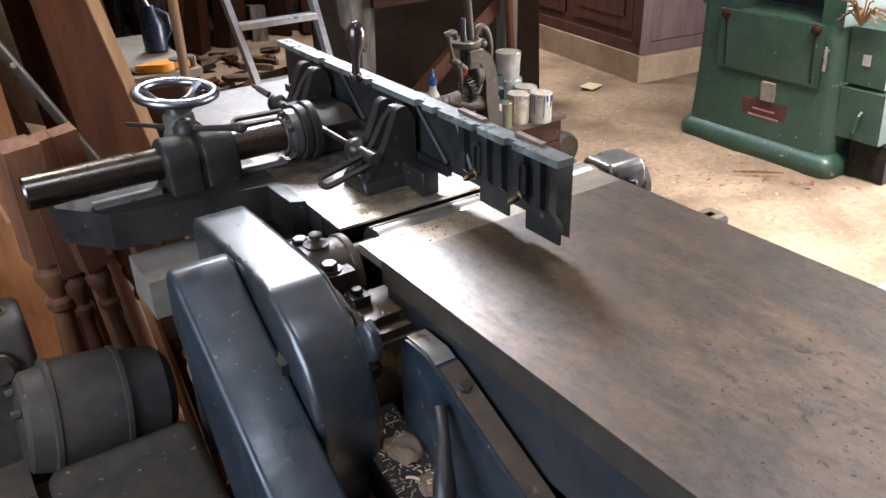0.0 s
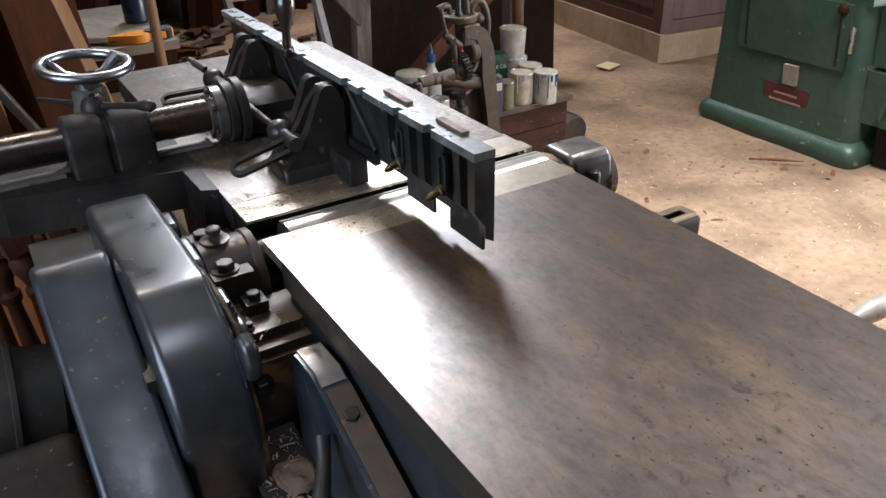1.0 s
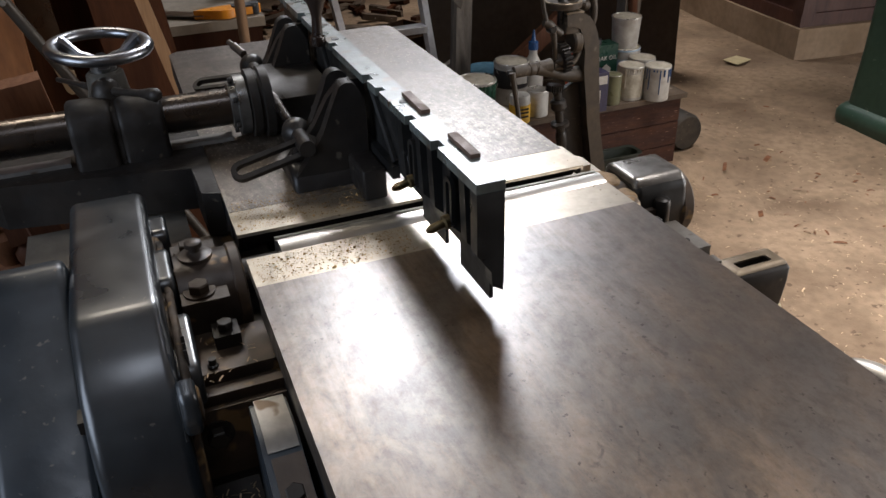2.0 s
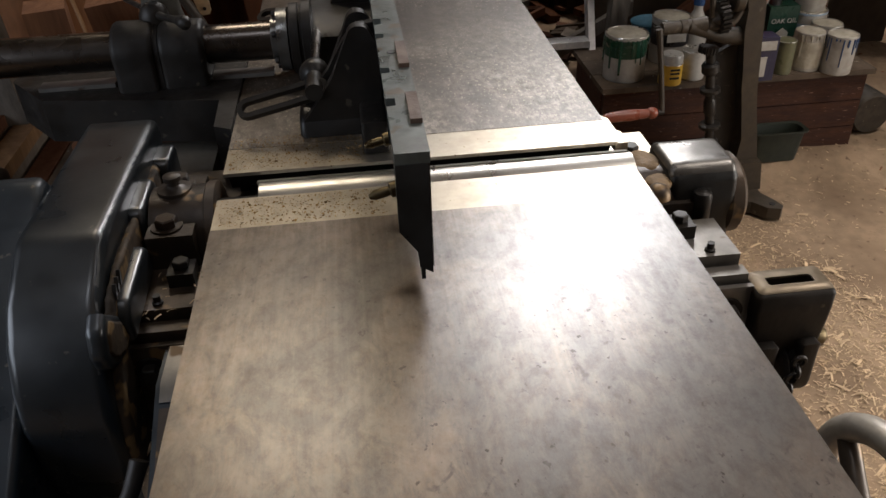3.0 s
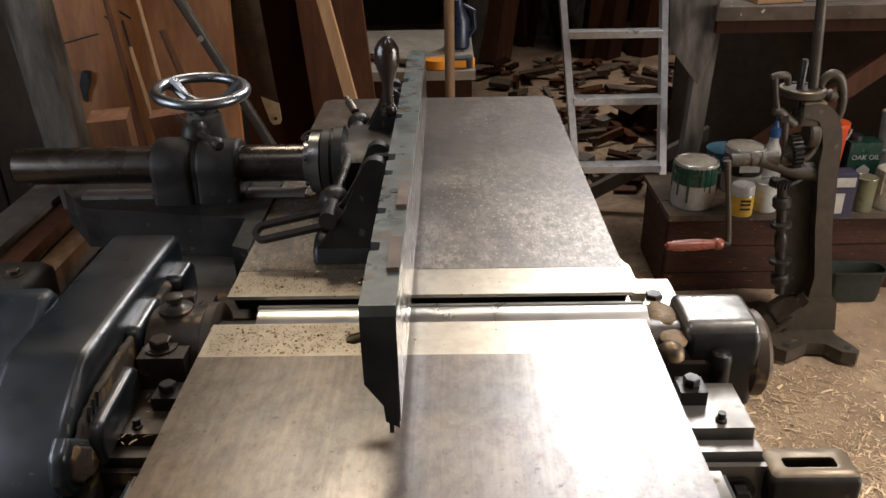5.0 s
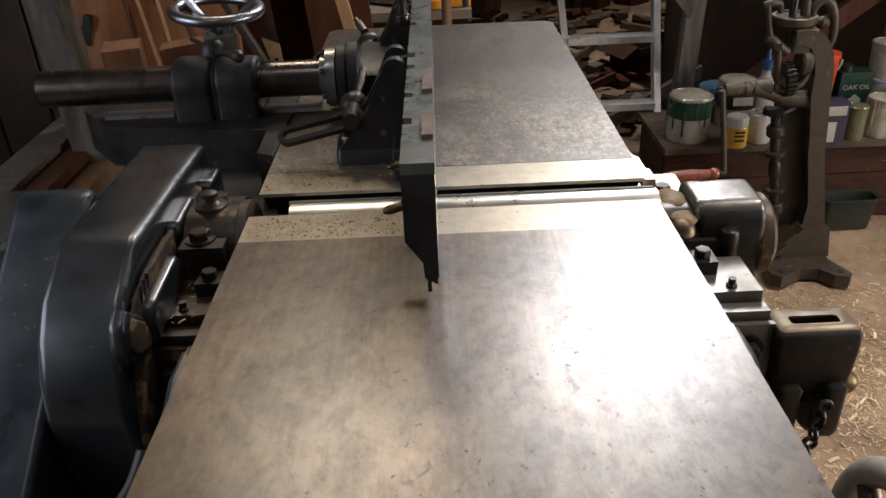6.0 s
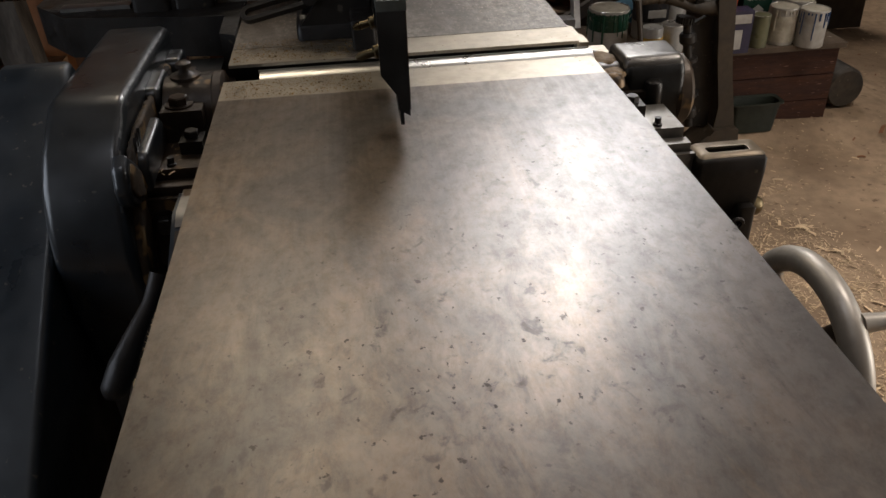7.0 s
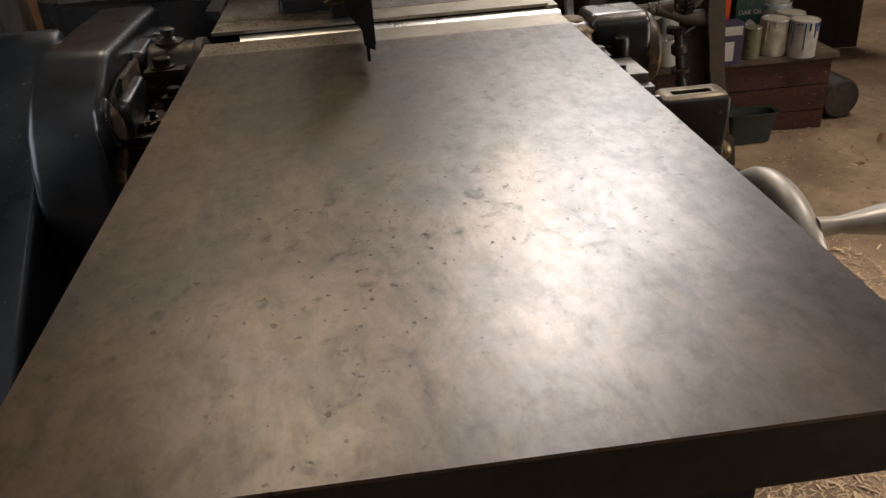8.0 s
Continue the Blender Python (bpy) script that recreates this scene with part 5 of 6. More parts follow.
for y in (0.12, 0.78):
    pn = part("panel", box(B(), 0.026, 0.04, y, y + 0.58, 0.27, 1.6), M["cabinet"], cab, "", 0.008, 2)
    part("panel_field", box(B(), 0.018, 0.026, y + 0.07, y + 0.51, 0.34, 1.52), M["cabinet"], pn, "", 0.006)
part("corner_post", box(B(), 0.015, 0.09, 0.02, 0.10, 0.216, 1.88), M["cabinet"], cab, "", 0.012, 3)

# ---------------------------------------------------------------- crate with tins
crate = thing("wooden_crate", (0.64, 1.42, 0), "low red-stained wooden crate used as a shelf", "crate")
for k in range(3):
    z0, z1 = 0.012 + 0.0885 * k, 0.097 + 0.0885 * k
    part("side_board", box(B(), 0.662, 1.495, 1.475, 1.495, z0, z1), M["crate"], crate, "", 0.003)
    part("side_board", box(B(), 0.662, 1.495, 1.765, 1.785, z0, z1), M["crate"], crate, "", 0.003)
    part("end_board", box(B(), 0.657, 0.677, 1.496, 1.764, z0, z1), M["crate"], crate, "", 0.003)
    part("end_board", box(B(), 1.480, 1.500, 1.496, 1.764, z0, z1), M["crate"], crate, "", 0.003)
for k in range(3):
    part("top_board", box(B(), 0.65, 1.505, 1.455 + 0.117 * k, 1.569 + 0.117 * k, 0.279, 0.296), M["crate_top"], crate, "paint-spotted top board", 0.004)
solo("iron_roller", lathe(B(), (1.588, 1.525, 0.105), (1.575, 1.76, 0.105), [(0, 0.05), (0.0, 0.062), (0.06, 0.07), (0.94, 0.07), (1, 0.055)], 32), M["motor"], "dark round roller beside the crate", "roller")


def tin(name, x, y, r, h, mat, label, z=0.33, band=None, lid="paint_lid", taper=0.0, category="paint tin", handle=False, drips=None, seg=28):
    t = thing(name, (x, y, z), label, category)
    r1 = r * (1 + taper)
    wall = lathe(B(), (x, y, z), (x, y, z + h), [(0, r * 0.97), (0.02, r), (0.04, r), (0.95, r1), (0.96, r1 * 1.03), (1.0, r1 * 1.03)], seg)
    w = part("wall", wall, mat, t)
    part("rim", torus(B(), (x, y, z + h), (0, 0, 1), r1 * 0.98, r * 0.045, seg, 8), M["tin"], t, "tin rim")
    part("lid", lathe(B(), (x, y, z + h - 0.004), (x, y, z + h + 0.001), [(0, r1 * 0.93), (0.8, r1 * 0.93), (1, r1 * 0.86)], seg), M[lid], t, "paint-smeared lid")
    if band:
        bmat, z0, z1 = band
        part("label_band", lathe(B(), (x, y, z + h * z0), (x, y, z + h * z1), [(0, r + (r1 - r) * z0 + 0.0006), (1, r + (r1 - r) * z1 + 0.0006)], seg), M[bmat], t, "printed band")
    if drips:
        for k in range(13):
            a = radians(150 + k * 17 + random.uniform(-9, 9))
            e = Vector((math.cos(a), math.sin(a), 0))
            dl = (0.06 + 0.72 * random.random() ** 1.6) * h
            rw = random.uniform(0.45, 1.25)
            bm = tube(B(), [Vector((x, y, z + h * 0.96)) + e * r1, Vector((x, y, z + h * 0.96 - dl)) + e * (r1 + 0.0012)], [r * 0.07 * rw, r * 0.045 * rw], 6)
            part("drip", bm, M[drips], t)
    if handle:
        pts = [Vector((x + (r1 + 0.004) * math.cos(radians(a)), y - 0.3 * r, z + h * 0.86 - 0.5 * r * math.sin(radians(a)))) for a in range(0, 181, 15)]
        part("wire_handle", tube(B(), pts, 0.0014, 6), M["tin"], t)
    return t


crate_goods = set(bpy.data.objects)
tin("paint_tin", 0.727, 1.515, 0.062, 0.135, M["white"], "white paint tin with dark green paint runs", band=("green_paint", 0.55, 0.94), drips="green_paint", handle=True)
tub = tin("glue_tub", 0.845, 1.44, 0.034, 0.062, M["yellow"], "small tub with a yellow label", lid="clear", category="plastic tub")
part("neck", lathe(B(), (0.845, 1.44, 0.392), (0.845, 1.44, 0.42), [(0, 0.033), (0.8, 0.033), (1, 0.03)], 24), M["clear"], tub, "cloudy plastic neck")
for z in (0.352, 0.366, 0.377):
    part("letter_bar", box(B(), 0.832, 0.86, 1.4055, 1.408, z, z + 0.006), M["black_label"], tub)
dul = tin("paint_tin", 0.905, 1.625, 0.058, 0.14, M["white"], "white paint tin with a black printed band", band=("black_label", 0.42, 0.86), handle=True)
part("letter_bar", box(B(), 0.875, 0.935, 1.5655, 1.568, 0.405, 0.43), M["white"], dul)
tin("glass_jar", 0.925, 1.47, 0.036, 0.085, M["clear"], "cloudy jar with a pale lid", lid="tin", category="jar")
bot = thing("plastic_bottle", (0.985, 1.62, 0.33), "white plastic bottle with a blue nozzle", "bottle")
part("bottle_body", lathe(B(), (0.985, 1.62, 0.33), (0.985, 1.62, 0.50), [(0, 0.034), (0.03, 0.036), (0.65, 0.036), (0.8, 0.022), (0.9, 0.014), (1, 0.013)], 24), M["white"], bot)
part("nozzle", lathe(B(), (0.985, 1.62, 0.50), (0.985, 1.62, 0.565), [(0, 0.017), (0.4, 0.017), (0.45, 0.009), (1, 0.003)], 16), M["blue_paint"], bot, "blue screw nozzle")
bx = thing("cardboard_box", (1.10, 1.42, 0.33), "dark violet printed box with a white panel", "box")
part("carton", box(B(), 1.045, 1.145, 1.395, 1.45, 0.3305, 0.462), M["navy_card"], bx, "", 0.002)
part("label_panel", box(B(), 1.05, 1.115, 1.392, 1.3945, 0.345, 0.405), M["white"], bx, "white printed panel")
part("letter_bar", box(B(), 1.06, 1.138, 1.392, 1.3945, 0.425, 0.452), M["white"], bx)
cone = thing("orange_bucket", (1.145, 1.60, 0.33), "bright orange plastic bucket with a white handle", "bucket")
part("bucket_wall", lathe(B(), (1.145, 1.60, 0.33), (1.145, 1.60, 0.55), [(0, 0.032), (0.03, 0.035), (0.92, 0.043), (0.94, 0.046), (1, 0.046)], 28), M["cone"], cone)
part("bail_handle", tube(B(), [(1.145 + 0.048 * math.cos(radians(a)), 1.585, 0.53 - 0.05 * math.sin(radians(a))) for a in range(0, 181, 15)], 0.0035, 8), M["white"], cone, "white plastic handle")
oak = thing("oil_tin", (1.245, 1.60, 0.33), "dark green rectangular oil tin", "oil tin")
part("can_body", box(B(), 1.195, 1.29, 1.57, 1.63, 0.3305, 0.492), M["dark_green_tin"], oak, "", 0.004)
part("cap", lathe(B(), (1.22, 1.60, 0.492), (1.22, 1.60, 0.510), [(0, 0.018), (0.9, 0.018), (1, 0.015)], 18), M["black_label"], oak)
part("emblem", prism(B(), [(1.225, 0.41), (1.245, 0.425), (1.265, 0.41), (1.26, 0.38), (1.245, 0.395), (1.23, 0.38)], "y", 1.5675, 1.5695), M["white"], oak)


def lettering(text, size, m, mat, parent, name="lettering"):
    cu = bpy.data.curves.new(name, "FONT")
    cu.body, cu.size, cu.align_x, cu.extrude = text, size, "CENTER", 0.0005
    ob = bpy.data.objects.new(name, cu)
    scene.collection.objects.link(ob)
    bpy.context.view_layer.update()
    me = bpy.data.meshes.new_from_object(ob.evaluated_get(bpy.context.evaluated_depsgraph_get()))
    bpy.data.objects.remove(ob)
    me.transform(Matrix.Translation(-ORIGIN[parent.name]) @ m)
    me.materials.clear()
    me.materials.append(mat)
    t = new(name, me)
    t.parent = parent
    return t


lettering("OAK OIL", 0.021, pose(1.245, 1.5685, 0.440, 90, 0, 0), M["white"], oak)
tin("slim_tin", 1.20, 1.455, 0.030, 0.10, M["olive"], "slim dull olive metal tin", lid="olive", category="tin")
tin("paint_tin", 1.285, 1.475, 0.044, 0.115, M["white"], "grubby white paint tin", band=("paint_lid", 0.1, 0.8), drips="paint_lid")
tin("paint_tin", 1.360, 1.43, 0.044, 0.115, M["white"], "white paint tin with blue paint runs", drips="blue_paint")
tin("paint_tin", 1.365, 1.53, 0.044, 0.115, M["white"], "pale grey tin with a crusted lid", drips="paint_lid")
tin("bucket", 1.352, 1.625, 0.052, 0.13, M["light_blue"], "pale blue plastic bucket", taper=0.08, category="bucket", band=("white", 0.75, 0.95), handle=True)
tin("bucket", 1.352, 1.625, 0.045, 0.105, M["white"], "small white plastic bucket stacked on another", z=0.4615, taper=0.12, category="bucket")
# all of it stands on the crate's top
for ob in set(bpy.data.objects) - crate_goods:
    if ob.parent is None:
        ob.location += Vector((0.012, 0.032, -0.034))
tr = thing("metal_tray", (1.21, 1.435, 0.04), "empty dull green metal tray on the floor", "tray")
bm = B()
rings(bm, [[(x, y, z) for x, y in round_rect(1.135 - o, 1.285 + o, 1.405 - o, 1.455 + o, 0.02, 3)] for z, o in ((0.030, 0.0), (0.128, 0.008), (0.130, 0.016), (0.135, 0.016), (0.132, 0.005), (0.042, -0.006))])
part("tray_shell", bm, M["tray"], tr)

# ---------------------------------------------------------------- hand-cranked drill stand
dr = thing("hand_drill_press", (1.0, 1.25, 0), "old cast-iron hand-cranked drill press", "drill press")
DY = 1.30
foot = [(0.888, 1.19), (0.893, 1.155), (0.915, 1.14), (0.945, 1.155), (0.985, 1.18), (1.03, 1.175), (1.06, 1.135), (1.095, 1.125), (1.108, 1.14), (1.10, 1.17), (1.078, 1.22),
        (1.08, 1.34), (1.10, 1.38), (1.06, 1.40), (0.99, 1.38), (0.93, 1.41), (0.89, 1.40), (0.905, 1.34), (0.90, 1.25)]
part("foot", prism(B(), foot, "z", 0.0, 0.036), M["drill"], dr, "", 0.012, 3)
for x, y in ((0.922, 1.168), (1.082, 1.155), (0.915, 1.385), (1.07, 1.375)):
    part("bolt_hole", cyl(B(), (x, y, 0.0355), (x, y, 0.0372), 0.009, seg=14), M["black"], dr)
part("plinth", prism(B(), [(0.945, 0.034), (0.955, 0.075), (1.0, 0.125), (1.075, 0.125), (1.088, 0.034)], "y", 1.245, 1.355), M["drill"], dr, "", 0.010, 2)
for k in range(2):
    part("plinth_step", obox(B(), pose(0.955 - 0.022 * k, DY - 0.01, 0.085 - 0.03 * k, 0, -42, 0), 0.075, 0.10 + 0.02 * k, 0.012), M["drill"], dr, "", 0.003)


def toothed(bm, c, axis, r, width, teeth, depth):
    c = Vector(c)
    d, u, w = frame_of(axis)
    cyl(bm, c - d * width / 2, c + d * width / 2, r - depth, seg=28)
    for k in range(teeth):
        a = 2 * math.pi * k / teeth
        e = u * math.cos(a) + w * math.sin(a)
        m = Matrix((e, d.cross(e), d)).transposed().to_4x4()
        m.translation = c + e * (r - depth / 2)
        obox(bm, m, depth * 1.6, 2.4 * r / teeth, width)
    return bm


column = [(0.935, 0.678), (0.952, 0.675), (0.970, 0.664), (0.988, 0.642), (1.0, 0.613), (1.008, 0.580), (1.012, 0.53), (1.016, 0.48), (1.023, 0.42), (1.029, 0.35), (1.043, 0.27), (1.060, 0.19), (1.074, 0.11), (1.086, 0.036),
          (0.99, 0.036), (1.006, 0.11), (1.012, 0.19), (0.998, 0.27), (0.985, 0.34), (0.978, 0.40), (0.968, 0.465), (0.962, 0.51), (0.962, 0.565), (0.953, 0.607), (0.940, 0.632), (0.918, 0.640), (0.898, 0.642), (0.896, 0.674)]
part("column", prism(B(), column, "y", DY - 0.030, DY + 0.030), M["drill"], dr, "curved cast neck", 0.012, 3)
part("web", prism(B(), [(0.90, 0.44), (0.965, 0.47), (0.985, 0.34), (1.0, 0.22), (1.0, 0.12), (0.955, 0.12), (0.92, 0.25)], "y", DY + 0.002, DY + 0.018), M["soot_iron"], dr, "black rack casting", 0.004)
part("fork_arm", bent([(0.985, DY, 0.488), (0.95, DY, 0.489), (0.906, DY - 0.004, 0.495), (0.870, DY - 0.008, 0.508), (0.838, DY - 0.012, 0.522), (0.812, DY - 0.012, 0.530)], [0.028, 0.024, 0.019, 0.017, 0.019, 0.020], 18), M["drill"], dr, "curved cast arm")
part("fork_arm", bent([(0.960, DY - 0.006, 0.585), (0.946, DY - 0.012, 0.556), (0.929, DY - 0.016, 0.534), (0.901, DY - 0.018, 0.523), (0.866, DY - 0.016, 0.528)], [0.013, 0.0115, 0.011, 0.0105, 0.012], 14), M["drill"], dr, "curved cast arm")
part("crank_boss", lathe(B(), (0.736, DY - 0.012, 0.527), (0.858, DY - 0.012, 0.531), [(0, 0.011), (0.03, 0.017), (0.42, 0.0165), (0.44, 0.0185), (0.56, 0.0185), (0.58, 0.017), (0.85, 0.020), (1, 0.022)], 24), M["drill"], dr)
part("crank_nut", lathe(B(), (0.719, DY - 0.012, 0.526), (0.736, DY - 0.012, 0.527), [(0, 0.007), (0.2, 0.010), (1, 0.010)], 6), M["dark_iron"], dr)
part("gear", toothed(B(), (0.900, DY - 0.010, 0.549), (1, 0, 0.15), 0.043, 0.022, 22, 0.007), M["dark_iron"], dr, "toothed bevel gear")
part("gear_hub", lathe(B(), (0.872, DY - 0.012, 0.536), (0.892, DY - 0.011, 0.541), [(0, 0.010), (0.5, 0.014), (1, 0.022)], 18), M["drill"], dr)
part("bearing_ring", lathe(B(), (0.922, DY - 0.008, 0.592), (0.950, DY - 0.008, 0.592), [(0, 0.020), (0.0, 0.030), (0.2, 0.034), (0.8, 0.034), (1, 0.030)], 24), M["drill"], dr)
part("head_block", hood(dense([(DY - 0.026, 0.62), (DY - 0.026, 0.668), (DY + 0.026, 0.668), (DY + 0.026, 0.62)], 0.01), 0.893, 0.945, 0.008, 4), M["drill"], dr, angle=60)
part("crank_rod", bent([(0.727, DY - 0.028, 0.532), (0.737, DY - 0.034, 0.46), (0.746, DY - 0.040, 0.39), (0.752, DY - 0.044, 0.335), (0.754, DY - 0.046, 0.306)], [0.0095, 0.0075, 0.0075, 0.008, 0.009], 10), M["drill"], dr)
part("crank_ferrule", lathe(B(), (0.760, DY - 0.046, 0.306), (0.742, DY - 0.048, 0.306), [(0, 0.008), (0.4, 0.009), (1, 0.009)], 14), M["dark_iron"], dr)
part("crank_grip", lathe(B(), (0.740, DY - 0.048, 0.306), (0.583, DY - 0.056, 0.305), [(0, 0.011), (0.04, 0.0155), (0.11, 0.0165), (0.16, 0.012), (0.19, 0.0125), (0.5, 0.0165), (0.82, 0.0145), (0.95, 0.011), (1, 0.003)], 20), M["handle_red"], dr, "varnished red-brown wooden grip")
fwl = part("feed_wheel", lathe(B(), (0.896, DY, 0.690), (0.896, DY, 0.712), [(0, 0.030), (0.05, 0.046), (0.2, 0.054), (0.85, 0.056), (1, 0.054), (1.0, 0.046), (0.86, 0.045), (0.84, 0.016)], 40), M["drill"], dr, "small dished feed wheel", 0.0)
part("feed_rim", torus(B(), (0.896, DY, 0.711), (0, 0, 1), 0.0505, 0.0045, 40, 8, 0.5), M["socket_rim"], fwl, "worn bright rim")
part("feed_screw", lathe(B(), (0.889, DY - 0.002, 0.645), (0.889, DY - 0.002, 0.782), [(0, 0.0095), (0.96, 0.0095), (1, 0.0075)], 14), M["dark_iron"], dr, "", 0.0005)
part("spindle_rod", cyl(B(), (0.927, DY + 0.004, 0.67), (0.886, DY + 0.004, 1.12), 0.0125, seg=18), M["drill"], dr)
part("head_plate", hood(dense([(DY - 0.028, 0.674), (DY - 0.028, 0.681), (DY + 0.028, 0.681), (DY + 0.028, 0.674)], 0.008), 0.896, 0.952, 0.003, 3), M["socket_rim"], dr, "dusty bright top plate", angle=60)
part("rod_collar", lathe(B(), (0.8945, DY + 0.004, 0.960), (0.8935, DY + 0.004, 0.976), [(0, 0.012), (0.05, 0.020), (0.85, 0.020), (1, 0.014)], 20), M["drill"], dr)
part("pawl_bar", bent([(0.806, DY - 0.02, 0.743), (0.826, DY - 0.02, 0.748), (0.846, DY - 0.015, 0.744), (0.854, DY - 0.010, 0.722)], [0.008, 0.0095, 0.0095, 0.007], 12), M["drill"], dr)
part("pawl_arm", bent([(0.815, DY - 0.022, 0.745), (0.823, DY - 0.022, 0.705), (0.834, DY - 0.022, 0.660)], [0.0075, 0.0058, 0.008], 10), M["drill"], dr)
part("pawl", bent([(0.824, DY - 0.022, 0.660), (0.842, DY - 0.022, 0.655), (0.860, DY - 0.020, 0.640), (0.884, DY - 0.016, 0.622)], [0.009, 0.013, 0.0115, 0.012], 12), M["drill"], dr)
part("pawl_knuckle", lathe(B(), (0.852, DY - 0.034, 0.640), (0.852, DY - 0.006, 0.640), [(0, 0.009), (0.15, 0.013), (0.85, 0.013), (1, 0.009)], 16), M["dark_iron"], dr)
part("pawl_arm", bent([(0.858, DY - 0.020, 0.638), (0.866, DY - 0.018, 0.59), (0.871, DY - 0.016, 0.550)], [0.011, 0.0075, 0.006], 10), M["drill"], dr)
part("lift_hook", bent([(0.944, DY + 0.01, 0.708), (0.948, DY + 0.01, 0.728), (0.966, DY + 0.01, 0.742), (0.985, DY + 0.01, 0.734), (0.998, DY + 0.01, 0.709), (1.006, DY + 0.01, 0.675), (1.006, DY + 0.01, 0.640), (0.996, DY + 0.01, 0.615)],
                      [0.009, 0.0105, 0.0115, 0.0125, 0.0125, 0.0115, 0.0105, 0.009]), M["drill"], dr, "curved lifting hook")
part("hook_boss", lathe(B(), (0.945, DY + 0.01, 0.694), (0.992, DY + 0.01, 0.682), [(0, 0.008), (0.3, 0.010), (0.5, 0.017), (0.75, 0.017), (1, 0.006)], 16), M["drill"], dr)
part("gear", toothed(B(), (0.880, DY - 0.006, 0.459), (0.1, 0, 1), 0.025, 0.018, 18, 0.005), M["dark_iron"], dr, "small toothed pinion")
shaft = part("shaft", cyl(B(), (0.888, DY - 0.006, 0.45), (0.935, DY - 0.006, 0.13), 0.013, seg=18), M["dark_iron"], dr)
for f, r, h in ((0.14, 0.024, 0.10), (0.34, 0.028, 0.05), (0.50, 0.017, 0.16), (0.68, 0.030, 0.045), (0.86, 0.024, 0.10)):
    a, c = Vector((0.888, DY - 0.006, 0.45)), Vector((0.935, DY - 0.006, 0.13))
    part("collar", lathe(B(), a.lerp(c, f - h / 2), a.lerp(c, f + h / 2), [(0, r * 0.8), (0.2, r), (0.8, r), (1, r * 0.8)], 18), M["dark_iron"], shaft)

# ---------------------------------------------------------------- ladder
lad = thing("ladder", (0.57, 1.62, 0), "dull aluminium ladder leaning among the clutter", "ladder")
def ladder_y(z):
    return 1.6 + 0.62 * z


for xa, xb in ((0.446, 0.372), (0.692, 0.778)):
    bm = rings(B(), [[(x - 0.011, ladder_y(z), z), (x + 0.011, ladder_y(z), z), (x + 0.011, ladder_y(z) + 0.045, z), (x - 0.011, ladder_y(z) + 0.045, z)] for x, z in ((xa, 0.0), (xb, 1.35))])
    part("stile", bm, M["alu"], lad, "", 0.003)
for k in range(1, 7):
    z = 0.121 + 0.1925 * k
    f = z / 1.35
    part("step", box(B(), 0.446 - 0.074 * f + 0.009, 0.692 + 0.086 * f - 0.009, ladder_y(z) - 0.006, ladder_y(z) + 0.05, z - 0.011, z + 0.011), M["alu"], lad, "", 0.003)

# ---------------------------------------------------------------- workbench
wb = thing("workbench", (1.1, 2.0, 0), "rough old workbench with dusty top", "workbench")
for k in range(3):
    part("top_plank", box(B(), 0.79, 1.5, 1.70 + 0.2 * k, 1.894 + 0.2 * k, 0.80, 0.838), M["crate_top"], wb, "grimy plank with pale specks", 0.004)
part("apron", box(B(), 0.80, 1.49, 1.715, 1.74, 0.762, 0.799), M["dark_wood"], wb, "dark brown front rail", 0.003)
part("leg", box(B(), 1.415, 1.48, 1.745, 1.80, 0.0, 0.799), M["old_wood"], wb, "pale grey post", 0.004)
part("leg", prism(B(), [(0.742, 0.0), (0.80, 0.0), (0.83, 0.79), (0.775, 0.79)], "y", 1.765, 1.815), M["post"], wb, "worn grey leg", 0.004)
part("side_panel", prism(B(), [(0.655, 0.95), (0.676, 0.72), (0.772, 0.605), (0.80, 0.70), (0.815, 0.95)], "y", 1.742, 1.762), M["post"], wb, "stained grey side board", 0.003)
part("brace", obox(B(), pose(1.22, 1.79, 0.55, 0, -38, 0), 0.62, 0.03, 0.06), M["brown_wood"], wb, "", 0.003)
solo("board_offcut", obox(B(), pose(0.98, 1.80, 0.848, 0, 0, 8), 0.14, 0.10, 0.018), M["pine"], "pale board offcut on the bench", "board", bevel=0.002)
solo("board_offcut", obox(B(), pose(1.18, 1.82, 0.8495, 0, 0, -4), 0.2, 0.08, 0.022), M["white"], "pale painted board on the bench", "board", bevel=0.002)
solo("dark_board", rings(B(), [[(0.9, 2.42, 0.0), (2.2, 2.42, 0.0), (2.2, 2.44, 0.0), (0.9, 2.44, 0.0)], [(0.9, 2.46, 0.78), (2.2, 2.46, 0.78), (2.2, 2.48, 0.78), (0.9, 2.48, 0.78)]]), M["wall"], "sooty brown board leaning behind the bench", "board")
solo("teal_tub", lathe(B(), (1.03, 2.1, 0.0), (1.03, 2.1, 0.27), [(0, 0.06), (0.95, 0.075), (1, 0.08)], 24), M["teal"], "teal plastic tub under the bench", "tub")
solo("leaning_rod", tube(B(), [(1.50, 1.76, 0.0), (1.425, 1.735, 0.72), (1.39, 1.70, 1.05)], 0.018, 10), M["brown_wood"], "brown wooden pole leaning by the bench", "pole")

# ---------------------------------------------------------------- small table with tools
st = thing("side_table", (-0.1, 1.75, 0), "low dusty side table with loose tools", "table")
part("table_top", box(B(), -0.30, 0.09, 1.49, 2.06, 0.695, 0.72), M["bench_wood"], st, "", 0.004)
part("rail", box(B(), -0.29, 0.08, 1.50, 1.525, 0.60, 0.695), M["dark_wood"], st, "", 0.003)
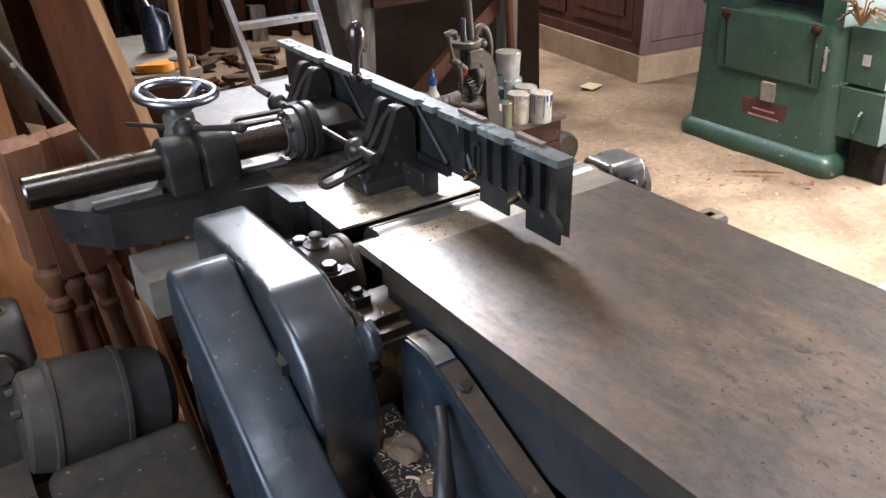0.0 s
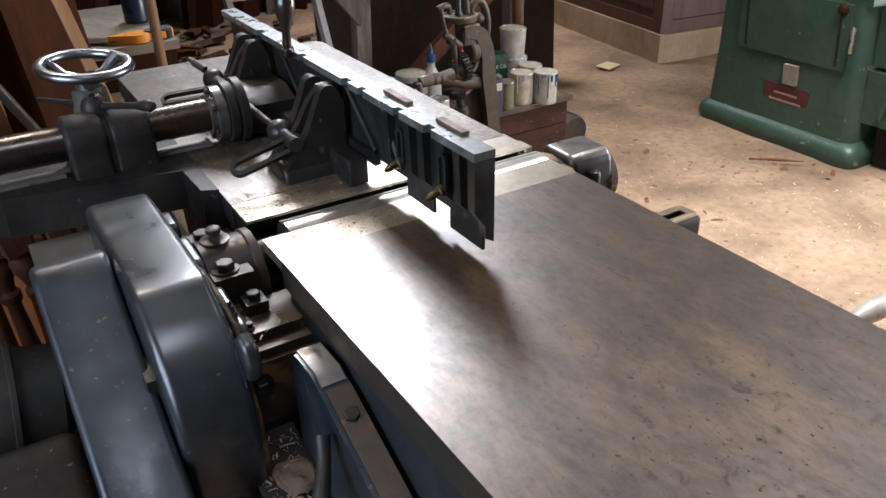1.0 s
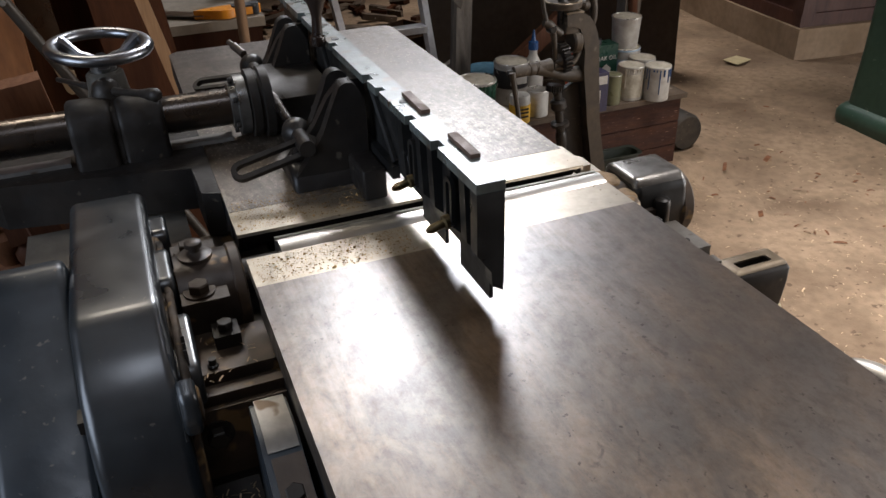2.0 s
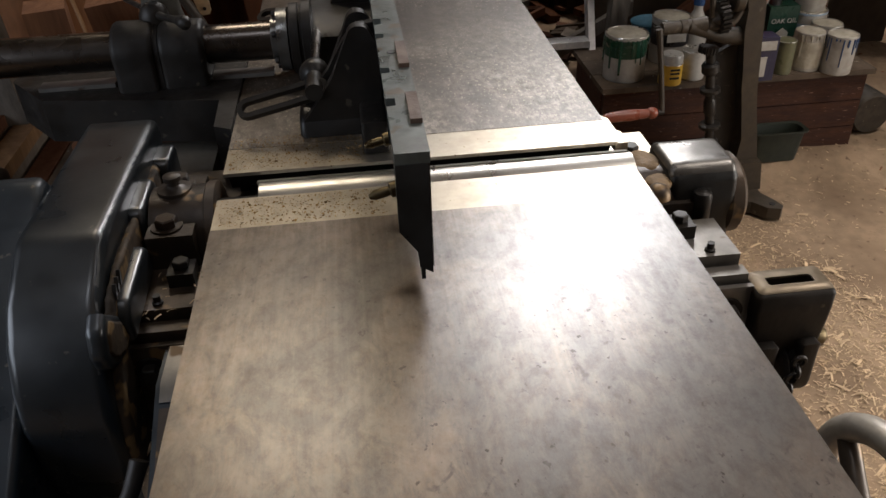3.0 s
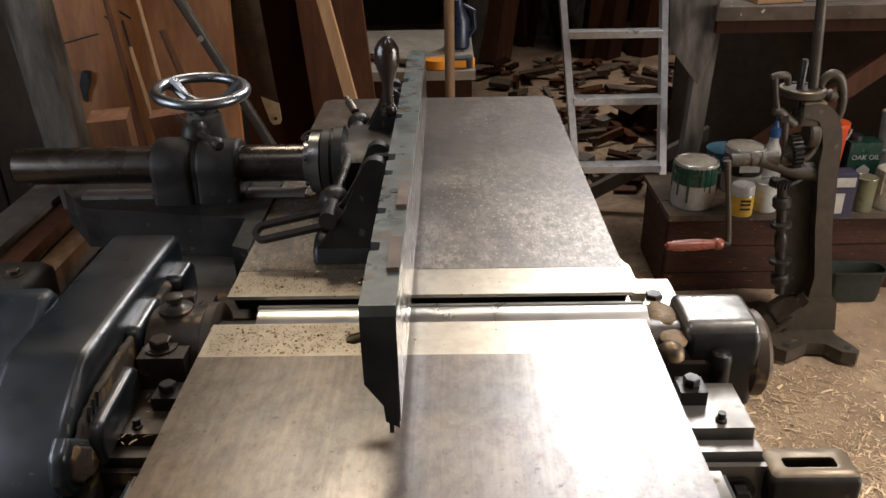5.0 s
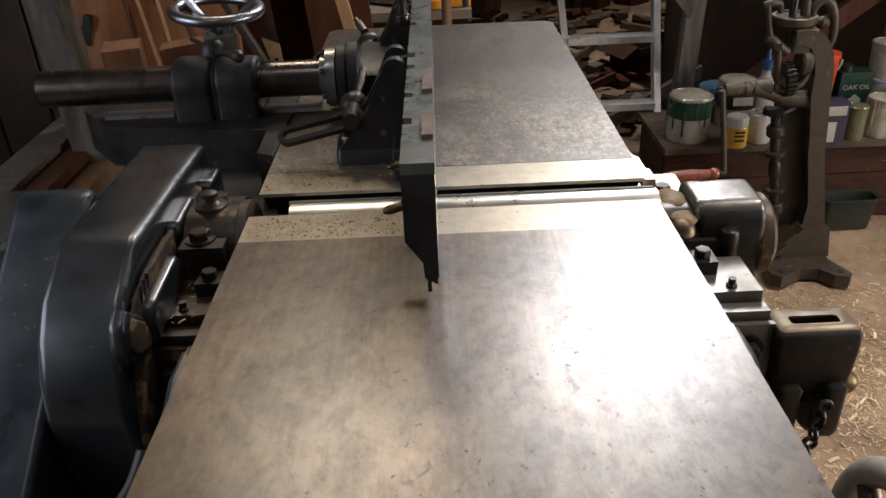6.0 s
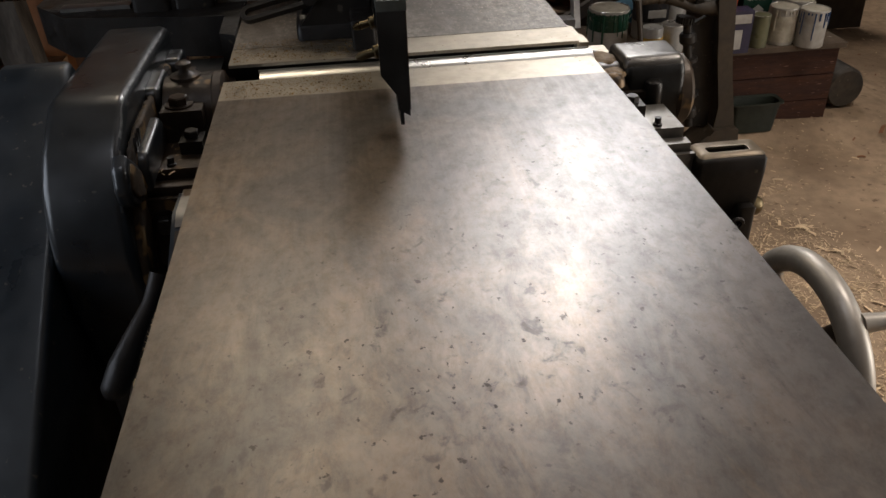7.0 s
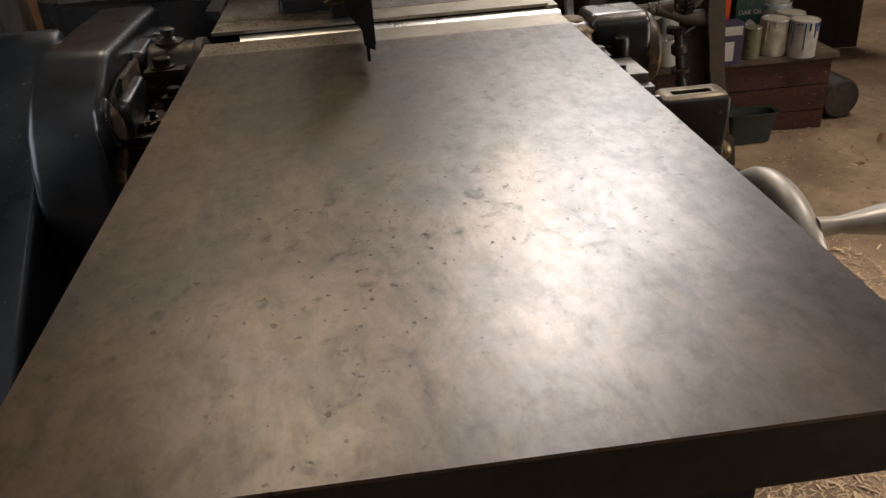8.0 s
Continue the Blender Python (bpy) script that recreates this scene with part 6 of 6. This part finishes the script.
for x in (-0.28, 0.03):
    for y in (1.51, 1.99):
        part("leg", box(B(), x, x + 0.045, y + 0.016, y + 0.06, 0.0, 0.695), M["dark_wood"], st, "", 0.003)
hs = thing("hand_saw", (0.0, 1.55, 0.72), "hand saw with an orange and black handle", "hand saw")
bm = B()
prism(bm, [(-0.088, 1.534), (-0.05, 1.516), (-0.022, 1.500), (0.0, 1.498), (0.014, 1.506), (0.020, 1.522), (0.060, 1.520), (0.084, 1.526), (0.090, 1.540), (0.078, 1.556), (0.0, 1.560), (-0.05, 1.550)], "z", 0.7215, 0.744)
hh = part("handle", bm, M["orange"], hs, "orange plastic handle", 0.006, 3)
part("grip", prism(B(), round_rect(0.012, 0.078, 1.517, 1.552, 0.010), "z", 0.742, 0.7475), M["rubber"], hh, "black rubber grip", 0.002)
part("end_cap", prism(B(), round_rect(0.062, 0.084, 1.520, 1.556, 0.008), "z", 0.7215, 0.7490), M["rubber"], hh, "black end", 0.003)
part("blade", prism(B(), [(-0.07, 1.512), (-0.05, 1.552), (-0.25, 1.70), (-0.285, 1.68)], "z", 0.730, 0.7315), M["saw"], hs)
fl_ = thing("flask", (0.045, 1.78, 0.72), "navy plastic flask with a cap", "flask")
part("flask_body", lathe(B(), (0.045, 1.78, 0.72), (0.045, 1.78, 0.86), [(0, 0.032), (0.04, 0.036), (0.6, 0.036), (0.8, 0.022), (1, 0.015)], 24), M["navy"], fl_)
part("spout", tube(B(), [(0.045, 1.78, 0.855), (0.02, 1.78, 0.92), (-0.10, 1.78, 1.03)], 0.005, 8), M["tin"], fl_)
part("grip", tube(B(), [(0.072, 1.77, 0.75), (0.096, 1.77, 0.78), (0.092, 1.77, 0.83), (0.062, 1.775, 0.845)], 0.007, 8), M["navy"], fl_)
solo("prop_pole", tube(B(), [(0.018, 1.43, 0.0), (0.022, 1.43, 1.2), (0.03, 1.43, 2.2)], 0.0135, 14), M["pole_wood"], "round brown wooden pole standing upright", "pole")


# ---------------------------------------------------------------- leaning boards and posts
def board(name, pts_bottom, pts_top, y_bottom, y_top, thick, mat, label, category="board"):
    """An upright board: x range at foot and head, and how it leans."""
    (xa, xb, z0), (xc, xd, z1) = pts_bottom, pts_top
    bm = B()
    rings(bm, [[(xa, y_bottom, z0), (xb, y_bottom, z0), (xb, y_bottom + thick, z0), (xa, y_bottom + thick, z0)],
               [(xc, y_top, z1), (xd, y_top, z1), (xd, y_top + thick, z1), (xc, y_top + thick, z1)]])
    return solo(name, bm, mat, label, category, bevel=0.003)


ply_sheet = board("plywood_sheet", (-0.85, -0.45, 0.0), (-0.86, -0.47, 1.5), 0.98, 1.25, 0.018, M["ply"], "stained plywood sheet leaning on the partition")
part("knot_hole", prism(B(), [(-0.810, 0.762), (-0.802, 0.757), (-0.799, 0.778), (-0.789, 0.800), (-0.786, 0.824), (-0.800, 0.826), (-0.811, 0.798)], "y", 1.108, 1.135), M["black"], ply_sheet, "dark ragged hole")
for xa, za, xb, zb in ((-0.846, 0.882, -0.758, 0.903), (-0.739, 0.94, -0.723, 0.924), (-0.706, 0.95, -0.682, 0.934), (-0.70, 0.93, -0.688, 0.86), (-0.655, 0.95, -0.64, 0.84)):
    part("crack", tube(B(), [(xa, 0.98 + 0.18 * za - 0.0005, za), (xb, 0.98 + 0.18 * zb - 0.0005, zb)], 0.0018, 6), M["black"], ply_sheet, "dark split in the veneer")
board("dark_board", (-0.46, -0.28, 0.0), (-0.56, -0.34, 1.8), 1.24, 1.42, 0.02, M["board_wood"], "wide dark-stained board leaning on the partition")
board("dark_board", (-0.25, -0.10, 0.0), (-0.42, -0.26, 1.8), 1.17, 1.38, 0.02, M["board_wood"], "dark-stained board leaning beside another")
board("pale_board", (-0.32, -0.2, 0.0), (-0.40, -0.28, 1.05), 1.34, 1.44, 0.015, M["bench_wood"], "pale narrow board behind the dark ones")
board("pale_batten", (-0.054, -0.028, 0.0), (-0.322, -0.296, 1.3), 1.07, 1.07, 0.02, M["pine"], "pale pine batten leaning at a slant", "batten")
board("grey_post", (-0.79, -0.725, 0.0), (-0.865, -0.795, 1.4), 0.93, 0.93, 0.07, M["post"], "weathered grey timber post", "post")
ip = thing("iron_pole", (-0.01, 0.93, 0.0), "rusty steel pole leaning across the boards", "pole")
part("pole", tube(B(), [(-0.01, 0.93, 0.0), (-0.45, 0.896, 0.94), (-0.64, 0.88, 1.34)], 0.0105, 12), M["drill"], ip)
part("screw", hexbolt(B(), (-0.452, 0.885, 0.94), 0.006, 0.007, (0.2, -1, 0.1), False), M["tin"], ip)
hw2 = thing("rip_saw", (-0.42, 1.2, 0.7), "long old saw blade hanging point down", "saw")
part("blade", prism(B(), [(-0.414, 0.676), (-0.407, 0.668), (-0.391, 0.670), (-0.387, 0.678), (-0.392, 0.74), (-0.425, 1.22), (-0.555, 1.22), (-0.434, 0.745)], "y", 1.205, 1.2075), M["saw"], hw2, "worn tapered steel blade")
# Separate tip in light tan: the lit patch is painted, not cast.
part("tip", prism(B(), [(-0.4145, 0.676), (-0.407, 0.6675), (-0.391, 0.6695), (-0.3865, 0.678), (-0.3890, 0.720), (-0.4300, 0.738)], "y", 1.2040, 1.2086), M["saw_tip"], hw2, "tan tip, its lit look put into the colour", 0.0006)
part("tip_hole", cyl(B(), (-0.400, 1.2022, 0.683), (-0.400, 1.2043, 0.683), 0.004, seg=12), M["black"], hw2)
for (xa, ya, za), (xb, yb, zb), r, mat in (((-0.535, 0.92, 0.62), (-0.66, 1.10, 1.18), 0.004, "pine"), ((-0.585, 0.94, 0.70), (-0.640, 1.01, 0.90), 0.004, "pine"), ((-0.43, 0.98, 0.45), (-0.575, 1.03, 0.93), 0.008, "brown_wood"),
                                      ((-0.55, 0.90, 0.0), (-0.70, 1.04, 1.2), 0.006, "brown_wood"), ((-0.33, 0.40, 0.0), (-0.40, 0.41, 0.66), 0.010, "ply")):
    solo("thin_stick", tube(B(), [(xa, ya, za), (xb, yb, zb)], r, 8), M[mat], "thin wooden stick leaning on the boards", "stick", group="thin sticks")


def baluster(x, y, z, h, lean_x, lean_y, sq=0.05, mat="brown_wood", head=0.16, rz=0.0):
    """A turned newel: square head, rings, tapered shaft, square foot; its foot on the floor."""
    t = thing("turned_baluster", (x, y, 0), "red-brown turned baluster leaning in a stack", "baluster", "stacked balusters", rot=(lean_y, lean_x, rz))
    r = sq / 2
    part("head", box(B(), -r, r, -r, r, h - head, h), M[mat], t, "square sawn head", 0.004)
    z1, z0 = h - head, 0.16
    prof = [(0, r * 0.8), (0.02, r), (0.04, r), (0.06, r * 0.6), (0.1, r * 0.62), (0.25, r * 0.98), (0.4, r * 0.86), (0.6, r * 0.72), (0.75, r * 0.6), (0.80, r * 0.55), (0.82, r * 0.85),
            (0.845, r * 0.85), (0.86, r * 0.55), (0.9, r * 0.75), (0.93, r), (0.96, r), (0.98, r * 0.7), (1, r * 0.8)]
    part("shaft", lathe(B(), (0, 0, z0), (0, 0, z1), prof, 16), M[mat], t)
    part("foot", box(B(), -r, r, -r, r, 0.0, z0), M[mat], t, "", 0.004)
    return t


for a in ((-0.508, 0.605, 0, 0.893, -1, 3, 0.058, "newel_wood", 0.21, 14), (-0.326, 0.718, 0, 0.876, -7, 3, 0.042, "newel_wood", 0.17, 6), (-0.368, 0.724, 0, 0.870, -7, 3, 0.042, "newel_wood", 0.15, 8),
          (-0.442, 0.60, 0, 0.82, -4, 3, 0.042, "brown_wood", 0.165, 10), (-0.35, 0.615, 0, 0.83, -10, 3, 0.042, "brown_wood", 0.16, 20), (-0.318, 0.46, 0, 0.752, -6, 3, 0.028, "brown_wood", 0.2, 10),
          (-0.262, 0.46, 0, 0.752, -6, 3, 0.028, "brown_wood", 0.2, 4), (-0.232, 0.455, 0, 0.752, -6, 3, 0.03, "pine", 0.2, 8), (-0.29, 0.62, 0, 0.80, -8, 3, 0.042), (-0.25, 0.55, 0, 0.78, -7, 3, 0.04)):
    baluster(*a)

# lumber pile along the side: wide boards below, narrow strips on top
for k in range(20):
    row, cell = divmod(k, 2)
    xx = -0.93 + 0.155 * cell + random.uniform(-0.012, 0.012)
    y0 = 0.28 + random.uniform(-0.05, 0.08)
    solo("lumber_board", jitter(box(B(), xx, xx + 0.14, y0, 1.42 + random.uniform(-0.1, 0.05), 0.004 + 0.041 * row, 0.0435 + 0.041 * row), 0.001, 8), M[("ply", "brown_wood", "dark_wood", "brown_wood")[(k * 7 + row) % 4]],
         "rough sawn board in a low lumber pile", "lumber", bevel=0.003, group="lumber pile")
for cell in range(6):
    z = 0.413
    for row in range(random.choice((3, 4, 4, 5)) + (2 if cell < 3 else 0)):
        th = random.uniform(0.022, 0.034)
        xx = -0.945 + 0.053 * cell + random.uniform(-0.006, 0.006)
        y0 = 0.26 + random.uniform(-0.08, 0.12)
        solo("timber_strip", box(B(), xx, xx + 0.047, y0, 1.36 + random.uniform(-0.12, 0.05), z, z + th - 0.0005), M[("old_wood", "brown_wood", "pole_wood", "old_wood", "crate_top")[(cell * 3 + row * 2) % 5]],
             "narrow dusty brown timber strip on the lumber pile", "lumber", bevel=0.003, group="timber strips")
        z += th


# ---------------------------------------------------------------- far clutter by the back wall
def clutter():
    for k in range(34):
        x, y = random.uniform(0.05, 2.6), random.uniform(4.7, 5.8)
        h = random.uniform(0.25, 1.1)
        b = obox(B(), pose(x, y, h / 2 - 0.02, random.uniform(-8, 8), random.uniform(-14, 14), random.uniform(0, 90)), random.uniform(0.03, 0.22), random.uniform(0.03, 0.3), h)
        solo("stored_timber", b, M[random.choice(("post", "dark_wood", "brown_wood", "dark_wood"))], "piece of stored timber by the back wall", "timber", group="stored timber", bevel=0.004)


clutter()
for k in range(150):
    x, y = 0.6 + random.uniform(-0.35, 0.9), 2.65 + random.uniform(-0.3, 1.9)
    solo("wood_offcut", obox(B(), pose(x, y, 0.014 + 0.014 * (k % 3), random.uniform(-14, 14), random.uniform(-14, 14), random.uniform(0, 180)), random.uniform(0.05, 0.24), random.uniform(0.015, 0.07), random.uniform(0.008, 0.04)),
         M[random.choice(("brown_wood", "crate_top", "dark_wood", "board_wood", "crate_top", "old_wood", "dark_wood"))], "loose wood offcut heaped on the floor", "offcut", group="offcut heap", bevel=0.002)
carton = thing("cardboard_carton", (1.06, 3.25, 0), "open brown cardboard carton among the offcuts", "carton", rot=(0, 0, 24))
for xa, xb, ya, yb in ((-0.15, 0.15, -0.12, -0.115), (-0.15, 0.15, 0.115, 0.12), (-0.15, -0.145, -0.115, 0.115), (0.145, 0.15, -0.115, 0.115)):
    part("side", box(B(), xa, xb, ya, yb, 0.0, 0.15), M["carton"], carton)
part("bottom", box(B(), -0.145, 0.145, -0.115, 0.115, 0.004, 0.010), M["carton"], carton)
part("flap", obox(B(), pose(0.0, -0.165, 0.138, -25, 0, 0), 0.29, 0.10, 0.005), M["carton"], carton)
part("flap", obox(B(), pose(-0.195, 0.0, 0.132, 0, -28, 0), 0.10, 0.22, 0.005), M["carton"], carton)
solo("cross_bar", prism(B(), [(0.35, 0.02), (0.40, -0.01), (0.95, 0.30), (0.95, 0.35)], "y", 2.10, 2.13), M["old_wood"], "grey timber rail slanting behind the ladder", "rail", bevel=0.003)
solo("wood_splinter", tube(B(), [(2.13, 1.09, 0.012), (2.20, 1.02, 0.016), (2.28, 0.95, 0.012)], [0.004, 0.007, 0.003], 8), M["newel_wood"], "split reddish splinter of wood on the floor", "splinter")
solo("paper_scrap", jitter(obox(B(), pose(2.55, 2.38, 0.012, 3, 2, 20), 0.13, 0.08, 0.004), 0.006, 20), M["paper"], "yellowed scrap of paper on the floor", "paper")


# ---------------------------------------------------------------- shavings
def shaving(v, f, c, length, width, curl, yaw, tilt):
    """A bent strip of wood on the floor."""
    n = 4
    ca, sa = math.cos(yaw), math.sin(yaw)
    base = len(v)
    for i in range(n):
        s = (i / (n - 1) - 0.5)
        lx, lz = s * length, curl * (0.25 - s * s) * length + tilt * s * length
        for w in (-0.5, 0.5):
            ly = w * width
            v.append((c[0] + lx * ca - ly * sa, c[1] + lx * sa + ly * ca, c[2] + lz + abs(tilt) * length * 0.5 + w * width * 0.3))
    for i in range(n - 1):
        a = base + 2 * i
        f.append((a, a + 2, a + 3, a + 1))


def strew(name, count, area, sizes, label, z_of=None, seed=3, mat="shaving", patchy=True, fat=(0.07, 0.24)):
    rnd = random.Random(seed)
    v, f = [], []
    for k in range(count):
        x, y = rnd.uniform(area[0], area[1]), rnd.uniform(area[2], area[3])
        if patchy and noise.noise(Vector((x * 2.1, y * 2.1, 4.0))) < rnd.uniform(-0.55, 0.25):
            continue
        z = (floor_height(x, y) if z_of is None else z_of(x, y) if callable(z_of) else z_of) + 0.002
        L = rnd.uniform(*sizes) * (2.2 if rnd.random() < 0.06 else 1)
        shaving(v, f, (x, y, z), L, L * rnd.uniform(*fat), rnd.uniform(0.0, 0.5), rnd.uniform(0, 6.28), rnd.uniform(-0.15, 0.15))
    me = bpy.data.meshes.new(name)
    me.from_pydata(v, [], f)
    me.materials.append(M[mat])
    return tagged(new(name, me), label, "wood shavings", kind="stuff")


strew("floor_shavings", 42000, (0.22, 1.2, -0.95, 1.15), (0.003, 0.016), "pale curled wood shavings strewn over the floor", fat=(0.08, 0.24))
strew("fine_shavings", 5000, (0.3, 2.3, -0.9, 1.9), (0.003, 0.012), "fine wood chips trodden into the floor", seed=4, fat=(0.1, 0.3))
strew("far_shavings", 600, (1.2, 3.4, -0.5, 4.0), (0.006, 0.02), "wood shavings strewn on the far floor", seed=5)
strew("brown_litter", 170, (1.45, 2.36, 0.80, 2.4), (0.008, 0.028), "brown bark and wood litter on the floor", seed=9, mat="newel_wood", fat=(0.15, 0.4))
strew("ledge_chips", 500, (-0.298, -0.242, -0.35, -0.13), (0.002, 0.008), "chips and dust on the machine ledge", lambda x, y: 0.690 + (y + 0.12) * 0.292, seed=7)
strew("rail_chips", 60, (-0.275, -0.22, -0.11, -0.04), (0.003, 0.008), "small chips on the slide rail", 0.797, seed=8)
strew("lip_dust", 1300, (-0.2, -0.045, -0.052, -0.004), (0.0005, 0.0015), "golden wood dust on the infeed lip", TOP - 0.0016, seed=11, mat="gold_dust", patchy=False, fat=(0.5, 0.9))
strew("outfeed_dust", 1800, (-0.2, -0.06, 0.058, 0.13), (0.0005, 0.0015), "golden wood dust on the outfeed lip", TOP - 0.0016, seed=12, mat="gold_dust", patchy=False, fat=(0.5, 0.9))


# ---------------------------------------------------------------- wall boards, one mesh for each length
def board_wall(wall, x0, x1, y, z1, width=0.152):
    bm = box(B(), 0.003, width - 0.003, -0.018, 0.0, 0.0, z1)
    es = [e for e in bm.edges]
    bmesh.ops.bevel(bm, geom=es, offset=0.003, segments=1, affect="EDGES", clamp_overlap=True)
    me = mesh_of("wall_board", bm, M["wall"])
    rnd = random.Random(21)
    for k in range(int((x1 - x0) / width)):
        b = new("wall_board", me)
        b.location = (x0 + k * width, y - rnd.uniform(0.0, 0.006), -0.02)
        b.rotation_euler = (0, radians(rnd.uniform(-0.25, 0.25)), 0)
        b.parent = wall


board_wall(partition, -1.88, -0.5, 1.499, 1.9)
board_wall(bpy.data.objects["wall_north"], X0, X1, Y1 - 0.001, CEIL)
